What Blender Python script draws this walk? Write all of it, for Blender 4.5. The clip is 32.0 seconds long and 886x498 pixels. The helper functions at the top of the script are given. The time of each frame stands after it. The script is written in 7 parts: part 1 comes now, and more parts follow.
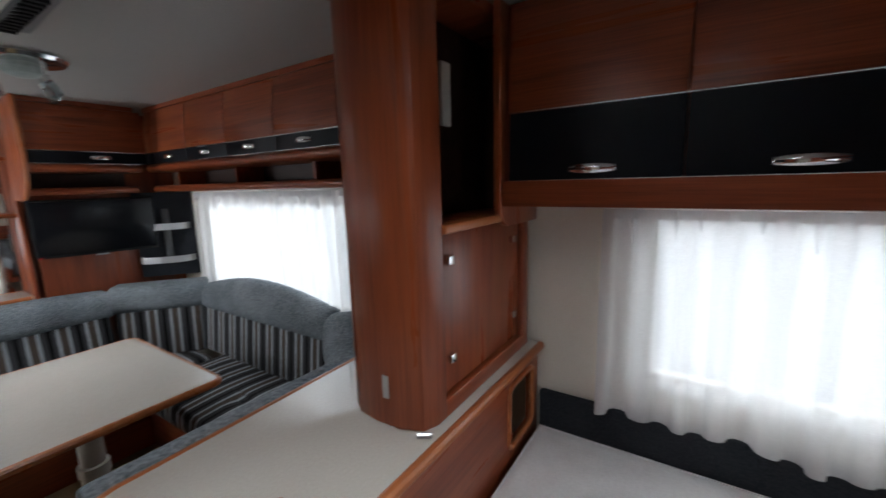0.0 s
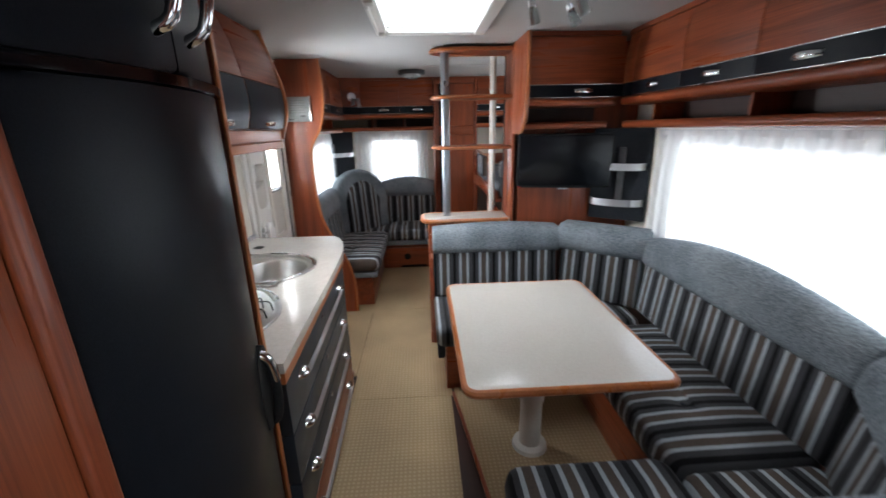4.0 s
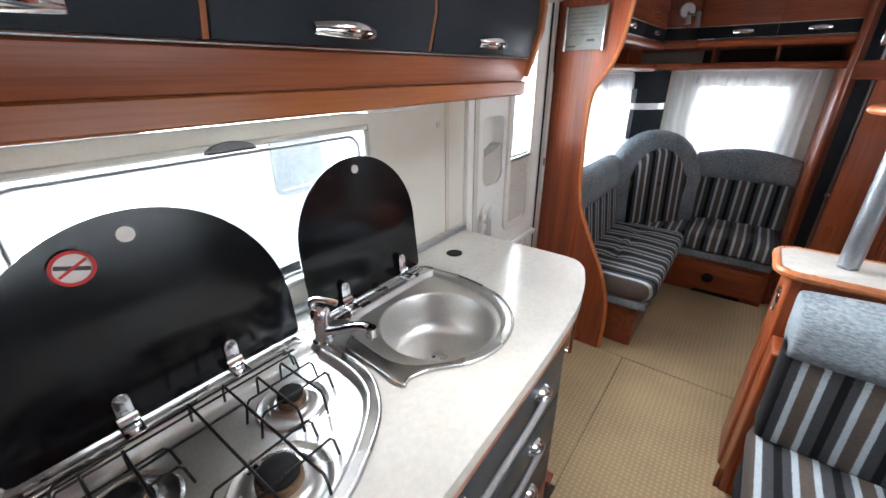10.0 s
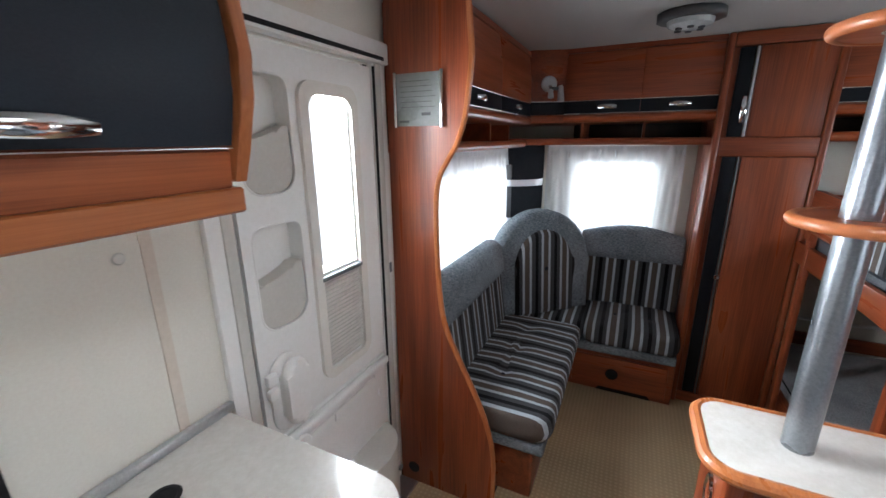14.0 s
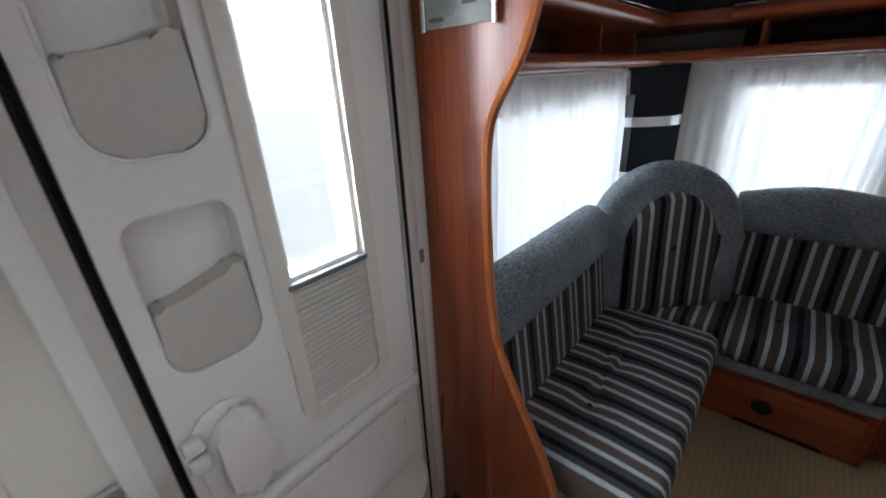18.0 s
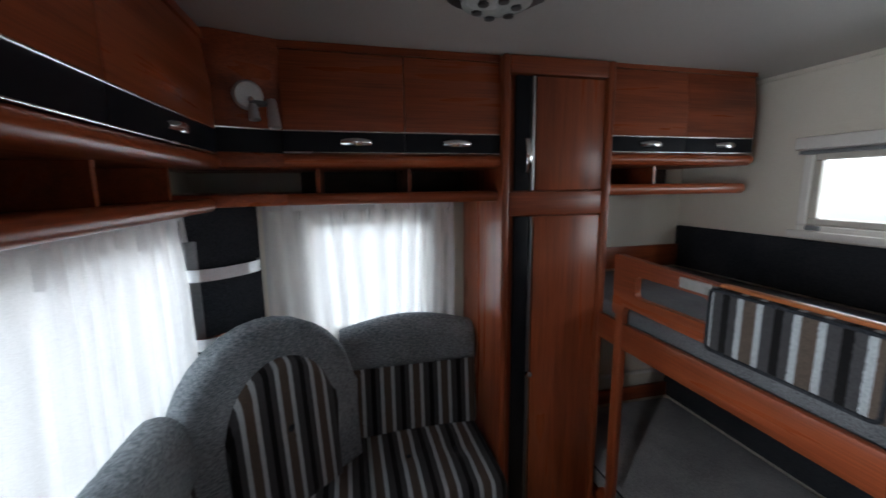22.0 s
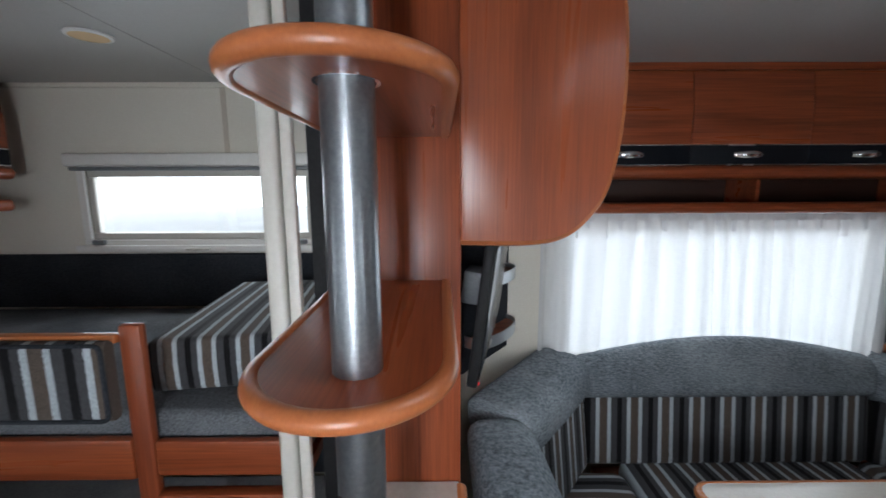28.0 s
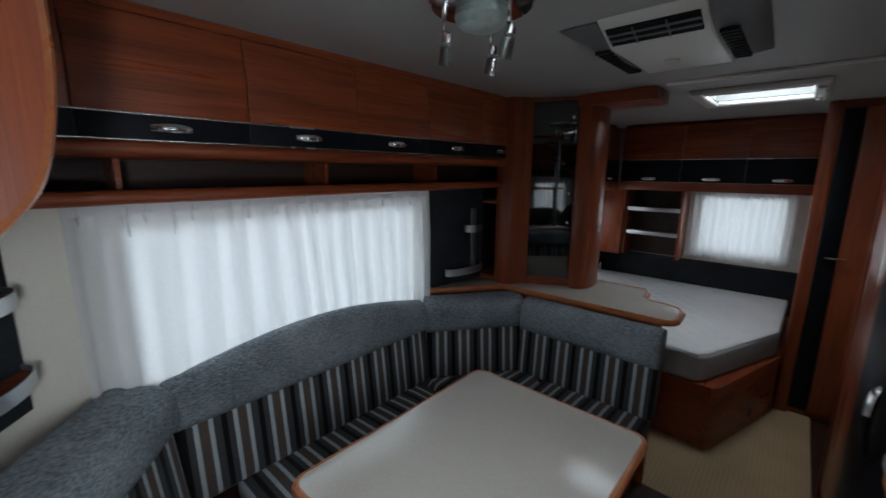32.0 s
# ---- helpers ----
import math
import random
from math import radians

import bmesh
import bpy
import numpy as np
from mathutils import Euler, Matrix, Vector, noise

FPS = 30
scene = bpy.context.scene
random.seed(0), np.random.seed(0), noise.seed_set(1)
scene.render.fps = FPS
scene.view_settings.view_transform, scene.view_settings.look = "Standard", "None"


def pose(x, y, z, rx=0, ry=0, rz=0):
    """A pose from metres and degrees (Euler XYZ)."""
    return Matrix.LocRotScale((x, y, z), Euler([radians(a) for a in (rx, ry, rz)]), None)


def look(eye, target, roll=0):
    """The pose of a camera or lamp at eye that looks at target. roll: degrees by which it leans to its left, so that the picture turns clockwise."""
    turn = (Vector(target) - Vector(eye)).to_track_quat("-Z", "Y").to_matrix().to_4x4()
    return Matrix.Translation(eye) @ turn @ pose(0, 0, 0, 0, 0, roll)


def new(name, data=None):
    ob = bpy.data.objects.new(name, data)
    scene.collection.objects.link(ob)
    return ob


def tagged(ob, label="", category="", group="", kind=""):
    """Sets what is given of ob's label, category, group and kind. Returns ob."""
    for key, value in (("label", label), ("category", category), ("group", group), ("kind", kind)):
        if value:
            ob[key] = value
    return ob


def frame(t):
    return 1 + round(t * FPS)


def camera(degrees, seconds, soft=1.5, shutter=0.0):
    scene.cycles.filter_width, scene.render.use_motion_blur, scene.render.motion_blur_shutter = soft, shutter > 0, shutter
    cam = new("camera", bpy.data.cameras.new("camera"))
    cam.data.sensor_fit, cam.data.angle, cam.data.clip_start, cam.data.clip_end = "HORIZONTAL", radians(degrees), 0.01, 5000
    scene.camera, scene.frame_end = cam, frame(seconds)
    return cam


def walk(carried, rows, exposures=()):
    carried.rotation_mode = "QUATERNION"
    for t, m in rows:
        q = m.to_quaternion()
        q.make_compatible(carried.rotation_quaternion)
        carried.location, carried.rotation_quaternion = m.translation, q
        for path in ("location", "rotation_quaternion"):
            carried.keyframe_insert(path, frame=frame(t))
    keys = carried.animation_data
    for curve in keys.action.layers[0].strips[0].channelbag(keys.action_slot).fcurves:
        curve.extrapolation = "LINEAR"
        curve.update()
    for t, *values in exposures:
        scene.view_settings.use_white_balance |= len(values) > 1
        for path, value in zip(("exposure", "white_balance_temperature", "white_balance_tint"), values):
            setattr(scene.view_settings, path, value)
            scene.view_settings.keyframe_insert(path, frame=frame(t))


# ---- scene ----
cam = camera(96.3, 32.0, 1.5, 0.5)
PATH = [
    (0, (5.440, 1.091, 1.517), (4.355, 2.737, 1.180), -1.6),
    (0.5, (5.388, 1.069, 1.507), (4.055, 2.512, 1.135), -1.5),
    (1, (5.323, 1.050, 1.511), (3.758, 2.225, 1.095), -1.9),
    (1.5, (5.243, 1.044, 1.515), (3.532, 1.983, 1.076), -1.7),
    (2, (5.142, 1.043, 1.513), (3.338, 1.756, 1.027), -0.9),
    (2.5, (5.060, 1.038, 1.513), (3.240, 1.701, 1.017), -0.9),
    (3, (5.013, 1.008, 1.515), (3.183, 1.605, 0.972), -0.8),
    (3.5, (4.943, 1.013, 1.520), (3.062, 1.425, 0.978), -0.7),
    (4, (4.830, 1.061, 1.520), (2.920, 1.154, 0.936), -1.2),
    (4.5, (4.748, 1.095, 1.524), (2.841, 0.932, 0.940), -0.3),
    (6.5, (4.329, 1.024, 1.483), (2.502, 0.690, 0.742), 0.6),
    (7, (4.261, 1.004, 1.480), (2.482, 0.483, 0.729), 0.3),
    (7.5, (4.144, 1.015, 1.497), (2.417, 0.353, 0.736), 0.8),
    (8, (4.035, 1.043, 1.499), (2.399, 0.206, 0.710), 0.5),
    (8.5, (3.957, 1.072, 1.491), (2.370, 0.121, 0.731), -0.5),
    (9, (3.883, 1.041, 1.478), (2.400, -0.043, 0.687), -2.0),
    (9.5, (3.773, 0.972, 1.490), (2.330, -0.145, 0.672), -0.5),
    (10, (3.694, 0.889, 1.493), (2.241, -0.220, 0.680), -0.4),
    (10.5, (3.639, 0.842, 1.490), (2.306, -0.440, 0.728), -1.1),
    (11, (3.509, 0.825, 1.502), (2.321, -0.606, 0.767), 0.0),
    (11.5, (3.397, 0.857, 1.513), (2.222, -0.613, 0.834), -0.3),
    (12, (3.319, 0.881, 1.527), (2.026, -0.526, 0.936), -1.4),
    (12.5, (3.221, 0.858, 1.525), (1.821, -0.445, 0.941), -1.2),
    (13, (3.087, 0.827, 1.528), (1.494, -0.216, 0.916), -1.7),
    (13.5, (3.014, 0.840, 1.540), (1.270, 0.021, 1.006), -0.4),
    (15.5, (2.663, 0.894, 1.511), (1.130, -0.214, 0.861), -1.4),
    (16, (2.594, 0.894, 1.480), (1.375, -0.415, 0.585), -1.9),
    (16.5, (2.537, 0.874, 1.458), (1.468, -0.441, 0.397), -0.6),
    (17, (2.488, 0.821, 1.455), (1.449, -0.503, 0.373), -0.9),
    (17.5, (2.416, 0.736, 1.470), (1.201, -0.539, 0.523), -2.0),
    (18, (2.368, 0.721, 1.490), (0.994, -0.498, 0.699), -3.2),
    (18.5, (2.260, 0.727, 1.513), (0.814, -0.493, 0.866), -3.2),
    (19, (2.133, 0.755, 1.537), (0.555, -0.402, 1.123), -0.9),
    (19.5, (2.050, 0.793, 1.546), (0.376, -0.223, 1.142), -1.8),
    (20, (1.981, 0.786, 1.542), (0.211, -0.057, 1.147), -1.9),
    (20.5, (1.918, 0.736, 1.551), (0.008, 0.253, 1.208), -2.1),
    (21, (1.873, 0.671, 1.558), (-0.086, 0.444, 1.225), -0.8),
    (21.5, (1.853, 0.642, 1.564), (-0.114, 0.791, 1.233), -0.6),
    (22, (1.850, 0.646, 1.561), (-0.070, 1.112, 1.246), -0.6),
    (22.5, (1.868, 0.657, 1.568), (0.035, 1.396, 1.261), -0.2),
    (23, (1.894, 0.674, 1.574), (0.164, 1.636, 1.289), -0.1),
    (23.5, (1.913, 0.702, 1.575), (0.230, 1.748, 1.305), 0.5),
    (24, (1.943, 0.741, 1.576), (0.249, 1.775, 1.332), 0.4),
    (24.5, (1.971, 0.781, 1.570), (0.329, 1.893, 1.306), 0.5),
    (25, (1.977, 0.795, 1.578), (0.593, 2.220, 1.347), -1.1),
    (25.5, (1.990, 0.786, 1.590), (0.860, 2.421, 1.361), -0.8),
    (26, (2.011, 0.779, 1.585), (1.145, 2.568, 1.359), -0.5),
    (26.5, (2.049, 0.779, 1.578), (1.465, 2.678, 1.347), -0.9),
    (28.5, (2.115, 0.828, 1.600), (2.332, 2.791, 1.284), -0.1),
    (29, (2.188, 0.835, 1.594), (2.640, 2.759, 1.285), -0.5),
    (29.5, (2.248, 0.843, 1.586), (2.902, 2.710, 1.289), -0.9),
    (30, (2.322, 0.855, 1.584), (3.196, 2.630, 1.284), -0.0),
    (30.5, (2.374, 0.878, 1.572), (3.427, 2.550, 1.264), 0.5),
    (31, (2.400, 0.882, 1.588), (3.563, 2.472, 1.242), 0.6),
    (31.5, (2.402, 0.892, 1.590), (3.698, 2.375, 1.240), -0.0),
    (32, (2.393, 0.899, 1.599), (3.854, 2.208, 1.210), 0.4),
]
EXPOSURES = [(0.0, 0.38, 6450, 10), (1.0, 0.76, 6550, 10), (2.0, 1.38, 6400, 10), (4.0, 1.00, 6300, 10), (7.0, 1.50, 6250, 10), (9.0, 1.42, 6350, 10), (10.0, 1.36, 6250, 10), (11.0, 1.20, 6250, 10), (12.0, 1.32, 6250, 10), (13.5, 1.10, 6200, 10), (16.0, 1.04, 6000, 10), (17.0, 0.64, 6050, 10), (18.0, 0.42, 6100, 10), (19.0, 0.24, 6250, 10), (20.5, -0.14, 6300, 10), (22.0, 0.20, 6350, 10), (23.0, 0.16, 6400, 10), (24.0, -0.32, 6500, 10), (25.0, -0.34, 6550, 10), (26.0, 1.16, 6350, 10), (28.5, 0.02, 6150, 9), (30.0, 0.02, 5850, 7), (31.0, 0.20, 5950, 6), (32.0, -0.45, 6100, 6)]
walk(cam, [(t, look(eye, target, roll)) for t, eye, target, roll in PATH], EXPOSURES)

# ---- world and light ----
world = bpy.data.worlds.new("sky")
scene.world = world
world.use_nodes = True
wn = world.node_tree.nodes
sky = wn.new("ShaderNodeTexSky")
sky.sky_type = 'NISHITA'
sky.sun_disc = False
sky.sun_elevation, sky.sun_rotation = radians(38), radians(60)
wn["Background"].inputs["Strength"].default_value = 0.14
world.node_tree.links.new(sky.outputs[0], wn["Background"].inputs[0])
sun = new("sun", bpy.data.lights.new("sun", 'SUN'))
sun.data.energy, sun.data.angle, sun.data.color = 1.2, radians(20), (1.0, 0.96, 0.9)
sun.matrix_world = look((0, 0, 8), (2.2, -4.0, 0))


def daylight(name, eye, target, w, h, watts):
    """The sky's light in a window's opening."""
    d = bpy.data.lights.new(name, 'AREA')
    d.shape, d.size, d.size_y, d.energy, d.color, d.spread = 'RECTANGLE', w, h, 0.24 * watts, (0.93, 0.96, 1.0), radians(150)
    ob = new(name, d)
    ob.matrix_world = look(eye, target)
    return ob


# ---- materials ----
def mat(name, colour, rough=0.5, metal=0.0, spec=0.5):
    m = bpy.data.materials.new(name)
    m.use_nodes = True
    b = m.node_tree.nodes["Principled BSDF"]
    b.inputs["Base Color"].default_value = (*colour, 1)
    b.inputs["Roughness"].default_value = rough
    b.inputs["Metallic"].default_value = metal
    b.inputs["Specular IOR Level"].default_value = spec
    return m


def nodes(m):
    t = m.node_tree
    return t.nodes, t.links, t.nodes["Principled BSDF"]


def node(m, kind, **values):
    n = m.node_tree.nodes.new(kind)
    for k, v in values.items():
        n.inputs[k].default_value = v
    return n


def ramp(m, stops, interp='LINEAR'):
    r = m.node_tree.nodes.new("ShaderNodeValToRGB")
    r.color_ramp.interpolation = interp
    e = r.color_ramp.elements
    while len(e) < len(stops):
        e.new(0.5)
    for k, (p, c) in zip(e, stops):
        k.position, k.color = p, (*c, 1)
    return r


def bump(m, height, strength, distance=0.002):
    n = m.node_tree.nodes.new("ShaderNodeBump")
    n.inputs["Strength"].default_value, n.inputs["Distance"].default_value = strength, distance
    m.node_tree.links.new(height, n.inputs["Height"])
    m.node_tree.links.new(n.outputs[0], m.node_tree.nodes["Principled BSDF"].inputs["Normal"])


def wood(name, dark, light, axis, rough=0.29):
    """Veneer with its grain along one axis."""
    m = mat(name, light, rough, 0.0, 0.46)
    n, l, b = nodes(m)
    co = n.new("ShaderNodeTexCoord")
    info = n.new("ShaderNodeObjectInfo")
    off = n.new("ShaderNodeVectorMath")
    off.operation = 'SCALE'
    off.inputs[0].default_value = (7.3, 4.1, 9.7)
    l.new(info.outputs["Random"], off.inputs["Scale"])
    add = n.new("ShaderNodeVectorMath")
    l.new(co.outputs["Object"], add.inputs[0])
    l.new(off.outputs[0], add.inputs[1])
    mp = n.new("ShaderNodeMapping")
    s = [16.0, 16.0, 16.0]
    s['xyz'.index(axis)] = 0.9
    mp.inputs["Scale"].default_value = s
    l.new(add.outputs[0], mp.inputs[0])
    big = node(m, "ShaderNodeTexNoise", Scale=1.0, Detail=3.0, Roughness=0.55, Distortion=0.6)
    l.new(mp.outputs[0], big.inputs["Vector"])
    mp2 = n.new("ShaderNodeMapping")
    s2 = [230.0, 230.0, 230.0]
    s2['xyz'.index(axis)] = 5.0
    mp2.inputs["Scale"].default_value = s2
    l.new(add.outputs[0], mp2.inputs[0])
    fine = node(m, "ShaderNodeTexNoise", Scale=1.0, Detail=2.0, Roughness=0.6)
    l.new(mp2.outputs[0], fine.inputs["Vector"])
    mix = n.new("ShaderNodeMath")
    mix.operation = 'MULTIPLY_ADD'
    mix.inputs[1].default_value = 0.42
    l.new(fine.outputs[0], mix.inputs[0])
    half = n.new("ShaderNodeMath")
    half.operation = 'MULTIPLY'
    half.inputs[1].default_value = 0.62
    l.new(big.outputs[0], half.inputs[0])
    l.new(half.outputs[0], mix.inputs[2])
    r = ramp(m, [(0.34, dark), (0.68, light)])
    l.new(mix.outputs[0], r.inputs[0])
    l.new(r.outputs[0], b.inputs["Base Color"])
    rr = ramp(m, [(0.3, (rough + 0.1,) * 3), (0.7, (rough - 0.04,) * 3)])
    l.new(big.outputs[0], rr.inputs[0])
    l.new(rr.outputs[0], b.inputs["Roughness"])
    bump(m, fine.outputs[0], 0.06, 0.001)
    return m


def speckled(name, a, b_, scale, rough, strength=0.0, spec=0.5, metal=0.0, coarse=4.0):
    """A surface with fine grain and broad mottling."""
    m = mat(name, a, rough, metal, spec)
    n, l, b = nodes(m)
    co = n.new("ShaderNodeTexCoord")
    t1 = node(m, "ShaderNodeTexNoise", Scale=scale, Detail=4.0, Roughness=0.65)
    t2 = node(m, "ShaderNodeTexNoise", Scale=coarse, Detail=3.0)
    l.new(co.outputs["Object"], t1.inputs["Vector"])
    l.new(co.outputs["Object"], t2.inputs["Vector"])
    av = n.new("ShaderNodeMath")
    av.operation = 'MULTIPLY_ADD'
    av.inputs[1].default_value = 0.65
    l.new(t1.outputs[0], av.inputs[0])
    h2 = n.new("ShaderNodeMath")
    h2.operation = 'MULTIPLY'
    h2.inputs[1].default_value = 0.35
    l.new(t2.outputs[0], h2.inputs[0])
    l.new(h2.outputs[0], av.inputs[2])
    r = ramp(m, [(0.36, a), (0.64, b_)])
    l.new(av.outputs[0], r.inputs[0])
    l.new(r.outputs[0], b.inputs["Base Color"])
    rr = ramp(m, [(0.35, (max(0.02, rough - 0.05),) * 3), (0.65, (min(1, rough + 0.06),) * 3)])
    l.new(t2.outputs[0], rr.inputs[0])
    l.new(rr.outputs[0], b.inputs["Roughness"])
    if strength:
        bump(m, t1.outputs[0], strength, 0.003)
    return m


def striped(name, stops, period):
    """Woven stripes across the u axis of the mesh, u in metres."""
    m = mat(name, (0.2, 0.2, 0.2), 0.9, 0, 0.15)
    n, l, b = nodes(m)
    uv = n.new("ShaderNodeUVMap")
    sep = n.new("ShaderNodeSeparateXYZ")
    l.new(uv.outputs[0], sep.inputs[0])
    co = n.new("ShaderNodeTexCoord")
    wob = node(m, "ShaderNodeTexNoise", Scale=260.0, Detail=2.0)
    l.new(co.outputs["Object"], wob.inputs["Vector"])
    wm = n.new("ShaderNodeMath")
    wm.operation = 'MULTIPLY_ADD'
    wm.inputs[1].default_value = 0.006
    l.new(wob.outputs[0], wm.inputs[0])
    l.new(sep.outputs[0], wm.inputs[2])
    dv = n.new("ShaderNodeMath")
    dv.operation = 'DIVIDE'
    dv.inputs[1].default_value = period
    l.new(wm.outputs[0], dv.inputs[0])
    fr = n.new("ShaderNodeMath")
    fr.operation = 'FRACT'
    l.new(dv.outputs[0], fr.inputs[0])
    r = ramp(m, stops, 'CONSTANT')
    l.new(fr.outputs[0], r.inputs[0])
    mul = n.new("ShaderNodeMixRGB")
    mul.blend_type = 'MULTIPLY'
    mul.inputs[0].default_value = 0.45
    l.new(r.outputs[0], mul.inputs[1])
    g = ramp(m, [(0.3, (0.45,) * 3), (0.7, (1.25,) * 3)])
    l.new(wob.outputs[0], g.inputs[0])
    l.new(g.outputs[0], mul.inputs[2])
    l.new(mul.outputs[0], b.inputs["Base Color"])
    b.inputs["Sheen Weight"].default_value = 0.08
    bump(m, wob.outputs[0], 0.5, 0.002)
    return m


RED_D, RED_L = (0.122, 0.0225, 0.0078), (0.320, 0.077, 0.0275)
WOOD_X = wood("cherry_veneer_x", RED_D, RED_L, 'x')
WOOD_Y = wood("cherry_veneer_y", RED_D, RED_L, 'y')
WOOD_Z = wood("cherry_veneer_z", RED_D, RED_L, 'z')
EDGE_X = wood("edge_wood_x", (0.31, 0.090, 0.027), (0.48, 0.165, 0.055), 'x', 0.28)
EDGE_Y = wood("edge_wood_y", (0.31, 0.090, 0.027), (0.48, 0.165, 0.055), 'y', 0.28)
EDGE_Z = wood("edge_wood_z", (0.31, 0.090, 0.027), (0.48, 0.165, 0.055), 'z', 0.28)
LIP_X = wood("lip_veneer_x", (0.19, 0.050, 0.019), (0.40, 0.118, 0.046), 'x', 0.32)
# near-black wood: the shade inside niches and cabinets is put into its colour
SHADE_WOOD = wood("dark_shade_wood", (0.016, 0.006, 0.004), (0.040, 0.013, 0.007), 'x', 0.5)
BLACK = speckled("black_laminate", (0.005, 0.006, 0.009), (0.010, 0.012, 0.016), 420, 0.36, 0.08, 0.15)
CHROME = speckled("chrome", (0.75, 0.76, 0.78), (0.82, 0.83, 0.84), 60, 0.1, 0, 0.5, 1.0)
BEAD = speckled("satin_chrome_bead", (0.75, 0.76, 0.78), (0.82, 0.83, 0.84), 60, 0.22, 0, 0.5, 1.0)
STEEL = speckled("brushed_steel", (0.42, 0.42, 0.42), (0.52, 0.51, 0.50), 300, 0.26, 0.03, 0.5, 1.0)
ALU = speckled("satin_aluminium", (0.52, 0.54, 0.56), (0.66, 0.68, 0.70), 180, 0.34, 0.02, 0.5, 0.9)
TRAYSTEEL = speckled("matt_brushed_steel", (0.52, 0.51, 0.49), (0.64, 0.63, 0.61), 220, 0.36, 0.03, 0.5, 1.0)
BRASS = speckled("tarnished_brass", (0.16, 0.10, 0.06), (0.30, 0.20, 0.12), 90, 0.4, 0.05, 0.5, 1.0)
KNOB = speckled("glossy_black_plastic", (0.004, 0.004, 0.004), (0.007, 0.006, 0.006), 60, 0.14, 0, 0.5)
WIRE = mat("black_enamel_wire", (0.006, 0.006, 0.007), 0.3, 0, 0.4)
SLATE = speckled("slate_grey_laminate", (0.020, 0.026, 0.034), (0.030, 0.037, 0.046), 420, 0.36, 0.06, 0.2)
WORKTOP = speckled("cream_laminate", (0.54, 0.515, 0.465), (0.62, 0.60, 0.555), 70, 0.13, 0, 0.5, 0, 9.0)
TABLETOP = speckled("beige_laminate", (0.52, 0.485, 0.43), (0.58, 0.55, 0.495), 140, 0.11, 0, 0.5, 0, 3.0)
WALL = speckled("cream_wall_panel", (0.66, 0.62, 0.54), (0.72, 0.69, 0.61), 160, 0.6, 0.12, 0.4)
CEIL = speckled("ceiling_panel", (0.40, 0.395, 0.38), (0.455, 0.45, 0.435), 220, 0.5, 0.1, 0.4)
WHITE = speckled("white_plastic", (0.74, 0.73, 0.69), (0.79, 0.78, 0.75), 90, 0.38, 0.02)
GREIGE = speckled("grey_beige_plastic", (0.52, 0.50, 0.45), (0.57, 0.55, 0.50), 90, 0.42, 0.02)
CHENILLE = speckled("grey_chenille", (0.075, 0.092, 0.106), (0.30, 0.335, 0.362), 125, 0.95, 0.9, 0.1)
for nd in [q for q in CHENILLE.node_tree.nodes if q.type == 'TEX_NOISE' and q.inputs["Scale"].default_value > 100]:
    comb = CHENILLE.node_tree.nodes.new("ShaderNodeMapping")
    comb.inputs["Scale"].default_value = (0.55, 0.55, 1.9)
    CHENILLE.node_tree.links.new(nd.inputs["Vector"].links[0].from_socket, comb.inputs[0])
    CHENILLE.node_tree.links.new(comb.outputs[0], nd.inputs["Vector"])
DARKFELT = speckled("charcoal_felt", (0.012, 0.014, 0.018), (0.045, 0.05, 0.058), 190, 0.95, 0.4, 0.1)
QUILT = speckled("white_quilt", (0.62, 0.62, 0.62), (0.74, 0.74, 0.74), 120, 0.85, 0.2, 0.2)
# paler cloth than the upper cover, lifted further for light on the lower bunk
LOWER_TEXTILE = speckled("pale_lit_bunk_cover", (0.20, 0.21, 0.22), (0.48, 0.49, 0.50), 200, 0.95, 0.5, 0.1)
POLE = speckled("brushed_pole_metal", (0.24, 0.26, 0.28), (0.33, 0.35, 0.37), 150, 0.30, 0.02, 0.5, 0.9)
CAP = speckled("pale_cap", (0.55, 0.53, 0.48), (0.60, 0.58, 0.53), 60, 0.5)
POST = speckled("dull_metal", (0.13, 0.14, 0.15), (0.20, 0.21, 0.22), 150, 0.48, 0.02, 0.5, 0.8)
TEXTILE = speckled("grey_bunk_cover", (0.05, 0.055, 0.06), (0.19, 0.20, 0.215), 240, 0.95, 0.5, 0.1)
RUBBER = speckled("black_rubber", (0.006, 0.006, 0.007), (0.013, 0.013, 0.014), 120, 0.62, 0.05, 0.22)
GLOSSBLACK = speckled("black_glass", (0.003, 0.003, 0.004), (0.005, 0.005, 0.006), 30, 0.15, 0, 0.35)
SCREEN = mat("screen", (0.005, 0.006, 0.008), 0.24, 0, 0.3)
S0, S1, S2, S3 = (0.006, 0.006, 0.007), (0.40, 0.445, 0.475), (0.095, 0.075, 0.062), (0.055, 0.056, 0.060)
STRIPE = striped("striped_weave", [(0.0, S0), (0.15, S3), (0.31, S1), (0.43, S2), (0.68, S1), (0.80, S3)], 0.130)
GREY = speckled("grey_plastic", (0.14, 0.15, 0.16), (0.19, 0.20, 0.21), 120, 0.45, 0.03)
REDDOT = mat("red_print", (0.6, 0.03, 0.03), 0.4)
LED = mat("red_indicator", (0.6, 0.02, 0.02), 0.4)
nodes(LED)[2].inputs["Emission Color"].default_value = (1, 0.03, 0.03, 1)
nodes(LED)[2].inputs["Emission Strength"].default_value = 0.6
PAPER = speckled("printed_plate", (0.21, 0.22, 0.21), (0.27, 0.28, 0.27), 70, 0.3)
INK = mat("ink", (0.07, 0.07, 0.07), 0.6)
WARM = mat("amber_diffuser", (0.75, 0.52, 0.24), 0.4)


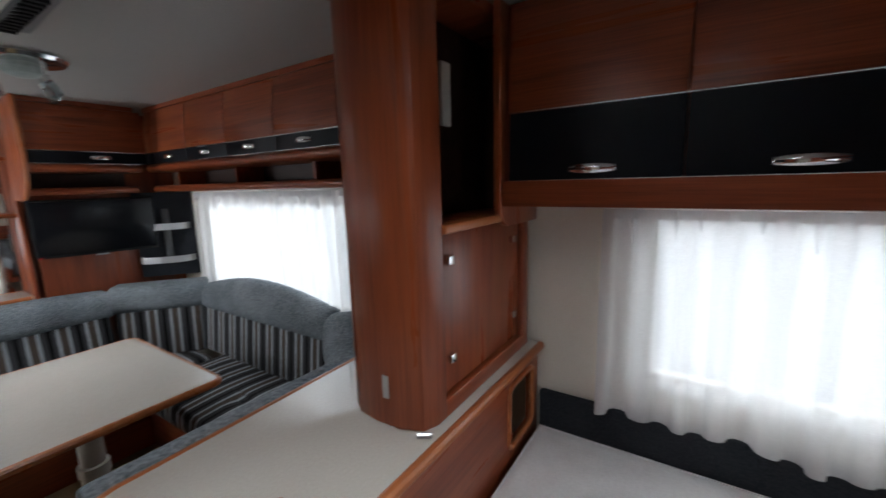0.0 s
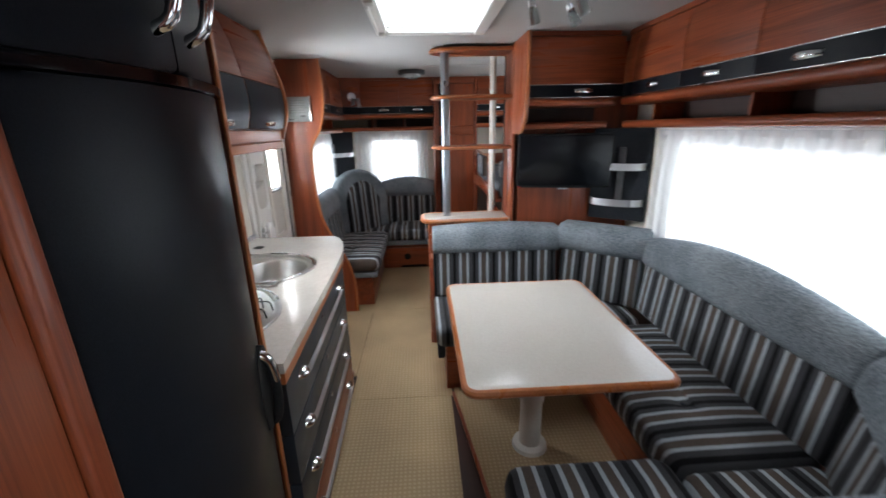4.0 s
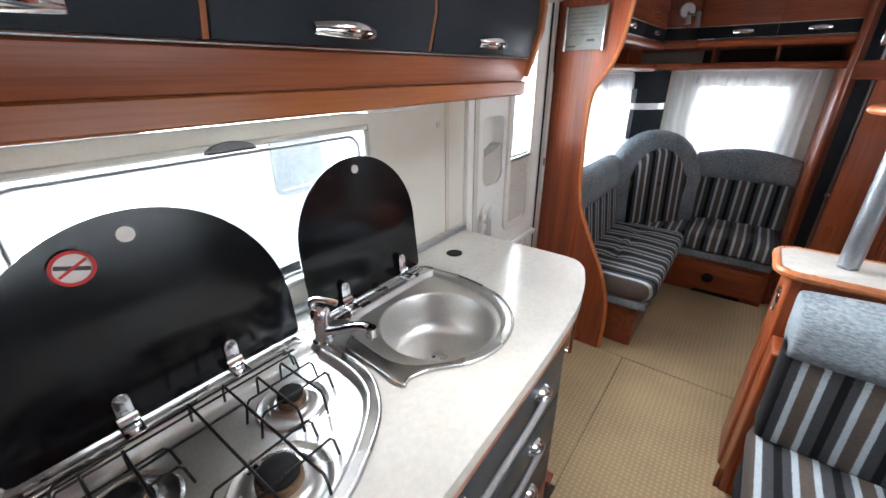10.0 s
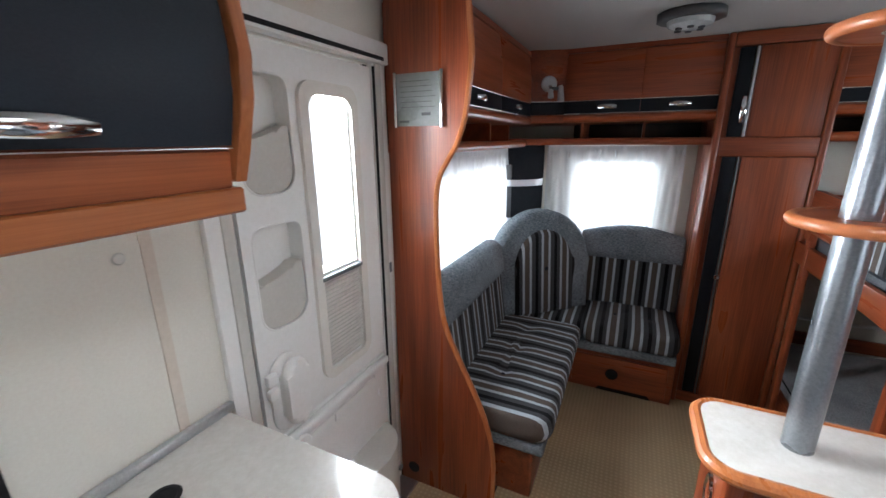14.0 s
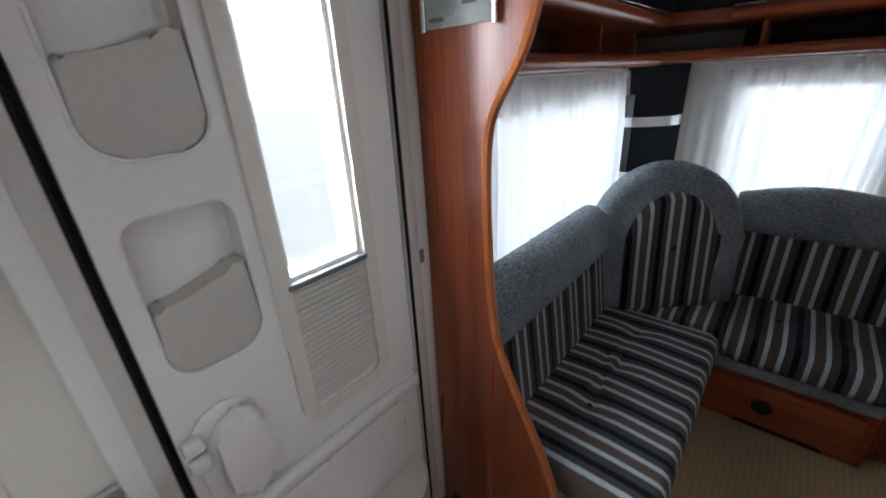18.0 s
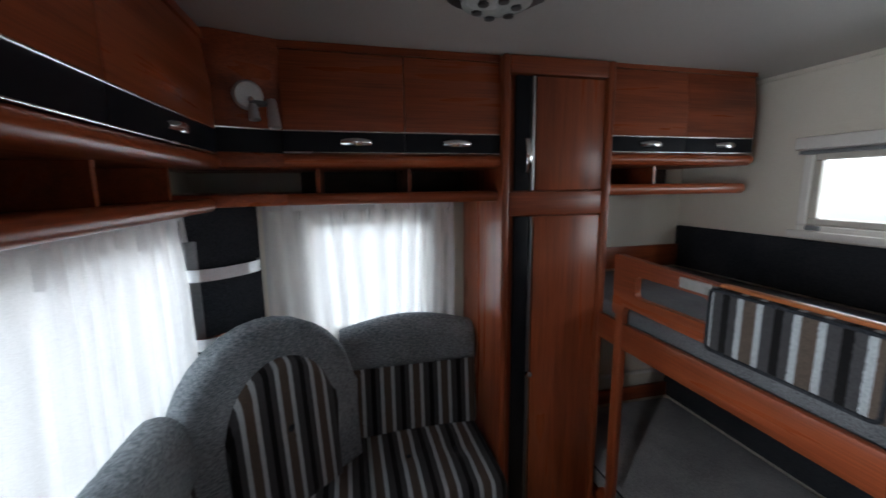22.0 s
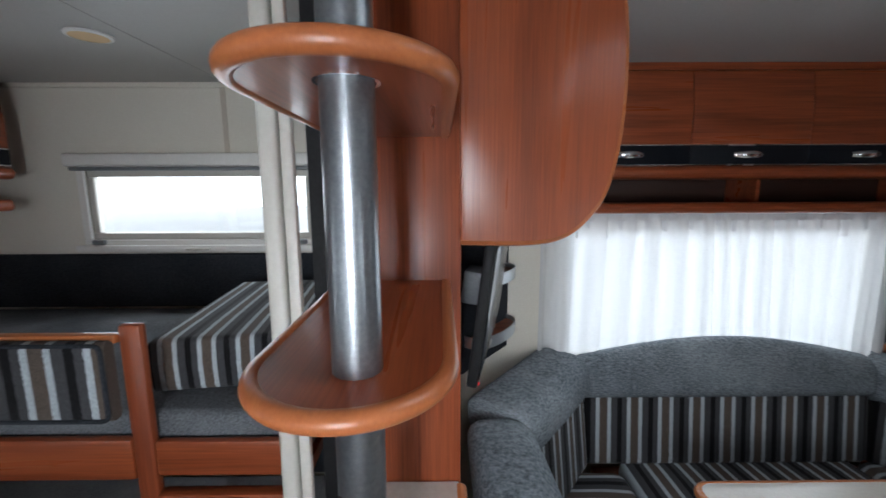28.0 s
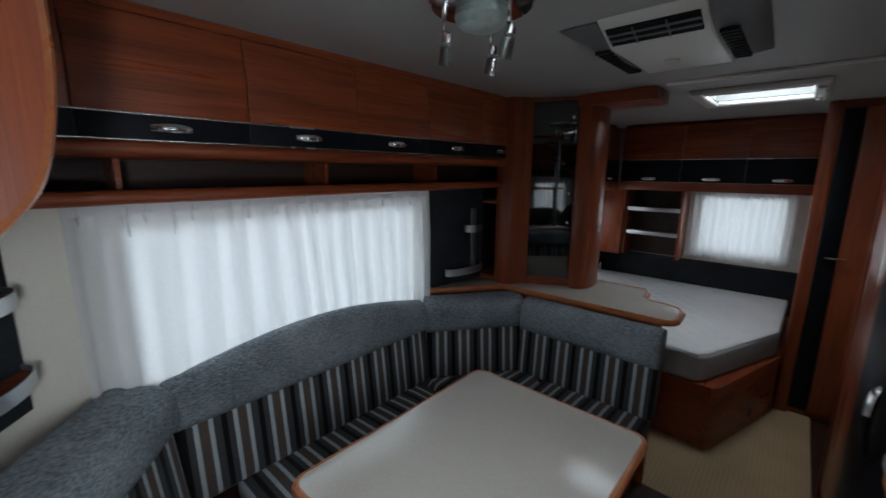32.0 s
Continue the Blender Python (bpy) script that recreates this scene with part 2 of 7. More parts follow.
def glass(name, colour=(1, 1, 1), rough=0.0, clear=0.9):
    m = bpy.data.materials.new(name)
    m.use_nodes = True
    n, l = m.node_tree.nodes, m.node_tree.links
    n.remove(n["Principled BSDF"])
    tr, gl, mx = n.new("ShaderNodeBsdfTransparent"), n.new("ShaderNodeBsdfGlossy"), n.new("ShaderNodeMixShader")
    tr.inputs[0].default_value = (*colour, 1)
    gl.inputs["Roughness"].default_value = rough
    mx.inputs[0].default_value = 1 - clear
    l.new(tr.outputs[0], mx.inputs[1])
    l.new(gl.outputs[0], mx.inputs[2])
    l.new(mx.outputs[0], n["Material Output"].inputs[0])
    return m


GLASS = glass("window_glass", (0.95, 0.97, 0.97), 0.02, 0.93)
SMOKED = glass("smoked_glass", (0.05, 0.05, 0.05), 0.03, 0.9)


def net():
    """Sheer curtain cloth: part open weave, part translucent."""
    m = bpy.data.materials.new("sheer_net")
    m.use_nodes = True
    n, l = m.node_tree.nodes, m.node_tree.links
    n.remove(n["Principled BSDF"])
    tr, df, tl = n.new("ShaderNodeBsdfTransparent"), n.new("ShaderNodeBsdfDiffuse"), n.new("ShaderNodeBsdfTranslucent")
    df.inputs[0].default_value = tl.inputs[0].default_value = (0.86, 0.87, 0.88, 1)
    a, b = n.new("ShaderNodeMixShader"), n.new("ShaderNodeMixShader")
    a.inputs[0].default_value = 0.30
    l.new(df.outputs[0], a.inputs[1])
    l.new(tl.outputs[0], a.inputs[2])
    co = n.new("ShaderNodeTexCoord")
    t = node(m, "ShaderNodeTexNoise", Scale=500.0, Detail=1.0)
    l.new(co.outputs["Object"], t.inputs["Vector"])
    r = ramp(m, [(0.3, (0.58,) * 3), (0.7, (0.72,) * 3)])
    l.new(t.outputs[0], r.inputs[0])
    l.new(r.outputs[0], b.inputs[0])
    l.new(tr.outputs[0], b.inputs[1])
    l.new(a.outputs[0], b.inputs[2])
    l.new(b.outputs[0], n["Material Output"].inputs[0])
    return m


NET = net()


def carpet():
    """Tan woven floor covering with small raised dots in rows."""
    m = mat("woven_floor", (0.3, 0.22, 0.11), 0.85, 0, 0.2)
    n, l, b = nodes(m)
    co = n.new("ShaderNodeTexCoord")
    mp = n.new("ShaderNodeMapping")
    mp.inputs["Scale"].default_value = (48, 48, 48)
    l.new(co.outputs["Object"], mp.inputs[0])
    v = n.new("ShaderNodeTexVoronoi")
    v.voronoi_dimensions = '2D'
    v.inputs["Scale"].default_value, v.inputs["Randomness"].default_value = 1.0, 0.12
    l.new(mp.outputs[0], v.inputs["Vector"])
    t = node(m, "ShaderNodeTexNoise", Scale=2.2, Detail=4.0)
    l.new(co.outputs["Object"], t.inputs["Vector"])
    r = ramp(m, [(0.14, (0.45, 0.34, 0.21)), (0.40, (0.35, 0.255, 0.15))])
    l.new(v.outputs["Distance"], r.inputs[0])
    g = ramp(m, [(0.3, (0.8, 0.8, 0.78)), (0.7, (1.1, 1.08, 1.02))])
    l.new(t.outputs[0], g.inputs[0])
    mx = n.new("ShaderNodeMixRGB")
    mx.blend_type = 'MULTIPLY'
    mx.inputs[0].default_value = 1.0
    l.new(r.outputs[0], mx.inputs[1])
    l.new(g.outputs[0], mx.inputs[2])
    l.new(mx.outputs[0], b.inputs["Base Color"])
    inv = n.new("ShaderNodeMath")
    inv.operation = 'SUBTRACT'
    inv.inputs[0].default_value = 1.0
    l.new(v.outputs["Distance"], inv.inputs[1])
    bump(m, inv.outputs[0], 0.4, 0.003)
    return m


CARPET = carpet()


# ---- mesh helpers ----
def finish(bm, smooth=0.6):
    bmesh.ops.recalc_face_normals(bm, faces=bm.faces[:])
    for f in bm.faces:
        f.smooth = True
    for e in bm.edges:
        if len(e.link_faces) == 2 and e.calc_face_angle(0) > smooth:
            e.smooth = False
    me = bpy.data.meshes.new("m")
    bm.to_mesh(me)
    bm.free()
    return me


ORIGIN = Vector((0.0, 0.0, 0.0))


def origin(x=0.0, y=0.0, z=0.0):
    """Set where the plan of the following pieces begins."""
    ORIGIN[:] = (x, y, z)


def part(name, bm, material, parent=None, label="", smooth=0.6):
    """One mesh object, under a thing or a part when given."""
    if ORIGIN.length_squared:
        bm.transform(Matrix.Translation(ORIGIN))
    me = finish(bm, smooth)
    me.materials.append(material)
    me.name = name
    ob = new(name, me)
    if parent is not None:
        ob.parent = parent
        ob.matrix_parent_inverse = Matrix.Translation(-(parent.matrix_basis.translation if parent.parent is None else Vector((0, 0, 0))))
    if label:
        tagged(ob, label)
    return ob


def thing(name, base, label, category, group="", kind=""):
    ob = new(name)
    ob.empty_display_size = 0.1
    ob.location = Vector(base) + ORIGIN
    return tagged(ob, label, category, group, kind)


def box(x0, x1, y0, y1, z0, z1, bev=0.0, seg=2, bm=None):
    own = bm is None
    b = bmesh.new()
    vs = [b.verts.new((x, y, z)) for x in (x0, x1) for y in (y0, y1) for z in (z0, z1)]
    for q in ((0, 1, 3, 2), (4, 6, 7, 5), (0, 4, 5, 1), (2, 3, 7, 6), (0, 2, 6, 4), (1, 5, 7, 3)):
        b.faces.new([vs[i] for i in q])
    if bev:
        bmesh.ops.bevel(b, geom=b.edges[:], offset=bev, segments=seg, profile=0.5, affect='EDGES')
    if own:
        return b
    join(bm, b)
    return bm


def join(bm, other):
    me = bpy.data.meshes.new("tmp")
    bmesh.ops.recalc_face_normals(other, faces=other.faces[:])
    other.to_mesh(me)
    bm.from_mesh(me)
    bpy.data.meshes.remove(me)
    other.free()


def at(axis, u, v, w):
    """A point with w along the axis and u, v along the other two, in x-y-z order."""
    return {'x': (w, u, v), 'y': (u, w, v), 'z': (u, v, w)}[axis]


def prism(outline, axis, a, b_, bev=0.0, seg=2):
    """An outline pushed along an axis from a to b_."""
    b = bmesh.new()
    lo = [b.verts.new(at(axis, u, v, a)) for u, v in outline]
    hi = [b.verts.new(at(axis, u, v, b_)) for u, v in outline]
    n = len(outline)
    b.faces.new(lo)
    b.faces.new(hi)
    for i in range(n):
        b.faces.new((lo[i], lo[(i + 1) % n], hi[(i + 1) % n], hi[i]))
    if bev:
        rim = [e for e in b.edges if abs((e.verts[0].co - e.verts[1].co)['xyz'.index(axis)]) < 1e-6]
        bmesh.ops.bevel(b, geom=rim, offset=bev, segments=seg, profile=0.5, affect='EDGES')
    return b


def rounded(u0, u1, v0, v1, r, n=5, corners=(1, 1, 1, 1)):
    """A rectangle's outline with rounded corners, counter-clockwise from (u0, v0)."""
    pts = []
    for k, (cu, cv, su, sv, a0) in enumerate(((u0, v0, 1, 1, 180), (u1, v0, -1, 1, 270), (u1, v1, -1, -1, 0), (u0, v1, 1, -1, 90))):
        rr = r * corners[k]
        if rr <= 0:
            pts.append((cu, cv))
            continue
        for i in range(n + 1):
            a = radians(a0 + 90 * i / n)
            pts.append((cu + su * rr + rr * math.cos(a), cv + sv * rr + rr * math.sin(a)))
    return pts


def tube(path, r, n=10, closed=False, bm=None):
    """A round bar along points."""
    b = bm or bmesh.new()
    ps = [Vector(p) for p in path]
    rings, side = [], None
    for i, p in enumerate(ps):
        if closed:
            d = ps[(i + 1) % len(ps)] - ps[i - 1]
        else:
            d = ps[min(i + 1, len(ps) - 1)] - ps[max(i - 1, 0)]
        d.normalize()
        if side is None:
            side = d.orthogonal().normalized()
        side = (side - d * side.dot(d)).normalized()
        up = d.cross(side)
        rings.append([b.verts.new(p + r * (math.cos(2 * math.pi * k / n) * side + math.sin(2 * math.pi * k / n) * up)) for k in range(n)])
    for i in range(len(ps) if closed else len(ps) - 1):
        q, s = rings[i], rings[(i + 1) % len(ps)]
        for k in range(n):
            b.faces.new((q[k], q[(k + 1) % n], s[(k + 1) % n], s[k]))
    if not closed:
        b.faces.new(rings[0])
        b.faces.new(rings[-1][::-1])
    return b


def lathe(profile, centre, axis='z', n=24):
    """Radius and height pairs turned about an axis through centre."""
    b = bmesh.new()
    c = Vector(centre)
    rings = []
    for r, h in profile:
        rings.append([b.verts.new(c + Vector(at(axis, r * math.cos(2 * math.pi * k / n), r * math.sin(2 * math.pi * k / n), h))) for k in range(n)] if r > 1e-6 else [b.verts.new(c + Vector(at(axis, 0, 0, h)))])
    for q, s in zip(rings, rings[1:]):
        for k in range(n):
            if len(q) == 1 and len(s) == 1:
                break
            if len(q) == 1:
                b.faces.new((q[0], s[(k + 1) % n], s[k]))
            elif len(s) == 1:
                b.faces.new((q[k], q[(k + 1) % n], s[0]))
            else:
                b.faces.new((q[k], q[(k + 1) % n], s[(k + 1) % n], s[k]))
    return b


def arc(cx, cy, r, a0, a1, n=8, ry=None):
    ry = r if ry is None else ry
    return [(cx + r * math.cos(radians(a0 + (a1 - a0) * i / n)), cy + ry * math.sin(radians(a0 + (a1 - a0) * i / n))) for i in range(n + 1)]


def stripes(bm, fn):
    """Give every corner of the mesh the stripe coordinate fn(point)."""
    uv = bm.loops.layers.uv.new("UVMap")
    for f in bm.faces:
        for lp in f.loops:
            lp[uv].uv = (fn(lp.vert.co), lp.vert.co.z)
    return bm


def pad(p0, along, depth, length, thick, height, top=None, puff=0.012, nu=14, nv=8, r=0.03, lean=0.0):
    """An upholstered slab that stands at p0: along and depth are flat unit vectors, thick goes along depth, height goes up.
    top(s) gives the height's change at s from 0 to 1; lean pushes the top backwards."""
    along, depth, p0 = Vector(along).normalized(), Vector(depth).normalized(), Vector(p0)
    b = bmesh.new()
    prof = rounded(0, thick, 0, height, r, 4)
    rings = []
    for i in range(nu + 1):
        s = 0.5 - 0.5 * math.cos(math.pi * i / nu)
        e = min(s, 1 - s) * length
        k = 1.0 if e >= 0.02 else math.sqrt(max(0.0, 1 - (1 - e / 0.02) ** 2)) * 0.14 + 0.86
        dh = top(s) if top else 0.0
        ring = []
        for d, h in prof:
            hh = h + dh * (h / height) ** 2
            dd = thick / 2 + (d - thick / 2) * k - puff * math.sin(math.pi * s) ** 0.5 * math.sin(math.pi * min(1, h / height)) * (1 if d < thick / 2 else 0)
            cen = height / 2
            hh = cen + (hh - cen) * (0.06 * k + 0.94)
            ring.append(b.verts.new(p0 + along * (s * length) + depth * (dd + lean * h / height) + Vector((0, 0, hh))))
        rings.append(ring)
    m = len(prof)
    for q, s in zip(rings, rings[1:]):
        for k in range(m):
            b.faces.new((q[k], q[(k + 1) % m], s[(k + 1) % m], s[k]))
    b.faces.new(rings[0])
    b.faces.new(rings[-1][::-1])
    return b


def slab(outline, z0, z1, r=0.03, puff=0.015, tufts=()):
    """A seat cushion on an outline in x and y, domed a little and pulled in at its buttons."""
    pts = []
    for (u, v), (u2, v2) in zip(outline, outline[1:] + outline[:1]):
        n = max(1, int(math.hypot(u2 - u, v2 - v) / 0.045))
        pts += [(u + (u2 - u) * i / n, v + (v2 - v) * i / n) for i in range(n)]
    us, vs = [p[0] for p in pts], [p[1] for p in pts]
    cu, cv = (min(us) + max(us)) / 2, (min(vs) + max(vs)) / 2
    hu, hv = (max(us) - min(us)) / 2, (max(vs) - min(vs)) / 2
    prof = [(r, z0), (r * 0.3, z0 + r * 0.3), (0, z0 + r), (-0.004, (z0 + z1) / 2), (0, z1 - r), (r * 0.08, z1 - r * 0.6), (r * 0.32, z1 - r * 0.28), (r * 0.65, z1 - r * 0.06), (r, z1)]
    top = min(hu, hv)
    prof += [(r + (top - r) * k, z1 + puff * math.sin(math.pi / 2 * k)) for k in (0.12, 0.26, 0.42, 0.58, 0.74, 0.9)]
    b = bmesh.new()
    rings = []
    for ins, z in prof:
        ring = []
        for u, v in pts:
            x, y = cu + (u - cu) * (1 - ins / hu), cv + (v - cv) * (1 - ins / hv)
            h = z
            if z >= z1 - r * 0.3:
                for tu, tv in tufts:
                    h -= 0.021 * math.exp(-((x - tu) ** 2 + (y - tv) ** 2) / 0.0024)
            ring.append(b.verts.new((x, y, h)))
        rings.append(ring)
    n = len(pts)
    for p, q in zip(rings, rings[1:]):
        for k in range(n):
            b.faces.new((p[k], p[(k + 1) % n], q[(k + 1) % n], q[k]))
    b.faces.new(rings[0])
    last = rings[-1]
    mid = b.verts.new((sum(w.co.x for w in last) / n, sum(w.co.y for w in last) / n, z1 + puff))
    for k in range(n):
        b.faces.new((last[k], last[(k + 1) % n], mid))
    return b


def smooth_path(pts, n=5):
    """An open curve through the points."""
    p = [Vector(q) for q in pts]
    p = [p[0] * 2 - p[1]] + p + [p[-1] * 2 - p[-2]]
    out = []
    for a, b_, c, e in zip(p, p[1:], p[2:], p[3:]):
        for i in range(n):
            f = i / n
            v = 0.5 * ((2 * b_) + (c - a) * f + (2 * a - 5 * b_ + 4 * c - e) * f ** 2 + (3 * b_ - a - 3 * c + e) * f ** 3)
            out.append(tuple(v))
    return out + [tuple(p[-2])]


# ---- shell ----
XA, XB, YK, YW, ZC = -0.05, 6.66, 0.0, 2.505, 2.02


def pierced(name, axis, w0, w1, a0, a1, z0, z1, holes, material, label):
    """A wall across w0..w1 that runs along axis from a0 to a1, with openings (a, a, z, z) through it."""
    b = bmesh.new()
    cols = sorted({a0, a1, *[h[0] for h in holes], *[h[1] for h in holes]})
    for c, d in zip(cols, cols[1:]):
        rows, low = [], z0
        for h in sorted([h for h in holes if h[0] <= c and d <= h[1]], key=lambda h: h[2]):
            rows.append((low, h[2]))
            low = h[3]
        rows.append((low, z1))
        for p, q in rows:
            if q - p > 1e-4:
                if axis == 'x':
                    box(c, d, w0, w1, p, q, bm=b)
                else:
                    box(w0, w1, c, d, p, q, bm=b)
    bmesh.ops.remove_doubles(b, verts=b.verts[:], dist=1e-5)
    return tagged(part(name, b, material), label, "wall", kind="structure")


KWIN, SWIN, DOOR = (2.88, 3.69, 0.965, 1.36), (0.15, 1.42, 0.82, 1.40), (1.72, 2.32, 0.0, 1.785)
DWIN, BWIN, MWIN = (2.61, 3.96, 0.84, 1.435), (0.61, 1.545, 1.385, 1.675), (5.30, 6.35, 0.84, 1.40)
EWIN, HWIN = (0.47, 1.03, 0.88, 1.41), (0.95, 1.58, 0.88, 1.41)
pierced("wall_kitchen", 'x', -0.04, 0.0, -0.09, 6.70, -0.03, 2.06, [KWIN, SWIN, DOOR], WALL, "cream textured caravan side wall with the entrance door")
pierced("wall_window", 'x', 2.505, 2.545, -0.09, 6.70, -0.03, 2.06, [DWIN, BWIN, MWIN], WALL, "cream textured caravan side wall behind the dinette")
pierced("wall_end", 'y', -0.09, -0.05, 0.0, 2.505, -0.03, 2.06, [EWIN], WALL, "cream textured end wall behind the corner sofa")
pierced("wall_bedroom", 'y', 6.66, 6.70, 0.0, 2.505, -0.03, 2.06, [HWIN], WALL, "cream textured end wall behind the bed")
tagged(part("floor", box(-0.05, 6.66, 0.0, 2.505, -0.03, 0.0), SHADE_WOOD), "dark plywood caravan floor under the carpet pieces", "floor", kind="structure")
SKY1, SKY2 = (2.535, 3.105, 0.908, 1.36), (4.98, 5.39, 0.92, 1.36)
b = bmesh.new()
for c in ((-0.05, SKY1[0], 0.0, 2.505), (SKY1[0], SKY1[1], 0.0, SKY1[2]), (SKY1[0], SKY1[1], SKY1[3], 2.505), (SKY1[1], SKY2[0], 0.0, 2.505),
          (SKY2[0], SKY2[1], 0.0, SKY2[2]), (SKY2[0], SKY2[1], SKY2[3], 2.505), (SKY2[1], 6.66, 0.0, 2.505)):
    box(*c, ZC, 2.06, bm=b)
tagged(part("ceiling", b, CEIL), "off-white textured caravan ceiling panels", "ceiling", kind="structure")
tagged(part("trim", box(-0.05, 1.8, 2.493, 2.505, 2.0, 2.02, 0.003), WALL), "pale ceiling edge strip above the bunk wall", "trim", kind="structure")
tagged(part("trim", box(1.205, 1.225, 1.10, 2.494, 2.018, 2.02), CEIL), "pale ceiling joint strip", "trim", kind="structure")
tagged(part("trim", box(1.195, 1.215, 2.503, 2.505, 1.74, 2.0), speckled("tan_joint", (0.46, 0.40, 0.33), (0.52, 0.46, 0.38), 60, 0.6)), "pale beige wall joint strip above the bunk window", "trim", kind="structure")
tagged(part("trim", box(2.492, 2.514, 0.0, 0.004, 0.90, 1.99), speckled("beige_strip", (0.60, 0.52, 0.43), (0.66, 0.58, 0.49), 80, 0.5)), "beige vertical joint strip on the kitchen wall", "trim", kind="structure")
tagged(part("screw_cap", lathe([(0, 0), (0.012, 0), (0.010, 0.003), (0, 0.004)], (2.553, 0.0005, 1.327), 'y', 16), CAP), "small round plastic cap on the kitchen wall", "cap", kind="structure")
tagged(part("ground", box(-400, 400, -400, 400, -0.75, -0.6), speckled("pale_gravel", (0.55, 0.54, 0.52), (0.68, 0.67, 0.65), 6, 0.9)), "grey gravel yard outside the caravan", "ground", kind="structure")

# bright overcast distance outside the windows
HAZE = bpy.data.materials.new("overcast_distance")
HAZE.use_nodes = True
hb = HAZE.node_tree.nodes["Principled BSDF"]
hb.inputs["Base Color"].default_value = (0.8, 0.8, 0.8, 1)
hb.inputs["Emission Color"].default_value = (0.93, 0.97, 1.0, 1)
hb.inputs["Emission Strength"].default_value = 2.7
b = bmesh.new()
ring = [(56 * math.cos(2 * math.pi * i / 24) + 3, 56 * math.sin(2 * math.pi * i / 24) + 1) for i in range(24)]
lo, hi = [b.verts.new((u, v, -0.6)) for u, v in ring], [b.verts.new((u, v, 22.0)) for u, v in ring]
for i in range(24):
    b.faces.new((lo[i], lo[(i + 1) % 24], hi[(i + 1) % 24], hi[i]))
tagged(part("backdrop", b, HAZE), "bright white overcast distance around the yard", "backdrop", kind="structure")

# carpet pieces
for c, lab in (((0.0, 1.638, 0.47, 1.66), "front"), ((1.6395, 2.60, 0.02, 0.60), "door"), ((1.642, 2.8425, 0.6015, 1.20), "aisle"), ((2.62, 4.42, 0.604, 1.19), "long"), ((4.424, 5.9, 0.66, 1.45), "bedroom")):
    x0, x1, y0, y1 = c
    if lab == "long":
        x0 = 2.844
    if lab == "front":
        y0 = 0.45
    tagged(part("carpet_piece", box(x0, x1, y0, y1, 0.001, 0.008, 0.003, 1), CARPET), "tan woven carpet piece with small raised dots", "carpet", "floor carpet pieces")
tagged(part("carpet_piece", prism([(2.60, 1.21), (2.84, 1.21), (4.2, 1.40), (4.2, 2.0), (2.60, 2.0)], 'z', 0.001, 0.010), CARPET), "tan woven carpet piece under the dinette table", "carpet", "floor carpet pieces")
tagged(part("threshold_strip", prism([(2.82, 1.195), (4.2, 1.375), (4.2, 1.395), (2.82, 1.212)], 'z', 0.001, 0.016, 0.004), WOOD_X), "red-brown wooden edge strip along the carpet", "strip")

# ---- windows ----
def window(name, axis, w, out, hole, label, f=0.028, trim=True):
    """An acrylic window in its frame, in a wall at w that faces inwards; out is the outward sign."""
    a0, a1, z0, z1 = hole
    t = thing(name, at(axis, w, z0, a0) if axis == 'x' else (w, a0, z0), label, "window", kind="structure")

    def bar(p, q, r, s, d0, d1):
        lo, hi = sorted((w + out * d0, w + out * d1))
        return box(p, q, lo, hi, r, s, 0.004, 1) if axis == 'x' else box(lo, hi, p, q, r, s, 0.004, 1)
    for p, q, r, s in ((a0, a1, z0, z0 + f), (a0, a1, z1 - f, z1), (a0, a0 + f, z0 + f, z1 - f), (a1 - f, a1, z0 + f, z1 - f)):
        part("window_frame", bar(p, q, r, s, 0.0, 0.03), GREIGE, t)
    pane = part("pane", bar(a0 + f, a1 - f, z0 + f, z1 - f, 0.020, 0.025), GLASS, t, "clear acrylic pane")
    pane.visible_shadow = False
    if not trim:
        return t
    for p, q, r, s in ((a0 - 0.035, a1 + 0.035, z1, z1 + 0.035), (a0 - 0.035, a1 + 0.035, z0 - 0.03, z0), (a0 - 0.035, a0, z0, z1), (a1, a1 + 0.035, z0, z1)):
        part("window_trim", bar(p, q, r, s, -0.012, 0.0), WHITE, t)
    return t


window("window_1", 'x', YK, -1, KWIN, "kitchen window with a slim grey frame above the worktop", 0.016, False)
w1 = bpy.data.objects["window_1"]
part("gasket", tube([(u, -0.016, v) for u, v in rounded(KWIN[0] + 0.03, KWIN[1] - 0.03, KWIN[2] + 0.03, KWIN[3] - 0.03, 0.04, 5)], 0.004, 8, True), GREY, w1, "thin grey gasket")
window("window_2", 'x', YK, -1, SWIN, "wide side window behind the corner sofa")
window("window_3", 'x', YW, 1, DWIN, "wide side window behind the dinette")
w4 = window("window_4", 'x', YW, 1, BWIN, "low wide window above the upper bunk with its blind rolled up")
part("blind_box", box(0.555, 1.58, 2.46, 2.493, 1.69, 1.74, 0.008), WHITE, w4, "white roller blind box")
part("blind_rail", box(0.57, 1.565, 2.47, 2.493, 1.672, 1.686, 0.003), GREY, w4, "grey blind rail")
part("blind_sill", box(0.555, 1.58, 2.47, 2.493, 1.335, 1.362, 0.004), WHITE, w4)
part("latch", box(1.02, 1.12, 2.458, 2.47, 1.342, 1.352, 0.003), GREIGE, w4)
for q in (0.62, 1.47):
    part("latch", box(q, q + 0.05, 2.475, 2.493, 1.365, 1.385, 0.004), GREY, w4)
window("window_5", 'x', YW, 1, MWIN, "side window beside the bed")
window("window_6", 'y', XA, -1, EWIN, "end window behind the corner sofa")
window("window_7", 'y', XB, 1, HWIN, "end window behind the bed head")
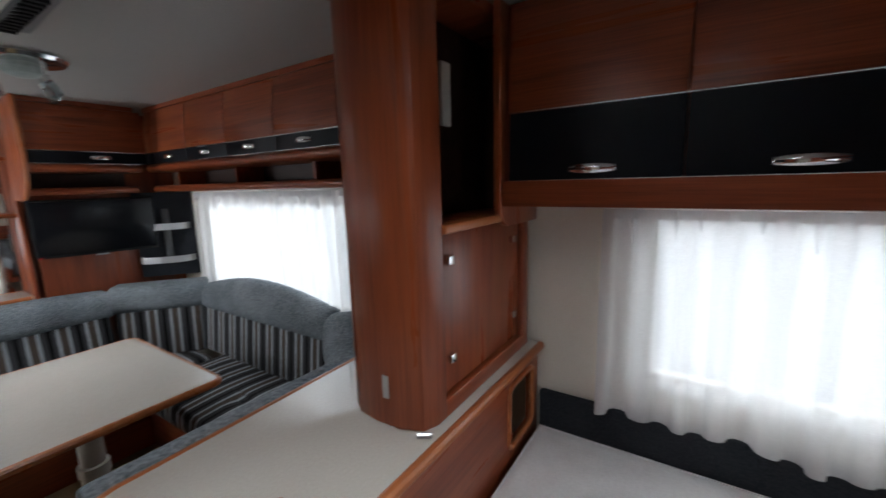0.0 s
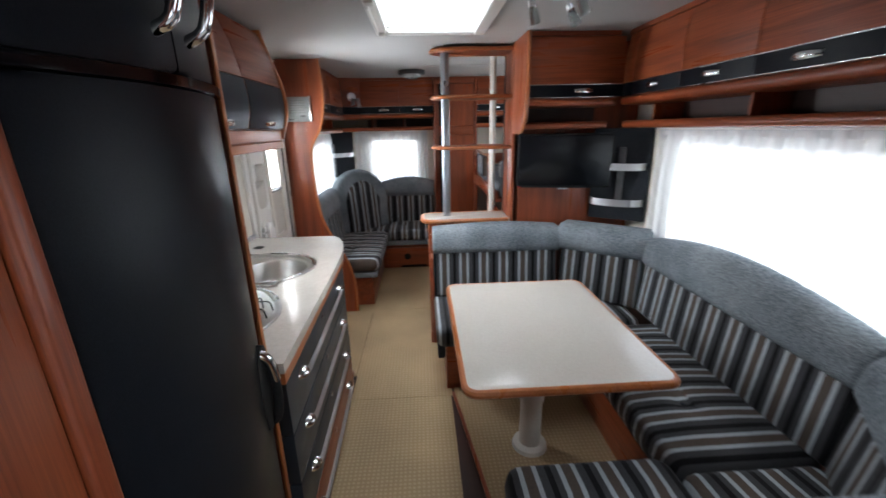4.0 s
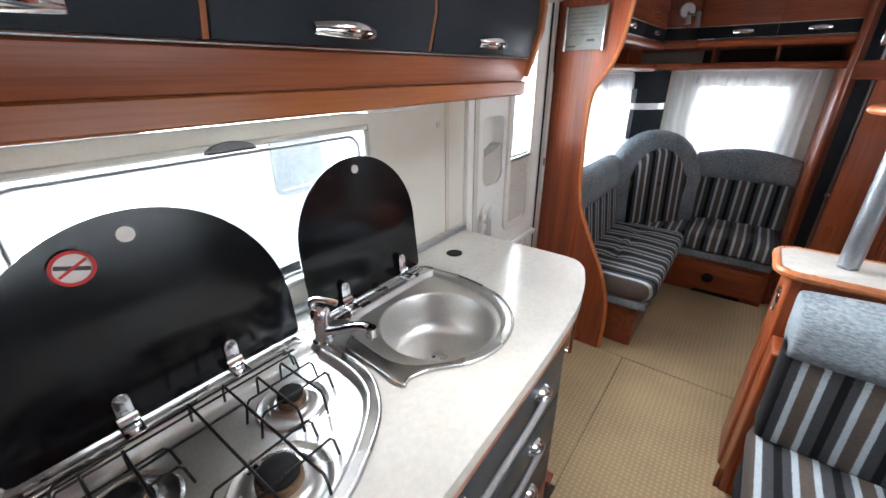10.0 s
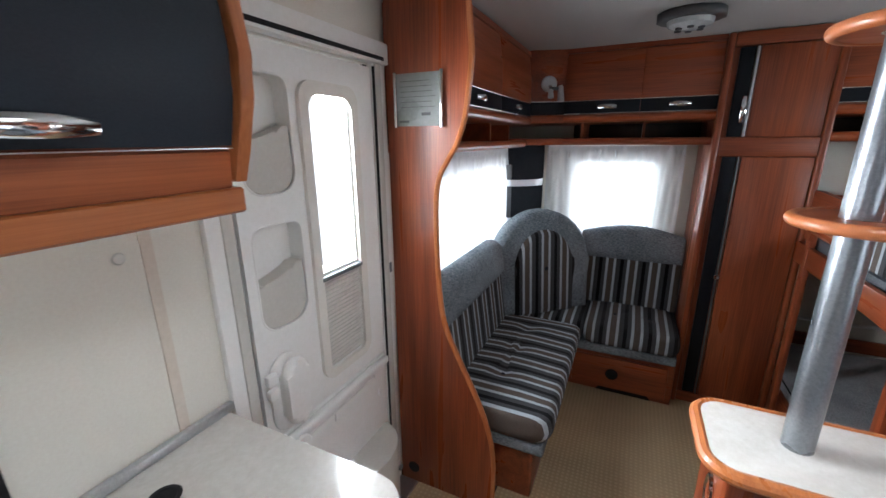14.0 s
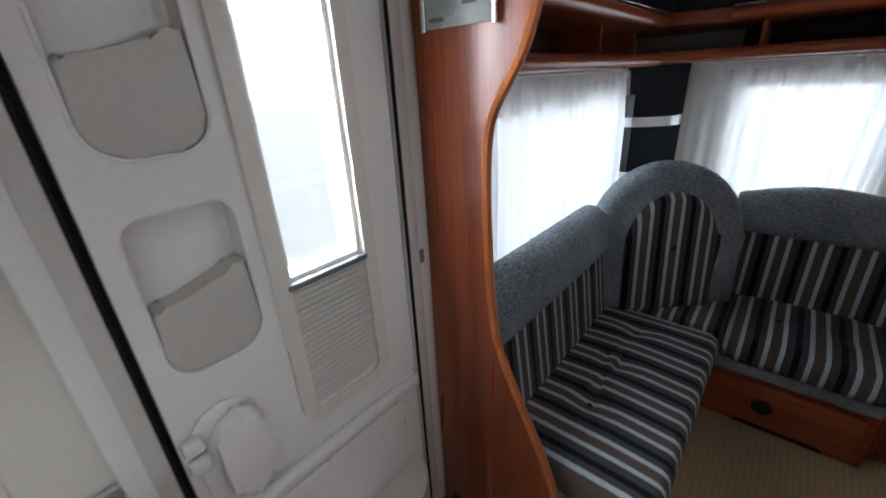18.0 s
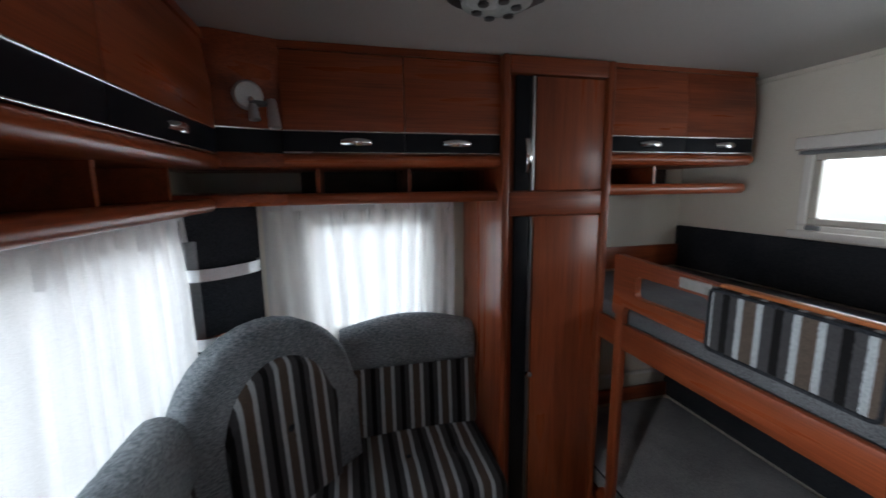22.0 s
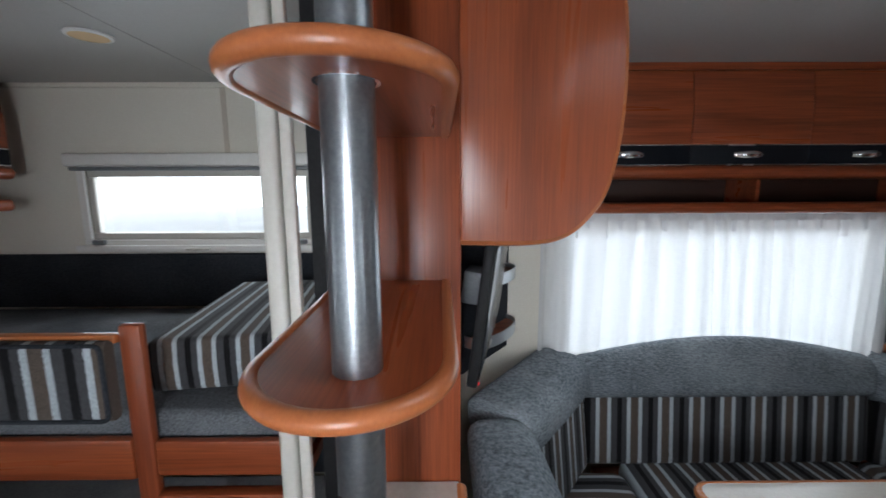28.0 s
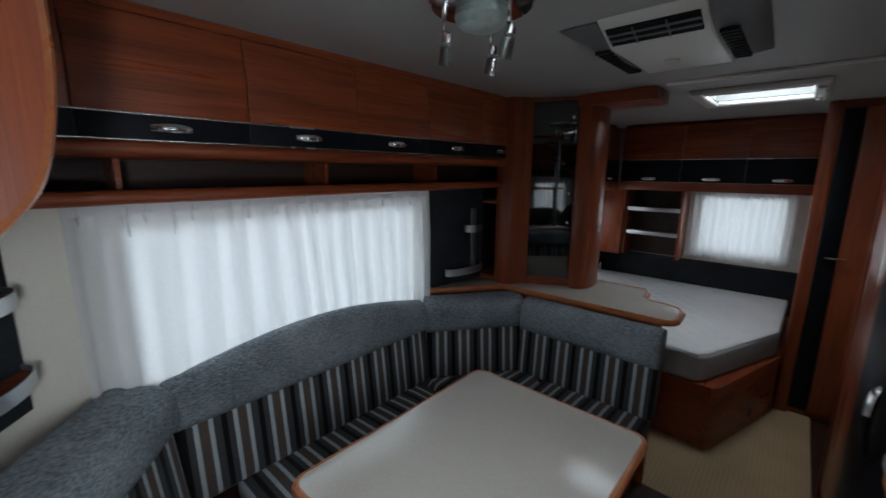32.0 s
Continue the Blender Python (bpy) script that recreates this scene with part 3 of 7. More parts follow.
for nm, hole, ax, w, out, watts in (("daylight_kitchen", KWIN, 'x', YK, -1, 50), ("daylight_sofa", SWIN, 'x', YK, -1, 32), ("daylight_dinette", DWIN, 'x', YW, 1, 25),
                                    ("daylight_bunk", BWIN, 'x', YW, 1, 19), ("daylight_bed", MWIN, 'x', YW, 1, 22), ("daylight_end", EWIN, 'y', XA, -1, 18), ("daylight_head", HWIN, 'y', XB, 1, 15)):
    ca, cz = (hole[0] + hole[1]) / 2, (hole[2] + hole[3]) / 2
    e = w + out * 0.10
    if ax == 'x':
        daylight(nm, (ca, e, cz), (ca, e - out, cz - (0.05 if hole == KWIN else 0.35)), hole[1] - hole[0] + 0.1, hole[3] - hole[2] + 0.1, watts)
    else:
        daylight(nm, (e, ca, cz), (e - out, ca, cz - 0.35), hole[1] - hole[0] + 0.1, hole[3] - hole[2] + 0.1, watts)
daylight("daylight_door", (1.95, -0.13, 1.405), (1.95, 1, 1.2), 0.26, 0.6, 95)
daylight("daylight_skylight", (2.82, 1.134, 2.22), (2.82, 1.134, 0), 0.58, 0.47, 32)
daylight("daylight_skylight_bed", (5.185, 1.14, 2.22), (5.185, 1.14, 0), 0.42, 0.46, 30)


# ---- curtains ----
def curtain(axis, w, out, a0, a1, z0, z1, folds, amp, sag=None, label="sheer white curtain hanging in soft folds before a window"):
    """Gathered net that hangs along axis, in front of a wall at w."""
    rnd = random.Random(int(a0 * 100) + int(w * 10))
    t = thing("sheer_curtain", (a0, w, z0) if axis == 'x' else (w, a0, z0), label, "curtain", "window curtains")
    swing = [rnd.uniform(1.15, 1.85) for _ in range(folds + 2)]
    loose = [rnd.uniform(-0.25, 0.25) for _ in range(folds + 2)]
    width = [rnd.uniform(0.7, 1.4) for _ in range(folds + 2)]
    b = bmesh.new()
    per, nv = 14, 12
    grid = []
    for j in range(nv + 1):
        v = j / nv
        us, ds, u, d = [0.0], [0.0], 0.0, 0.0
        for i in range(folds * per):
            s = i / per
            k = int(s)
            f = s - k
            turn = (swing[k] * (1 - f) + swing[k + 1] * f) + v * (loose[k] * (1 - f) + loose[k + 1] * f)
            g = width[k] * (1 - f) + width[k + 1] * f
            ang = turn * math.sin(2 * math.pi * s)
            u += g * math.cos(ang)
            d += g * math.sin(ang)
            us.append(u)
            ds.append(d)
        mean = sum(ds) / len(ds)
        peak = max(abs(q - mean) for q in ds)
        row = []
        for i, (p, q) in enumerate(zip(us, ds)):
            f = i / (folds * per)
            z = z1 - (z1 - z0) * v + (sag(f) * v if sag else 0)
            a = a0 + (a1 - a0) * p / us[-1]
            e = w + out * amp * 1.25 * (q - mean) / peak * (0.5 + 0.5 * min(1, v * 3))
            row.append(b.verts.new((a, e, z) if axis == 'x' else (e, a, z)))
        grid.append(row)
    for p, q in zip(grid, grid[1:]):
        for i in range(folds * per):
            b.faces.new((p[i], p[i + 1], q[i + 1], q[i]))
    c = part("cloth", b, NET, t, smooth=3)
    rail = tube([(a0, w, z1 + 0.006), (a1, w, z1 + 0.006)] if axis == 'x' else [(w, a0, z1 + 0.006), (w, a1, z1 + 0.006)], 0.005, 8)
    part("rail", rail, WHITE, t, "thin white curtain rail")
    b = bmesh.new()
    count = int((a1 - a0) / 0.058)
    for i in range(count):
        c = a0 + (a1 - a0) * (i + 0.5 + rnd.uniform(-0.22, 0.22)) / count
        drop, half = rnd.uniform(0.05, 0.11), rnd.uniform(0.006, 0.011)
        rows_ = [(1.6, 0.0), (1.9, 0.012), (1.5, 0.03), (0.9, 0.6 * drop), (0.15, drop)]
        pts_ = [[(c - half * k, w + out * 0.016, z1 - dz), (c, w - out * 0.012, z1 - dz), (c + half * k, w + out * 0.016, z1 - dz)] for k, dz in rows_]
        vs = [[b.verts.new(x if axis == 'x' else (x[1], x[0], x[2])) for x in q] for q in pts_]
        for p, q in zip(vs, vs[1:]):
            for k in range(2):
                b.faces.new((p[k], p[k + 1], q[k + 1], q[k]))
    for e in (0.0, 0.004):
        vs = [(a0, w - out * (0.004 + e), z1 - 0.028), (a1, w - out * (0.004 + e), z1 - 0.028), (a1, w - out * (0.004 + e), z1), (a0, w - out * (0.004 + e), z1)]
        b.faces.new([b.verts.new(x if axis == 'x' else (x[1], x[0], x[2])) for x in vs])
    part("header_tape", b, NET, t)
    return t


curtain('x', 2.458, 1, 2.50, 4.0, 0.80, 1.486, 15, 0.026)
curtain('x', 0.065, -1, 0.05, 1.51, 0.72, 1.476, 16, 0.026)
curtain('y', 0.015, -1, 0.30, 1.14, 0.80, 1.486, 10, 0.025)
curtain('x', 2.43, 1, 5.175, 6.45, 0.715, 1.415, 14, 0.020, lambda s: 0.014 * math.sin(9 * s) + 0.010 * math.sin(31 * s))
curtain('y', 6.60, 1, 0.90, 1.64, 0.84, 1.43, 13, 0.018)


# ---- overhead lockers ----
def pull(axis, w, out, a, z, parent, half=0.05, vertical=False):
    """A bowed chrome pull on a dark recess."""
    def pt(s, d, h):
        if vertical:
            return (a + h, w + out * d, z + s) if axis == 'x' else (w + out * d, a + h, z + s)
        return (a + s, w + out * d, z + h) if axis == 'x' else (w + out * d, a + s, z + h)
    b = bmesh.new()
    n = 8
    rows = []
    for i in range(n + 1):
        s = -half + 2 * half * i / n
        bow = 0.018 * (1 - (s / half) ** 2) + 0.003
        hh = 0.008 + 0.004 * (1 - (s / half) ** 2)
        rows.append([b.verts.new(Vector(pt(s, bow + dd, h))) for dd, h in ((0.0, -hh), (0.004, -hh * 0.6), (0.005, 0), (0.004, hh * 0.6), (0.0, hh), (-0.003, 0))])
    for p, q in zip(rows, rows[1:]):
        for k in range(6):
            b.faces.new((p[k], p[(k + 1) % 6], q[(k + 1) % 6], q[k]))
    b.faces.new(rows[0])
    b.faces.new(rows[-1][::-1])
    h = part("handle", b, CHROME, parent, "chrome handle")
    return h


def lockers(name, axis, wall, out, depth, a0, a1, doors, pulls, dividers, material, label, zs=(1.50, 1.54, 1.625, 1.672, 1.742, 1.99), ends=(True, True), recess=0.09, lipback=0.02):
    """A run of overhead lockers: doors with a black band, a rolled edge, an open niche with dividers and a front lip."""
    z_lip0, z_lip1, z_roll, z_b0, z_b1, z_top = zs
    u = lambda d: wall + out * d
    t = thing(name, (a0, wall, z_lip0) if axis == 'x' else (wall, a0, z_lip0), label, "overhead locker")
    pr = lambda o, p, q, bev=0.0: prism([(u(d), z) for d, z in o], axis, p, q, bev)
    D = depth
    part("carcass", pr([(0.004, z_roll + 0.012), (D - 0.03, z_roll + 0.012), (D - 0.022, z_top + 0.02), (0.004, z_top + 0.02)], a0, a1), material, t)
    part("rolled_edge", pr([(0.05, z_roll), *[(D - 0.02 + x, z_roll + 0.0235 + y) for x, y in arc(0, 0, 0.028, -90, 90, 8, 0.0235)], (0.05, z_b0 - 0.0005)], a0, a1), material, t)
    part("lip_shelf", pr([(0.004, z_lip0), (D - lipback - 0.02, z_lip0), *[(D - lipback - 0.015 + x, (z_lip0 + z_lip1) / 2 + y) for x, y in arc(0, 0, 0.02, -80, 80, 6, (z_lip1 - z_lip0) / 2)], (D - lipback - 0.04, z_lip1), (0.004, z_lip1 - 0.012)], a0, a1), material, t)
    # back board coloured almost black for the niche's shade
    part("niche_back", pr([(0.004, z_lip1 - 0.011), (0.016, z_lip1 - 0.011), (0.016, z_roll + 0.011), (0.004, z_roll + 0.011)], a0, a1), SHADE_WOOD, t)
    for d in dividers:
        part("divider", pr([(0.017, z_lip1 - 0.01), (D - recess, z_lip1 - 0.002), (D - recess, z_roll + 0.01), (0.017, z_roll + 0.01)], d - 0.007, d + 0.007), material, t)
    for p, q in doors:
        dr = part("door", pr([(D - 0.018, z_b1 + 0.002), (D + 0.002, z_b1 + 0.002), (D + 0.001, (z_b1 + z_top) / 2), (D - 0.016, z_top), (D - 0.03, z_top)], p + 0.0015, q - 0.0015, 0.002), material, t)
        part("band", pr([(D - 0.018, z_b0), (D, z_b0), (D, z_b1), (D - 0.018, z_b1)], p + 0.0008, q - 0.0008, 0.001), BLACK, dr, "black door band")
        for z in (z_b0 + 0.001, z_b1 - 0.001):
            part("chrome_strip", pr([(D + 0.0003 + x, z + y) for x, y in arc(0, 0, 0.0036, -90, 90, 8, 0.0028)], p, q), BEAD, dr, "thin chrome strip")
    for a in pulls:
        pull(axis, u(D), out, a, (z_b0 + z_b1) / 2, t, 0.05)
    part("cornice", pr([(D - 0.03, z_top + 0.003), (D - 0.008, z_top + 0.003), (D - 0.012, z_top + 0.028), (D - 0.03, z_top + 0.028)], a0, a1), material, t)
    return t


origin(0.033)
lockers("overhead_lockers", 'x', YW, -1, 0.27, 2.40, 4.56, [(2.40, 2.508), (2.508, 2.927), (2.927, 3.346), (3.346, 3.757), (3.757, 4.17), (4.17, 4.55)], [2.711, 3.130, 3.546, 3.956, 4.352], [2.591, 3.252, 3.896], WOOD_X,
              "cherry veneer overhead lockers with black bands above the dinette window")
origin(0.012, 0, -0.010)
lockers("overhead_lockers", 'x', YK, 1, 0.28, 0.50, 1.605, [(0.5, 1.06), (1.06, 1.605)], [1.347, 0.79], [0.62, 0.95], WOOD_X,
              "cherry veneer overhead lockers with black bands above the sofa side window")
origin(0.012)
lockers("overhead_lockers", 'y', XA, 1, 0.49, 0.46, 1.205, [(0.46, 0.855), (0.855, 1.205)], [0.69, 1.04], [0.552, 0.888], WOOD_Y,
              "cherry veneer overhead lockers with black bands above the sofa end window", recess=0.135)
lockers("overhead_lockers", 'y', XA, 1, 0.49, 1.66, 2.37, [(1.66, 2.02), (2.02, 2.37)], [1.85, 2.22], [2.0], WOOD_Y,
              "cherry veneer overhead lockers with black bands above the bunk foot", zs=(1.515, 1.56, 1.635, 1.685, 1.748, 2.0), recess=0.14)
origin(0.03)
lk5 = lockers("overhead_lockers", 'y', 2.10, 1, 0.31, 1.69, 2.20, [(1.69, 2.235)], [2.0], [], WOOD_Y,
              "cherry veneer overhead locker with a black band above the television", lipback=0.10)
origin()


def bed_lockers(name, axis, wall, out, depth, a0, a1, cuts, pulls, label):
    """Deeper black-fronted lockers over the bed."""
    u = lambda d: wall + out * d
    pr = lambda o, p, q, bev=0.0: prism([(u(d), z) for d, z in o], axis, p, q, bev)
    t = thing(name, (a0, wall, 1.435) if axis == 'x' else (wall, a0, 1.435), label, "overhead locker")
    D = depth
    part("carcass", pr([(0.004, 1.45), (D - 0.02, 1.45), (D - 0.06, 2.015), (0.004, 2.015)], a0, a1), WOOD_X if axis == 'x' else WOOD_Y, t)
    part("bottom_rail", pr([(0.006, 1.437), (D, 1.437), (D + 0.004, 1.455), (D + 0.002, 1.51), (D - 0.02, 1.51), (D - 0.02, 1.452), (0.006, 1.452)], a0, a1, 0.003), WOOD_X if axis == 'x' else WOOD_Y, t)
    for p, q in zip(cuts, cuts[1:]):
        d = part("door", pr([(D - 0.022, 1.513), (D, 1.513), (D - 0.006, 1.70), (D - 0.03, 1.70)], p + 0.002, q - 0.002, 0.002), BLACK, t, "black door front")
        part("upper_panel", pr([(D - 0.03, 1.706), (D - 0.008, 1.706), (D - 0.03, 1.99), (D - 0.055, 1.99)], p + 0.002, q - 0.002, 0.002), WOOD_X if axis == 'x' else WOOD_Y, t)
        part("chrome_strip", pr([(D - 0.006 + x, 1.703 + y) for x, y in arc(0, 0, 0.006, -90, 90, 8, 0.0028)], p, q), BEAD, d, "thin chrome strip")
        part("chrome_strip", pr([(D + 0.0005 + x, 1.5118 + y) for x, y in arc(0, 0, 0.005, -90, 90, 8, 0.002)], p, q), BEAD, d, "thin chrome strip")
    for a in pulls:
        pull(axis, u(D - 0.002), out, a, 1.54, t, 0.06)
    return t


lb1 = bed_lockers("bed_locker", 'x', YW, -1, 0.31, 4.93, 6.30, [4.95, 5.395, 5.84, 6.30], [5.186, 5.615, 6.06], "black-fronted overhead lockers with cherry panels along the bed side wall")
bed_lockers("bed_locker", 'y', XB, -1, 0.34, 0.80, 2.19, [0.80, 1.25, 1.7, 2.19], [1.95, 1.47, 1.02], "black-fronted overhead lockers with cherry panels above the bed head")
part("end_cheek", prism(rounded(2.19, 2.50, 1.37, 2.015, 0.07, 6, (1, 0, 0, 0)), 'x', 4.905, 4.929, 0.004), WOOD_Z, lb1, "rounded cherry end panel")

# ---- corner of the sofa: diagonal locker face with a spot lamp ----
t = thing("corner_locker", (0.0, 0.0, 1.50), "diagonal cherry corner locker with a black band above the sofa corner", "overhead locker")
dia = [(0.004 + XA, 0.004), (0.46, 0.004), (0.502, 0.28), (0.44, 0.462), (XA + 0.004, 0.47)]
part("carcass", prism(dia, 'z', 1.745, 2.018), WOOD_Y, t)
part("band", prism([(-0.04, 0.01), (0.46, 0.01), (0.50, 0.272), (0.432, 0.462), (-0.04, 0.465)], 'z', 1.672, 1.744), BLACK, t, "black band")
part("rolled_edge", prism([(-0.04, 0.01), (0.47, 0.01), (0.512, 0.285), (0.445, 0.47), (-0.04, 0.47)], 'z', 1.622, 1.671, 0.01), WOOD_Y, t)
part("lip_shelf", prism([(-0.04, 0.01), (0.46, 0.01), (0.495, 0.262), (0.425, 0.46), (-0.04, 0.46)], 'z', 1.50, 1.54, 0.008), WOOD_Y, t)
part("chrome_strip", prism([(0.49, 0.27), (0.505, 0.274), (0.440, 0.466), (0.425, 0.46)], 'z', 1.741, 1.7455), CHROME, t, "thin chrome strip")


def spot(base, aim, label):
    """A small wall lamp: disc, arm and a tilted cone."""
    t = thing("spot_lamp", base, label, "lamp")
    c = Vector(base)
    a = Vector(aim).normalized()
    m = a.to_track_quat('Z', 'Y').to_matrix().to_4x4()
    b = lathe([(0, 0), (0.044, 0), (0.044, 0.006), (0.037, 0.014), (0, 0.016)], (0, 0, 0), 'z', 24)
    b.transform(Matrix.Translation(c) @ m)
    part("rosette", b, ALU, t)
    side = Vector((-a.y, a.x, 0))
    k = c + a * 0.052 + Vector((0, 0, -0.030))
    part("arm", tube([c + a * 0.012 + Vector((0, 0, -0.012)), c + a * 0.040 + Vector((0, 0, -0.016)), k], 0.0075, 10), CHROME, t)
    part("pivot", tube([k - side * 0.004, k + side * 0.050], 0.009, 12), POST, t, "dark swivel joint")
    for off, top, ln, r in ((0.002, -0.004, 0.046, 0.017), (0.055, 0.014, 0.085, 0.019)):
        b = lathe([(0, 0), (r * 0.6, 0.0), (r * 0.75, -0.006), (r * 0.8, -ln * 0.4), (r, -ln), (r * 0.88, -ln), (r * 0.66, -0.012), (0, -0.012)], (0, 0, 0), 'z', 18)
        b.transform(Matrix.Translation(k + side * off + Vector((0, 0, top))) @ Euler((0.10, -0.16, 0)).to_matrix().to_4x4())
        part("shade", b, ALU, t, "satin metal lamp head")
    return t


spot((0.482, 0.372, 1.838), (0.9, 0.35, 0), "small chrome spot lamp on the diagonal corner locker")

# ---- kitchen overhead locker ----
t = thing("kitchen_locker", (2.5, 0.0, 1.44), "slate grey fronted kitchen overhead locker with a cherry lip", "overhead locker")
kp = lambda o, p, q, bev=0.0: prism(o, 'x', p, q, bev)
part("carcass", kp([(0.004, 1.475), (0.285, 1.475), (0.312, 1.62), (0.285, 1.80), (0.24, 2.0), (0.004, 2.0)], 2.515, 3.83), WOOD_X, t)
part("lip", kp([(0.20, 1.4695), (0.296, 1.4695), (0.298, 1.473), (0.302, 1.524), (0.298, 1.528), (0.20, 1.528)], 2.515, 3.83, 0.002), LIP_X, t, "cherry lip board")
part("lip_edge", kp([(0.235, 1.428), (0.291, 1.428), (0.296, 1.432), (0.296, 1.465), (0.292, 1.4685), (0.235, 1.4685)], 2.495, 3.83, 0.002), EDGE_X, t, "lighter lower lip")
part("chrome_strip", kp([(0.29, 1.5285), (0.309, 1.5285), (0.309, 1.530), (0.29, 1.530)], 2.515, 3.83), ALU, t, "thin chrome strip")
for p, q in ((2.515, 2.98), (2.98, 3.426), (3.426, 3.83)):
    d = part("door", kp([(0.295, 1.533), (0.316, 1.533), (0.334, 1.60), (0.336, 1.66), (0.328, 1.735), (0.30, 1.735)], p + 0.005, q - 0.005, 0.003), SLATE, t, "curved slate grey door")
    part("upper_panel", kp([(0.28, 1.74), (0.325, 1.74), (0.295, 1.87), (0.25, 1.985), (0.23, 1.985)], p + 0.003, q - 0.003, 0.003), WOOD_X, t)
for p in (2.98, 3.426):
    part("divider", kp([(0.28, 1.533), (0.313, 1.533), (0.331, 1.60), (0.333, 1.66), (0.325, 1.735), (0.29, 1.735)], p - 0.004, p + 0.004), EDGE_Z, t, "cherry divider edge between two doors")
for a in (2.752, 3.211, 3.622):
    pull('x', 0.326, 1, a, 1.555, t, 0.062)
part("end_cheek", kp([(0.004, 1.4375), (0.23, 1.4375), (0.23, 1.478), (0.303, 1.478), (0.318, 1.526), (0.343, 1.60), (0.346, 1.66), (0.335, 1.75), (0.285, 1.90), (0.25, 2.018), (0.004, 2.018)], 2.491, 2.513, 0.004), EDGE_Z, t, "curved end cheek with a light edge")
part("underside", box(2.505, 3.83, 0.006, 0.234, 1.455, 1.466), WALL, t)
t = thing("under_locker_lamp", (2.95, 0.1, 1.43), "flat grey strip lamp under the kitchen locker", "lamp")
part("body", box(3.095, 3.505, 0.19, 0.232, 1.420, 1.454, 0.006), CHROME, t, "polished metal strip")
part("end_block", box(2.915, 3.09, 0.14, 0.232, 1.414, 1.454, 0.006), WHITE, t)
part("diffuser", box(3.51, 3.72, 0.14, 0.225, 1.420, 1.454, 0.005), GREIGE, t)
t = thing("blind_cassette", (2.86, 0.0, 1.33), "pale roller blind cassette above the kitchen window", "blind")
part("cassette", box(2.84, 3.74, 0.013, 0.035, 1.397, 1.43, 0.008), GREIGE, t)
part("catch", prism([(3.233, 1.343), (3.343, 1.343), *[(3.288 + 0.055 * math.cos(radians(a)), 1.344 + 0.020 * math.sin(radians(a))) for a in range(0, 181, 20)]], 'y', 0.0125, 0.026, 0.004), POST, t, "dark half-round catch")

def holed(outline, holes, z0, z1):
    """A slab with openings through it."""
    b = bmesh.new()
    for loop in (outline, *holes):
        vs = [b.verts.new((u, v, z0)) for u, v in loop]
        for p, q in zip(vs, vs[1:] + vs[:1]):
            b.edges.new((p, q))
    bmesh.ops.triangle_fill(b, use_beauty=True, use_dissolve=False, edges=b.edges[:])
    ext = bmesh.ops.extrude_face_region(b, geom=b.faces[:])
    bmesh.ops.translate(b, verts=[g for g in ext["geom"] if isinstance(g, bmesh.types.BMVert)], vec=(0, 0, z1 - z0))
    return b


def smooth_loop(pts, n=3):
    """A closed curve through the points."""
    out = []
    k = len(pts)
    for i in range(k):
        a, b_, c, e = (Vector(pts[(i + q) % k]) for q in (-1, 0, 1, 2))
        for s_ in range(n):
            f = s_ / n
            v = 0.5 * ((2 * b_) + (c - a) * f + (2 * a - 5 * b_ + 4 * c - e) * f ** 2 + (3 * b_ - a - 3 * c + e) * f ** 3)
            out.append((v.x, v.y))
    return out


def inset(loop, d):
    """The loop moved inwards by d."""
    area = sum(p[0] * q[1] - q[0] * p[1] for p, q in zip(loop, loop[1:] + loop[:1]))
    sg = 1 if area > 0 else -1
    out = []
    for i, (u, v) in enumerate(loop):
        (u0, v0), (u1, v1) = loop[i - 1], loop[(i + 1) % len(loop)]
        e = Vector((u1 - u0, v1 - v0)).normalized()
        out.append((u - sg * e.y * d, v + sg * e.x * d))
    return out


def pressed(loop, steps, floor=True):
    """A pressed sheet: rings of the loop, each inset and at a height of its own, with a floor on the last."""
    b = bmesh.new()
    rings = [[b.verts.new((u, v, z)) for u, v in (inset(loop, d) if d else loop)] for d, z in steps]
    for p, q in zip(rings, rings[1:]):
        for i in range(len(p)):
            b.faces.new((p[i], p[(i + 1) % len(p)], q[(i + 1) % len(p)], q[i]))
    if floor:
        b.faces.new(rings[-1])
    return b


HOB_OUT = smooth_loop([(3.785, 0.088), (3.79, 0.20), (3.788, 0.29), (3.773, 0.37), (3.73, 0.445), (3.67, 0.50), (3.57, 0.532), (3.47, 0.53), (3.35, 0.475), (3.285, 0.415), (3.244, 0.33), (3.238, 0.2), (3.245, 0.088)])
HOB_TRAY = smooth_loop([(3.765, 0.152), (3.768, 0.23), (3.757, 0.308), (3.70, 0.345), (3.638, 0.402), (3.585, 0.48), (3.53, 0.509), (3.46, 0.502), (3.37, 0.455), (3.295, 0.392), (3.266, 0.31), (3.262, 0.2), (3.275, 0.152)])
SINK_OUT = smooth_loop([(3.228, 0.10), (3.20, 0.09), (3.0, 0.085), (2.80, 0.09), (2.768, 0.18), (2.763, 0.275), (2.785, 0.385), (2.835, 0.465), (2.905, 0.515), (3.0, 0.532), (3.09, 0.508), (3.16, 0.452), (3.21, 0.43), (3.240, 0.43), (3.233, 0.33), (3.228, 0.20)])
SINK_REC = smooth_loop([(2.80, 0.148), (2.90, 0.14), (3.05, 0.14), (3.13, 0.15), (3.178, 0.20), (3.192, 0.28), (3.195, 0.36), (3.165, 0.42), (3.10, 0.475), (3.0, 0.508), (2.91, 0.493), (2.85, 0.448), (2.803, 0.375), (2.785, 0.275), (2.787, 0.18)])
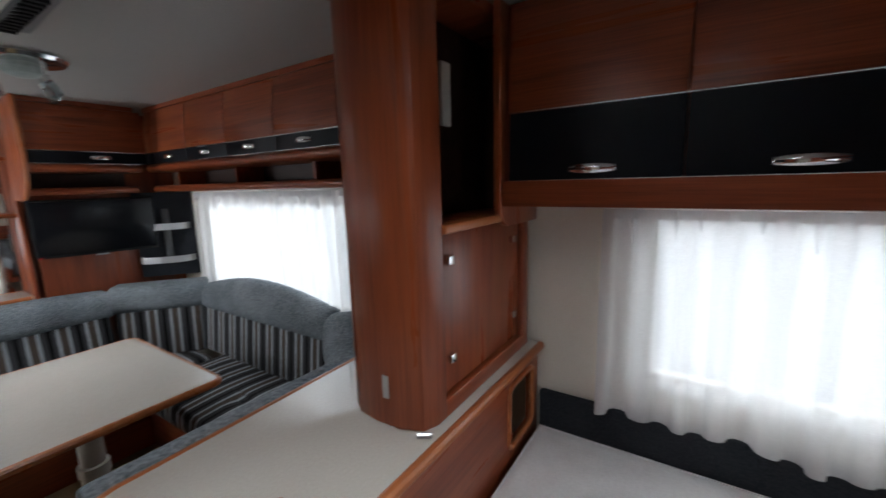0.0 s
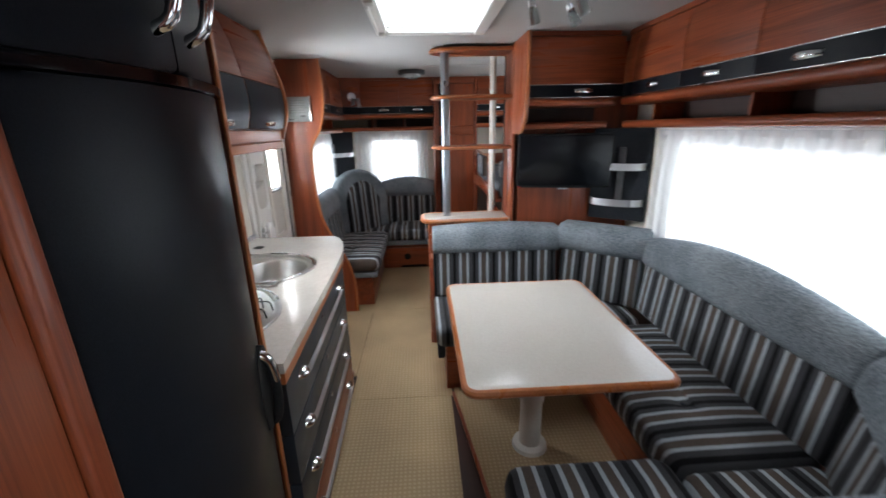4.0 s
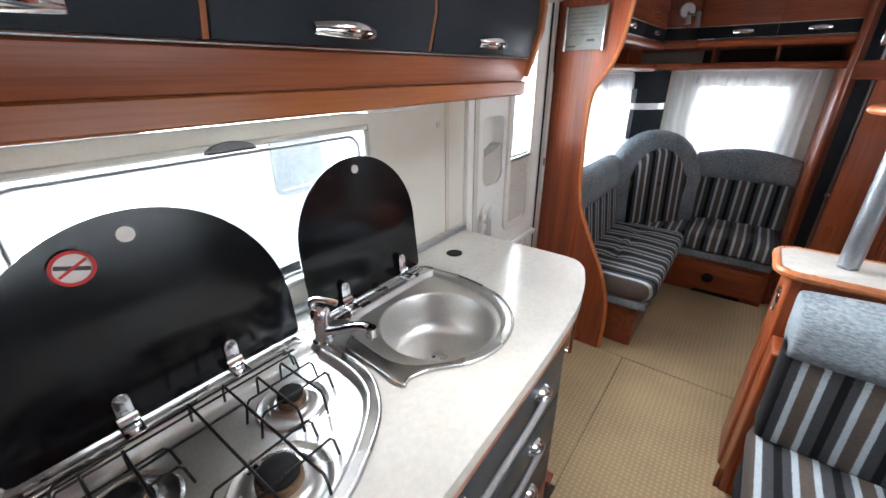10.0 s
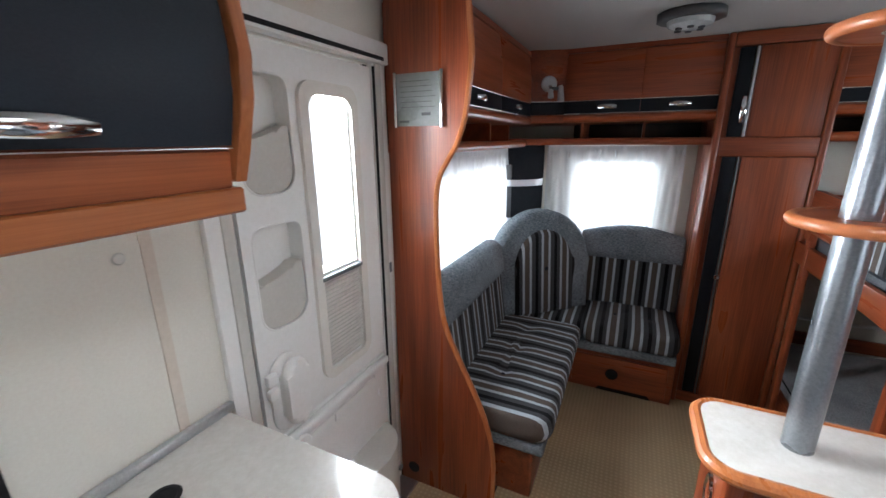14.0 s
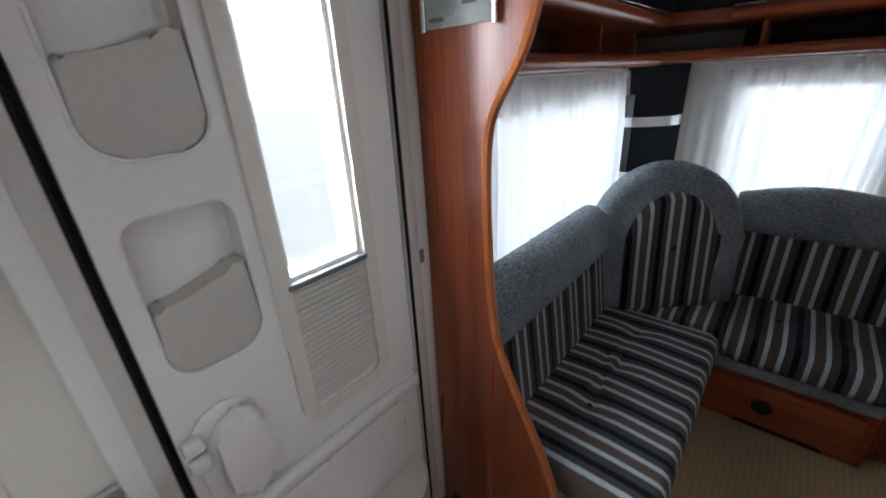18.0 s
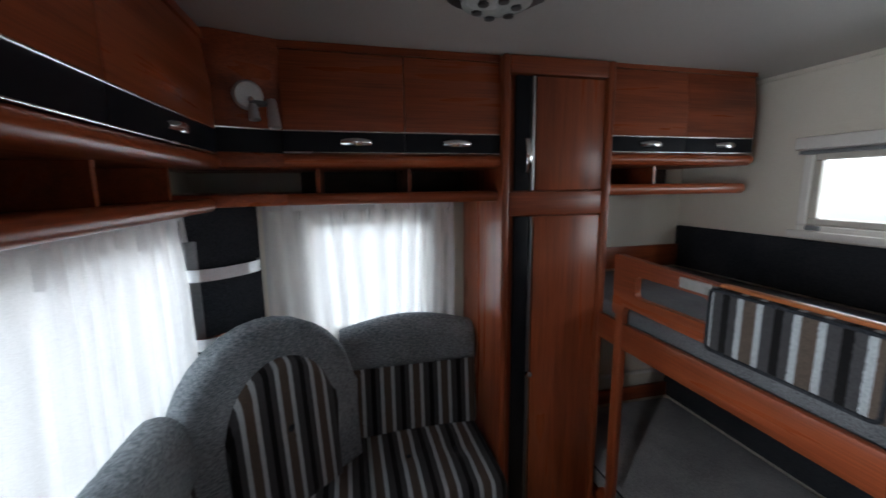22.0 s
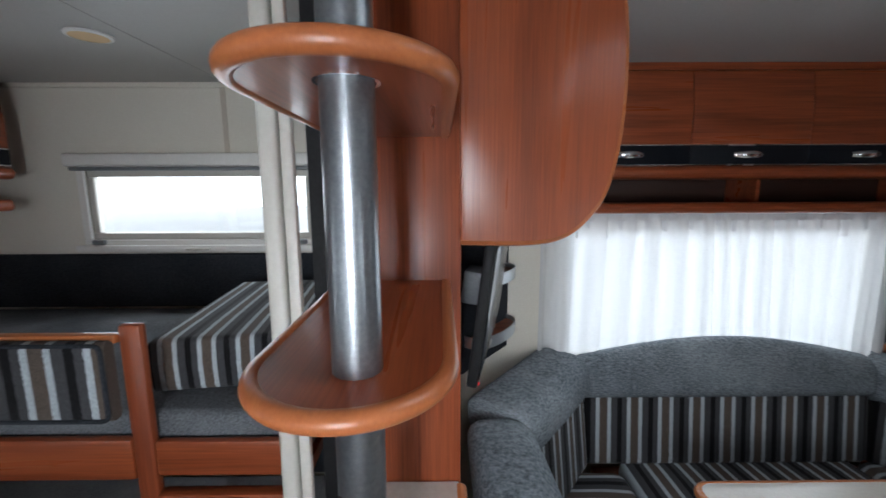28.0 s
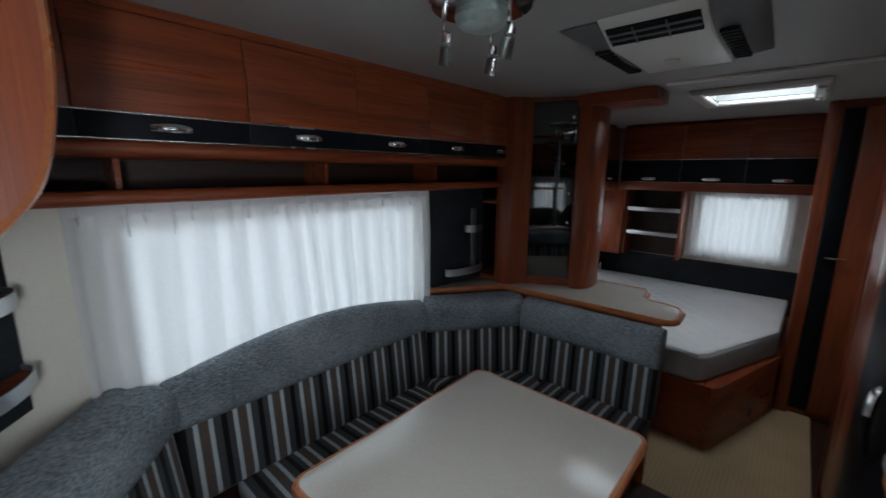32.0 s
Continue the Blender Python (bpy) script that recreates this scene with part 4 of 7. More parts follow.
SINK_BOWL = [(2.995 + 0.158 * math.cos(2 * math.pi * i / 40), 0.335 + 0.158 * math.sin(2 * math.pi * i / 40)) for i in range(40)]
BOWL = [(3.0 + 0.172 * math.cos(2 * math.pi * i / 36), 0.345 + 0.185 * math.sin(2 * math.pi * i / 36)) for i in range(36)]
# ---- kitchen unit ----
k = thing("kitchen_unit", (2.45, 0.0, 0.0), "dark grey fronted kitchen drawer unit with long chrome handles", "kitchen unit")
foot = [(2.44, 0.004), (3.815, 0.004), (3.815, 0.60), (2.78, 0.585), (2.56, 0.51), (2.44, 0.42)]
part("carcass", prism(foot, 'z', 0.03, 0.748), WOOD_X, k)
part("top_frame", holed(foot, [BOWL], 0.749, 0.855), WOOD_X, k)
part("plinth", prism([(u, min(v, 0.56)) for u, v in foot], 'z', 0.0, 0.029), WOOD_X, k)
part("rail", prism([(2.47, 0.50), (2.535, 0.562), (2.62, 0.591), (2.74, 0.611), (3.815, 0.645), (3.815, 0.60), (2.74, 0.57), (2.53, 0.50)], 'z', 0.812, 0.855, 0.003), EDGE_X, k, "orange wooden rail under the worktop")
fy = lambda x: 0.608 + (x - 2.74) * 0.028
for z0, z1 in ((0.618, 0.806), (0.427, 0.612), (0.236, 0.421), (0.045, 0.23)):
    m = SLATE if z0 > 0.1 else WOOD_X
    d = part("drawer", prism([(2.735, 0.578), (3.80, 0.60), (3.80, fy(3.80)), (2.76, fy(2.76)), (2.742, 0.598)], 'z', z0, z1, 0.003), m, k, "slate grey drawer front" if m is SLATE else "cherry drawer front")
    zc = z1 - 0.066
    path = smooth_path([(2.905, fy(2.9) + 0.002, zc + 0.012), (2.915, fy(2.9) + 0.016, zc + 0.006), (2.97, fy(2.97) + 0.021, zc), (3.30, fy(3.3) + 0.022, zc), (3.60, fy(3.6) + 0.021, zc), (3.655, fy(3.65) + 0.016, zc + 0.006), (3.665, fy(3.66) + 0.002, zc + 0.012)], 4)
    part("handle", tube(path, 0.0085, 10), ALU, d, "long satin bar handle")
    for q in (2.915, 3.640):
        cap = lathe([(0, 0), (0.027, 0), (0.026, 0.008), (0.020, 0.024), (0.011, 0.034), (0, 0.037)], (0, 0, 0), 'z', 18)
        cap.transform(Matrix.Translation((q + 0.012, fy(q) + 0.001, zc + 0.006)) @ Euler((radians(-90), 0, 0)).to_matrix().to_4x4() @ Matrix.Diagonal((1.25, 0.72, 0.75, 1)))
        part("end_cap", cap, CHROME, d, "chrome handle end", 1.2)
    part("lock", lathe([(0, 0), (0.011, 0), (0.011, 0.004), (0, 0.006)], (3.30, fy(3.30) + 0.001, z1 - 0.026), 'y', 14), CHROME, d, "small round lock")
part("corner_strip", prism([(2.585, 0.515), (2.60, 0.548), (2.66, 0.578), (2.73, 0.592), (2.73, 0.55), (2.62, 0.50)], 'z', 0.03, 0.806, 0.006), SLATE, k, "rounded slate grey corner")
part("towel_bar", tube([(2.49, 0.50, 0.74), (2.49, 0.545, 0.735), (2.485, 0.545, 0.56), (2.485, 0.50, 0.55)], 0.008, 8), CHROME, k, "chrome towel bar")
part("foot_block", box(2.57, 2.62, 0.52, 0.58, 0.0, 0.028, 0.004), WOOD_X, k)
top = [(2.405, 0.012), (3.825, 0.012), (3.825, 0.650), *smooth_path([(3.55, 0.644), (3.04, 0.632), (2.74, 0.616), (2.60, 0.592), (2.52, 0.567), (2.455, 0.54), (2.415, 0.50), (2.405, 0.45)], 4)]
origin(0, 0, 0.01)
wt = thing("worktop", (3.1, 0.3, 0.85), "glossy cream laminate kitchen worktop", "worktop")
part("top", holed(top, [inset(HOB_TRAY, -0.004), inset(SINK_REC, -0.004)], 0.846, 0.88), WORKTOP, wt)
part("back_strip", box(2.39, 3.82, 0.004, 0.022, 0.8805, 0.905, 0.006), ALU, wt, "satin aluminium back strip")
part("grommet", lathe([(0, 0.0005), (0.026, 0.0005), (0.03, 0.003), (0.022, 0.004), (0.02, 0.002), (0, 0.002)], (2.625, 0.125, 0.88), 'z', 20), RUBBER, wt, "black cable grommet")


# ---- hob and sink ----
h = thing("gas_hob", (3.56, 0.33, 0.88), "three-burner stainless steel gas hob with raised black glass lid", "hob")
part("plate", holed(HOB_OUT, [HOB_TRAY], 0.8803, 0.887), STEEL, h)
part("rim", tube([(u, v, 0.8862) for u, v in inset(HOB_OUT, 0.003)], 0.0042, 8, True), STEEL, h, "rolled steel rim", 3)
part("tray", pressed(HOB_TRAY, ((-0.001, 0.8872), (0.003, 0.8862), (0.007, 0.882), (0.010, 0.870), (0.014, 0.8665), (0.022, 0.866), (0.040, 0.8655))), TRAYSTEEL, h, "recessed brushed steel tray", 1.0)
for yy in (0.106, 0.121, 0.137):
    part("ridge", tube([(3.27, yy, 0.8868), (3.765, yy, 0.8868)], 0.0036, 8), STEEL, h)
BURNERS = (((3.676, 0.262), 0.042), ((3.507, 0.408), 0.052), ((3.395, 0.272), 0.038))
for (x, y), r in BURNERS:
    bu = part("burner", lathe([(r + 0.034, 0.0005), (r + 0.029, 0.004), (r + 0.022, 0.001), (r + 0.008, 0.002), (r, 0.006), (r * 0.92, 0.010), (r * 0.8, 0.009), (0, 0.009)], (x, y, 0.866), 'z', 28), STEEL, h, "", 1.0)
    part("burner_head", lathe([(r * 0.74, 0.008), (r * 0.72, 0.024), (r * 0.6, 0.026), (0, 0.026)], (x, y, 0.866), 'z', 24), BRASS, bu, "tarnished burner head")
    cap = part("burner_cap", lathe([(r * 0.66, 0.0265), (r * 0.66, 0.033), (r * 0.58, 0.036), (0, 0.037)], (x, y, 0.866), 'z', 20), RUBBER, bu, "black burner cap")
    part("ignition_pin", tube([(x + r + 0.006, y - 0.01, 0.868), (x + r + 0.006, y - 0.01, 0.892)], 0.0025, 6), WHITE, bu)


def wire(a, b_, drop, z=0.920, bm=None):
    """A pan support wire from a to b_, bent down at both ends."""
    p, q = Vector((*a, z)), Vector((*b_, z))
    e = (q - p).normalized() * 0.007
    return tube([p - e - Vector((0, 0, drop)), p - Vector((0, 0, 0.010)), p + e, q - e, q - Vector((0, 0, 0.010)), q + e - Vector((0, 0, drop))], 0.0026, 6, bm=bm)


for (x, y), r in BURNERS:
    a = r + 0.036
    g = bmesh.new()
    back = 0.165 if y > 0.4 else y - a
    for k_ in (-0.36, 0.36):
        wire((x + k_ * a, back), (x + k_ * a, y + a), 0.050, bm=g)
        wire((x - a, y + k_ * a), (x + a, y + k_ * a), 0.050, 0.9155, bm=g)
    part("pan_grate", g, WIRE, h, "black wire pan grate")
for yy, zz in ((0.170, 0.9135), (0.188, 0.9135)):
    part("grate_rail", wire((3.33, yy), (3.74, yy), 0.045, zz), WIRE, h, "black wire rail of the grate")
cd = Vector((-0.66, 0.75)).normalized()
cn = Vector((-cd.y, cd.x))
lens = [Vector((3.695, 0.415)) + cd * 0.112 * math.cos(a) + cn * 0.036 * math.sin(a) * (1 if math.sin(a) > 0 else 0.8) for a in [i * math.pi / 12 for i in range(24)]]
part("control_recess", prism([tuple(v) for v in lens], 'z', 0.8871, 0.8882, 0.0004), speckled("shaded_steel", (0.24, 0.20, 0.17), (0.32, 0.27, 0.23), 200, 0.30, 0.02, 0.5, 1.0), h, "darker pressed control field")
part("recess_rim", tube([(v.x, v.y, 0.8882) for v in lens], 0.003, 6, True), STEEL, h)
for x, y in ((3.722, 0.383), (3.690, 0.417), (3.650, 0.460)):
    kb = part("knob", lathe([(0.0225, 0.0), (0.0235, 0.006), (0.0225, 0.014), (0.0185, 0.021), (0.011, 0.025), (0, 0.0262)], (x, y, 0.8885), 'z', 24), KNOB, h, "glossy black domed knob", 1.2)
    part("grip", box(x - 0.003, x + 0.003, y - 0.015, y + 0.015, 0.906, 0.9158, 0.0025), KNOB, kb)


def lid(x0, x1, height, name_y, parent, arch):
    """An arched black glass lid that stands on its hinge."""
    w = x1 - x0
    out = [(x0 + 0.012, 0.0), (x1 - 0.012, 0.0), (x1 - 0.003, 0.004), (x1, 0.014), (x1, height - arch), *arc((x0 + x1) / 2, height - arch, w / 2, 0, 180, 44, arch)[1:-1], (x0, height - arch), (x0, 0.014), (x0 + 0.003, 0.004)]
    b = prism(out, 'y', 0.0, 0.006, 0.0015)
    b.transform(Matrix.Translation((0, name_y, 0.895)) @ Euler((radians(6), 0, 0)).to_matrix().to_4x4())
    return part("glass_lid", b, GLOSSBLACK, parent, "arched black glass lid")


ld = lid(3.258, 3.783, 0.380, 0.098, h, 0.285)
# no opening here: a white disc stands for the daylight behind the lid
part("finger_hole", lathe([(0, 0), (0.014, 0), (0.014, 0.003), (0, 0.003)], (3.52, 0.067, 1.232), 'y', 16), WHITE, ld, "white disc standing for daylight through the finger hole")
b = lathe([(0.0, 0), (0.029, 0), (0.029, 0.0015), (0, 0.0015)], (3.602, 0.075, 1.202), 'y', 24)
part("warning_sticker", b, WHITE, ld, "round white warning sticker with a red ring")
part("sticker_ring", lathe([(0.0245, 0.002), (0.030, 0.002), (0.030, 0.004), (0.0245, 0.004), (0.0245, 0.002)], (3.602, 0.075, 1.202), 'y', 24), REDDOT, ld, "red ring")
for mat_, ang, hh, yy in ((INK, -20, 0.0035, 0.0018), (REDDOT, 28, 0.0022, 0.0026)):
    b = box(-0.023, 0.023, yy, yy + 0.0006, -hh, hh)
    b.transform(Matrix.Translation((3.602, 0.075, 1.202)) @ Euler((0, radians(ang), 0)).to_matrix().to_4x4())
    part("sticker_bar", b, mat_, ld)


def hinge(x, parent):
    part("hinge_base", box(x - 0.018, x + 0.018, 0.085, 0.145, 0.887, 0.898, 0.004), CHROME, parent)
    part("hinge_knuckle", tube([(x - 0.016, 0.105, 0.909), (x + 0.016, 0.105, 0.909)], 0.010, 10), CHROME, parent)
    part("hinge_plate", prism(rounded(x - 0.013, x + 0.013, 0.91, 0.965, 0.012, 5), 'y', 0.100, 0.106, 0.002), CHROME, parent, "chrome hinge plate")


for x in (3.617, 3.42):
    hinge(x, h)
s = thing("sink", (2.95, 0.3, 0.88), "round stainless steel sink with a raised black glass lid", "sink")
part("plate", holed(SINK_OUT, [SINK_REC], 0.8803, 0.8866), STEEL, s)
part("rim", tube([(u, v, 0.8860) for u, v in inset(SINK_OUT, 0.003)], 0.0042, 8, True), STEEL, s, "rolled steel rim", 3)
part("recess_wall", pressed(SINK_REC, ((-0.001, 0.8868), (0.003, 0.8858), (0.006, 0.882), (0.009, 0.876), (0.0125, 0.8735)), False), TRAYSTEEL, s, "", 1.0)
part("ledge", holed(inset(SINK_REC, 0.0124), [SINK_BOWL], 0.8725, 0.8736), TRAYSTEEL, s, "recessed steel ledge round the bowl")
part("bowl", pressed(SINK_BOWL, ((0.0, 0.8738), (0.003, 0.8735), (0.008, 0.868), (0.013, 0.83), (0.022, 0.79), (0.036, 0.770), (0.060, 0.760), (0.10, 0.756), (0.14, 0.754))), TRAYSTEEL, s, "round brushed steel bowl", 1.2)
part("drain", lathe([(0.030, 0.0), (0.028, 0.004), (0.020, 0.003), (0.010, 0.006), (0, 0.006)], (2.995, 0.335, 0.7545), 'z', 20), CHROME, s, "chrome drain")
for yy in (0.104, 0.118):
    part("ridge", tube([(2.80, yy, 0.8864), (3.19, yy, 0.8864)], 0.0034, 8), STEEL, s)
ld = lid(2.79, 3.208, 0.388, 0.092, s, 0.21)
# white disc again in place of window light through the hole
part("finger_hole", lathe([(0, 0), (0.011, 0), (0.011, 0.003), (0, 0.003)], (3.00, 0.064, 1.25), 'y', 16), WHITE, ld, "white disc standing for daylight through the finger hole")
for x in (3.105, 2.879):
    hinge(x, s)
f = thing("tap", (3.235, 0.176, 0.881), "chrome mixer tap between hob and sink", "tap")
part("body", lathe([(0.029, 0.0), (0.027, 0.008), (0.021, 0.013), (0.020, 0.060), (0.023, 0.070), (0.023, 0.088), (0.017, 0.099), (0, 0.102)], (3.236, 0.170, 0.881), 'z', 20), CHROME, f)
sp = part("spout", tube(smooth_path([(3.234, 0.182, 0.915), (3.228, 0.222, 0.932), (3.221, 0.266, 0.955), (3.217, 0.300, 0.969), (3.214, 0.318, 0.970)], 3), 0.0115, 12), CHROME, f, "rising chrome spout", 1.0)
part("nozzle", lathe([(0.0135, 0.010), (0.0145, -0.010), (0.011, -0.014), (0, -0.012)], (3.213, 0.320, 0.962), 'z', 16), CHROME, sp)
part("lever", tube(smooth_path([(3.241, 0.156, 0.972), (3.242, 0.150, 0.988), (3.234, 0.164, 0.997), (3.222, 0.186, 0.997), (3.210, 0.206, 0.991)], 3), 0.0085, 10), CHROME, f, "chrome lever", 1.0)

origin()
# ---- fridge tower ----
fr = thing("fridge", (4.08, 0.3, 0.0), "tall black caravan fridge with a curved front and freezer doors above", "fridge")


def bowed(x0, x1, z0, z1, y, thick, nx=12, r=0.012):
    """A slab whose face follows the bow of the whole fridge front; y is the front's furthest point."""
    face = lambda x: y - 0.92 * (x - 4.14) ** 2
    out = [(x0, y - thick), (x1, y - thick)]
    out += [(x1 + (x0 - x1) * i / nx, face(x1 + (x0 - x1) * i / nx)) for i in range(nx + 1)]
    return prism(out, 'z', z0, z1, r, 3)


part("carcass", box(3.85, 4.380, 0.004, 0.555, 0.05, 2.015), BLACK, fr)
part("kick_plate", box(3.85, 4.35, 0.03, 0.55, 0.0, 0.049), RUBBER, fr)
d = part("fridge_door", bowed(3.850, 4.380, 0.06, 1.588, 0.678, 0.12, 16), BLACK, fr, "large curved black door")
grip = prism(smooth_loop([(3.938, 0.81), (3.985, 0.80), (4.0, 0.90), (3.99, 1.005), (3.945, 1.02), (3.932, 0.92)]), 'y', 0.630, 0.661, 0.004)
part("handle_recess", grip, RUBBER, d, "dark recessed grip")
hd = part("handle", tube(smooth_path([(3.955, 0.645, 0.80), (3.950, 0.668, 0.815), (3.950, 0.676, 0.87), (3.953, 0.676, 0.93), (3.960, 0.670, 0.985), (3.97, 0.650, 1.005)], 4), 0.0115, 12), RUBBER, d, "black grip handle with a chrome cap", 1.0)
part("handle_cap", tube(smooth_path([(3.951, 0.6775, 0.925), (3.956, 0.6745, 0.965), (3.962, 0.667, 0.993), (3.97, 0.652, 1.008)], 4), 0.0125, 12), CHROME, hd, "chrome cap", 1.0)
part("lip", bowed(3.848, 4.380, 1.590, 1.606, 0.692, 0.13, 16, 0.004), GLOSSBLACK, fr)
for p, q, hx in ((3.85, 4.113, 4.066), (4.118, 4.380, 4.156)):
    d = part("freezer_door", bowed(p, q, 1.610, 2.0, 0.678, 0.11, 10), BLACK, fr, "small black upper door")
    part("handle", tube(smooth_path([(hx, 0.672, 1.665), (hx, 0.705, 1.685), (hx, 0.722, 1.75), (hx, 0.722, 1.81), (hx, 0.705, 1.865), (hx, 0.672, 1.885)], 3), 0.0105, 12), CHROME, d, "bowed chrome handle", 1.0)
part("side_panel", box(3.832, 3.847, 0.004, 0.604, 0.0, 2.018, 0.003), WOOD_Z, fr, "thin cherry side panel")
part("edge_strip", box(3.831, 3.848, 0.605, 0.614, 0.0, 2.018, 0.003), EDGE_Z, fr)
part("pelmet", prism(rounded(3.35, 4.4, 0.50, 0.76, 0.12, 6, (0, 0, 0, 1)), 'z', 1.985, 2.018, 0.008), WOOD_X, fr, "rounded cherry pelmet with small lamps")
for x in (3.55, 3.95):
    part("downlight", lathe([(0, 0), (0.018, 0), (0.02, 0.004), (0, 0.004)], (x, 0.66, 1.981), 'z', 14), STEEL, fr)
wd = thing("tall_cupboard", (4.6, 0.3, 0.0), "tall cherry veneer cupboard beside the fridge", "cupboard")
part("body", box(4.386, 4.95, 0.004, 0.615, 0.0, 2.016, 0.004), WOOD_Z, wd)
part("front_post", box(4.386, 4.421, 0.617, 0.645, 0.0, 2.016, 0.010, 3), WOOD_Z, wd)
part("door", box(4.424, 4.93, 0.617, 0.636, 0.08, 1.98, 0.005), WOOD_Z, wd)
part("edge_strip", box(4.934, 4.955, 0.40, 0.645, 0.0, 2.016, 0.006), WOOD_Z, wd)

origin(0.02)
# ---- entrance door ----
d = thing("entrance_door", (2.0, 0.0, 0.0), "white two-part caravan door with storage pockets and a window", "door", kind="structure")
DX0, DX1 = 1.712, 2.288
WX0, WX1, WZ0, WZ1 = 1.84, 2.03, 1.14, 1.665


def plate(x0, x1, z0, z1, y0, y1, holes=(), bev=0.0):
    b = bmesh.new()
    cols = sorted({x0, x1, *[q for hh in holes for q in hh[:2]]})
    for c, e in zip(cols, cols[1:]):
        low = z0
        for hh in sorted([hh for hh in holes if hh[0] <= c and e <= hh[1]], key=lambda hh: hh[2]):
            box(c, e, y0, y1, low, hh[2], bm=b)
            low = hh[3]
        box(c, e, y0, y1, low, z1, bm=b)
    bmesh.ops.remove_doubles(b, verts=b.verts[:], dist=1e-5)
    return b


pockets = [(2.088, 2.255, 1.035, 1.325), (2.088, 2.255, 1.405, 1.70)]
FACE = lambda y: Matrix(((1, 0, 0, 0), (0, 0, 1, y), (0, 1, 0, 0), (0, 0, 0, 1)))
leaf = holed([(DX0, 0.712), (DX1, 0.712), (DX1, 1.775), (DX0, 1.775)], [rounded(WX0, WX1, WZ0, WZ1, 0.045, 6, (0.1, 0.1, 1, 1))] + [rounded(a, b_, c, e, 0.042, 6, (1.3, 1.3, 0.8, 0.8)) for a, b_, c, e in pockets], 0.0, 0.053)
leaf.transform(FACE(-0.035))
up = part("upper_leaf", leaf, WHITE, d, "upper white leaf")
for a, b_, c, e in pockets:
    part("pocket_back", box(a - 0.01, b_ + 0.01, -0.040, -0.0355, c - 0.01, e + 0.01), WHITE, up)
    top_l, top_r = c + 0.125, c + 0.165
    pk = [*rounded(a + 0.002, b_ - 0.002, c + 0.002, c + 0.12, 0.048, 6, (1, 1, 0, 0))[:14], (b_ - 0.002, top_l), (b_ - 0.012, top_l + 0.012), (b_ - 0.028, top_l + 0.006), (b_ - 0.05, top_l + 0.014), (a + 0.05, top_r - 0.004), (a + 0.022, top_r), (a + 0.012, top_r + 0.01), (a + 0.002, top_r + 0.006)]
    part("pocket", prism(pk, 'y', -0.034, 0.013, 0.007, 3), GREIGE, up, "grey-beige storage pocket")
    part("pocket_rim", tube([(q, 0.0165, w) for q, w in rounded(a - 0.001, b_ + 0.001, c - 0.001, e + 0.001, 0.043, 6, (1.3, 1.3, 0.8, 0.8))], 0.0035, 8, True), WHITE, up)
trim_ring = holed(rounded(WX0 - 0.032, WX1 + 0.032, 0.775, WZ1 + 0.035, 0.05, 6), [rounded(WX0 + 0.001, WX1 - 0.001, 0.803, WZ1 - 0.001, 0.045, 6, (0.6, 0.6, 1, 1))], 0.0, 0.013)
trim_ring.transform(FACE(0.0182))
part("window_trim", trim_ring, speckled("ivory_trim", (0.68, 0.65, 0.58), (0.73, 0.70, 0.64), 60, 0.4), up, "ivory rounded window trim")
for p, q in ((WX0, WX0 + 0.012), (WX1 - 0.012, WX1)):
    part("window_reveal", box(p, q, -0.012, 0.0178, WZ0, WZ1), WHITE, up)
pane = part("pane", box(WX0, WX1, -0.02, -0.014, WZ0, WZ1), GLASS, up, "clear door pane")
pane.visible_shadow = False
for i in range(22):
    z = WZ0 - 0.026 - i * 0.0138
    part("blind_pleat", prism([(0.0185, z), (0.0245, z - 0.006), (0.0185, z - 0.0137)], 'x', WX0 + 0.002, WX1 - 0.002), GREIGE, up, "pleat of the folded blind")
part("blind_rail", box(WX0 - 0.005, WX1 + 0.005, 0.018, 0.034, WZ0 - 0.025, WZ0 - 0.01, 0.004), GREY, up, "grey blind rail")
part("latch_plate", prism(rounded(2.148, 2.268, 0.722, 0.962, 0.055, 6), 'y', 0.0185, 0.026, 0.004, 2), WHITE, up)
part("door_handle", prism(rounded(2.152, 2.238, 0.735, 0.945, 0.042, 6), 'y', 0.0265, 0.062, 0.018, 4), WHITE, up, "rounded white latch cover")
for z in (0.855, 0.90):
    part("hinge", box(2.252, 2.286, 0.0265, 0.046, z, z + 0.032, 0.006), WHITE, up)
lo = part("lower_leaf", plate(DX0, DX1, 0.02, 0.70, -0.035, 0.018), WHITE, d, "lower white leaf")
part("ledge", box(DX0 + 0.005, DX1 - 0.005, 0.018, 0.045, 0.668, 0.70, 0.010, 3), WHITE, lo)
part("lower_panel", prism(rounded(1.76, 2.24, 0.10, 0.64, 0.06, 6), 'y', 0.019, 0.026, 0.004), WHITE, lo)
part("catch", prism(rounded(2.172, 2.238, 0.598, 0.690, 0.028, 6), 'y', 0.0455, 0.060, 0.006, 3), WHITE, lo)
part("catch_lever", prism(rounded(2.196, 2.222, 0.612, 0.672, 0.012, 5), 'y', 0.0605, 0.068, 0.003), WHITE, lo)
for q, z in ((2.03, 0.625), (1.80, 0.655), (1.775, 0.56)):
    part("screw_cover", prism(rounded(q - 0.006, q + 0.006, z - 0.016, z + 0.016, 0.006, 4), 'y', 0.0265, 0.032, 0.001), WHITE, lo)
b = prism([(1.745, 0.028), (2.09, 0.028), *[(1.9175 + 0.1725 * math.cos(radians(a)), 0.03 + 0.13 * math.sin(radians(a))) for a in range(0, 181, 15)]], 'z', 0.06, 0.40, 0.008)
part("waste_bin", b, GREIGE, lo, "grey-beige half-round waste bin")
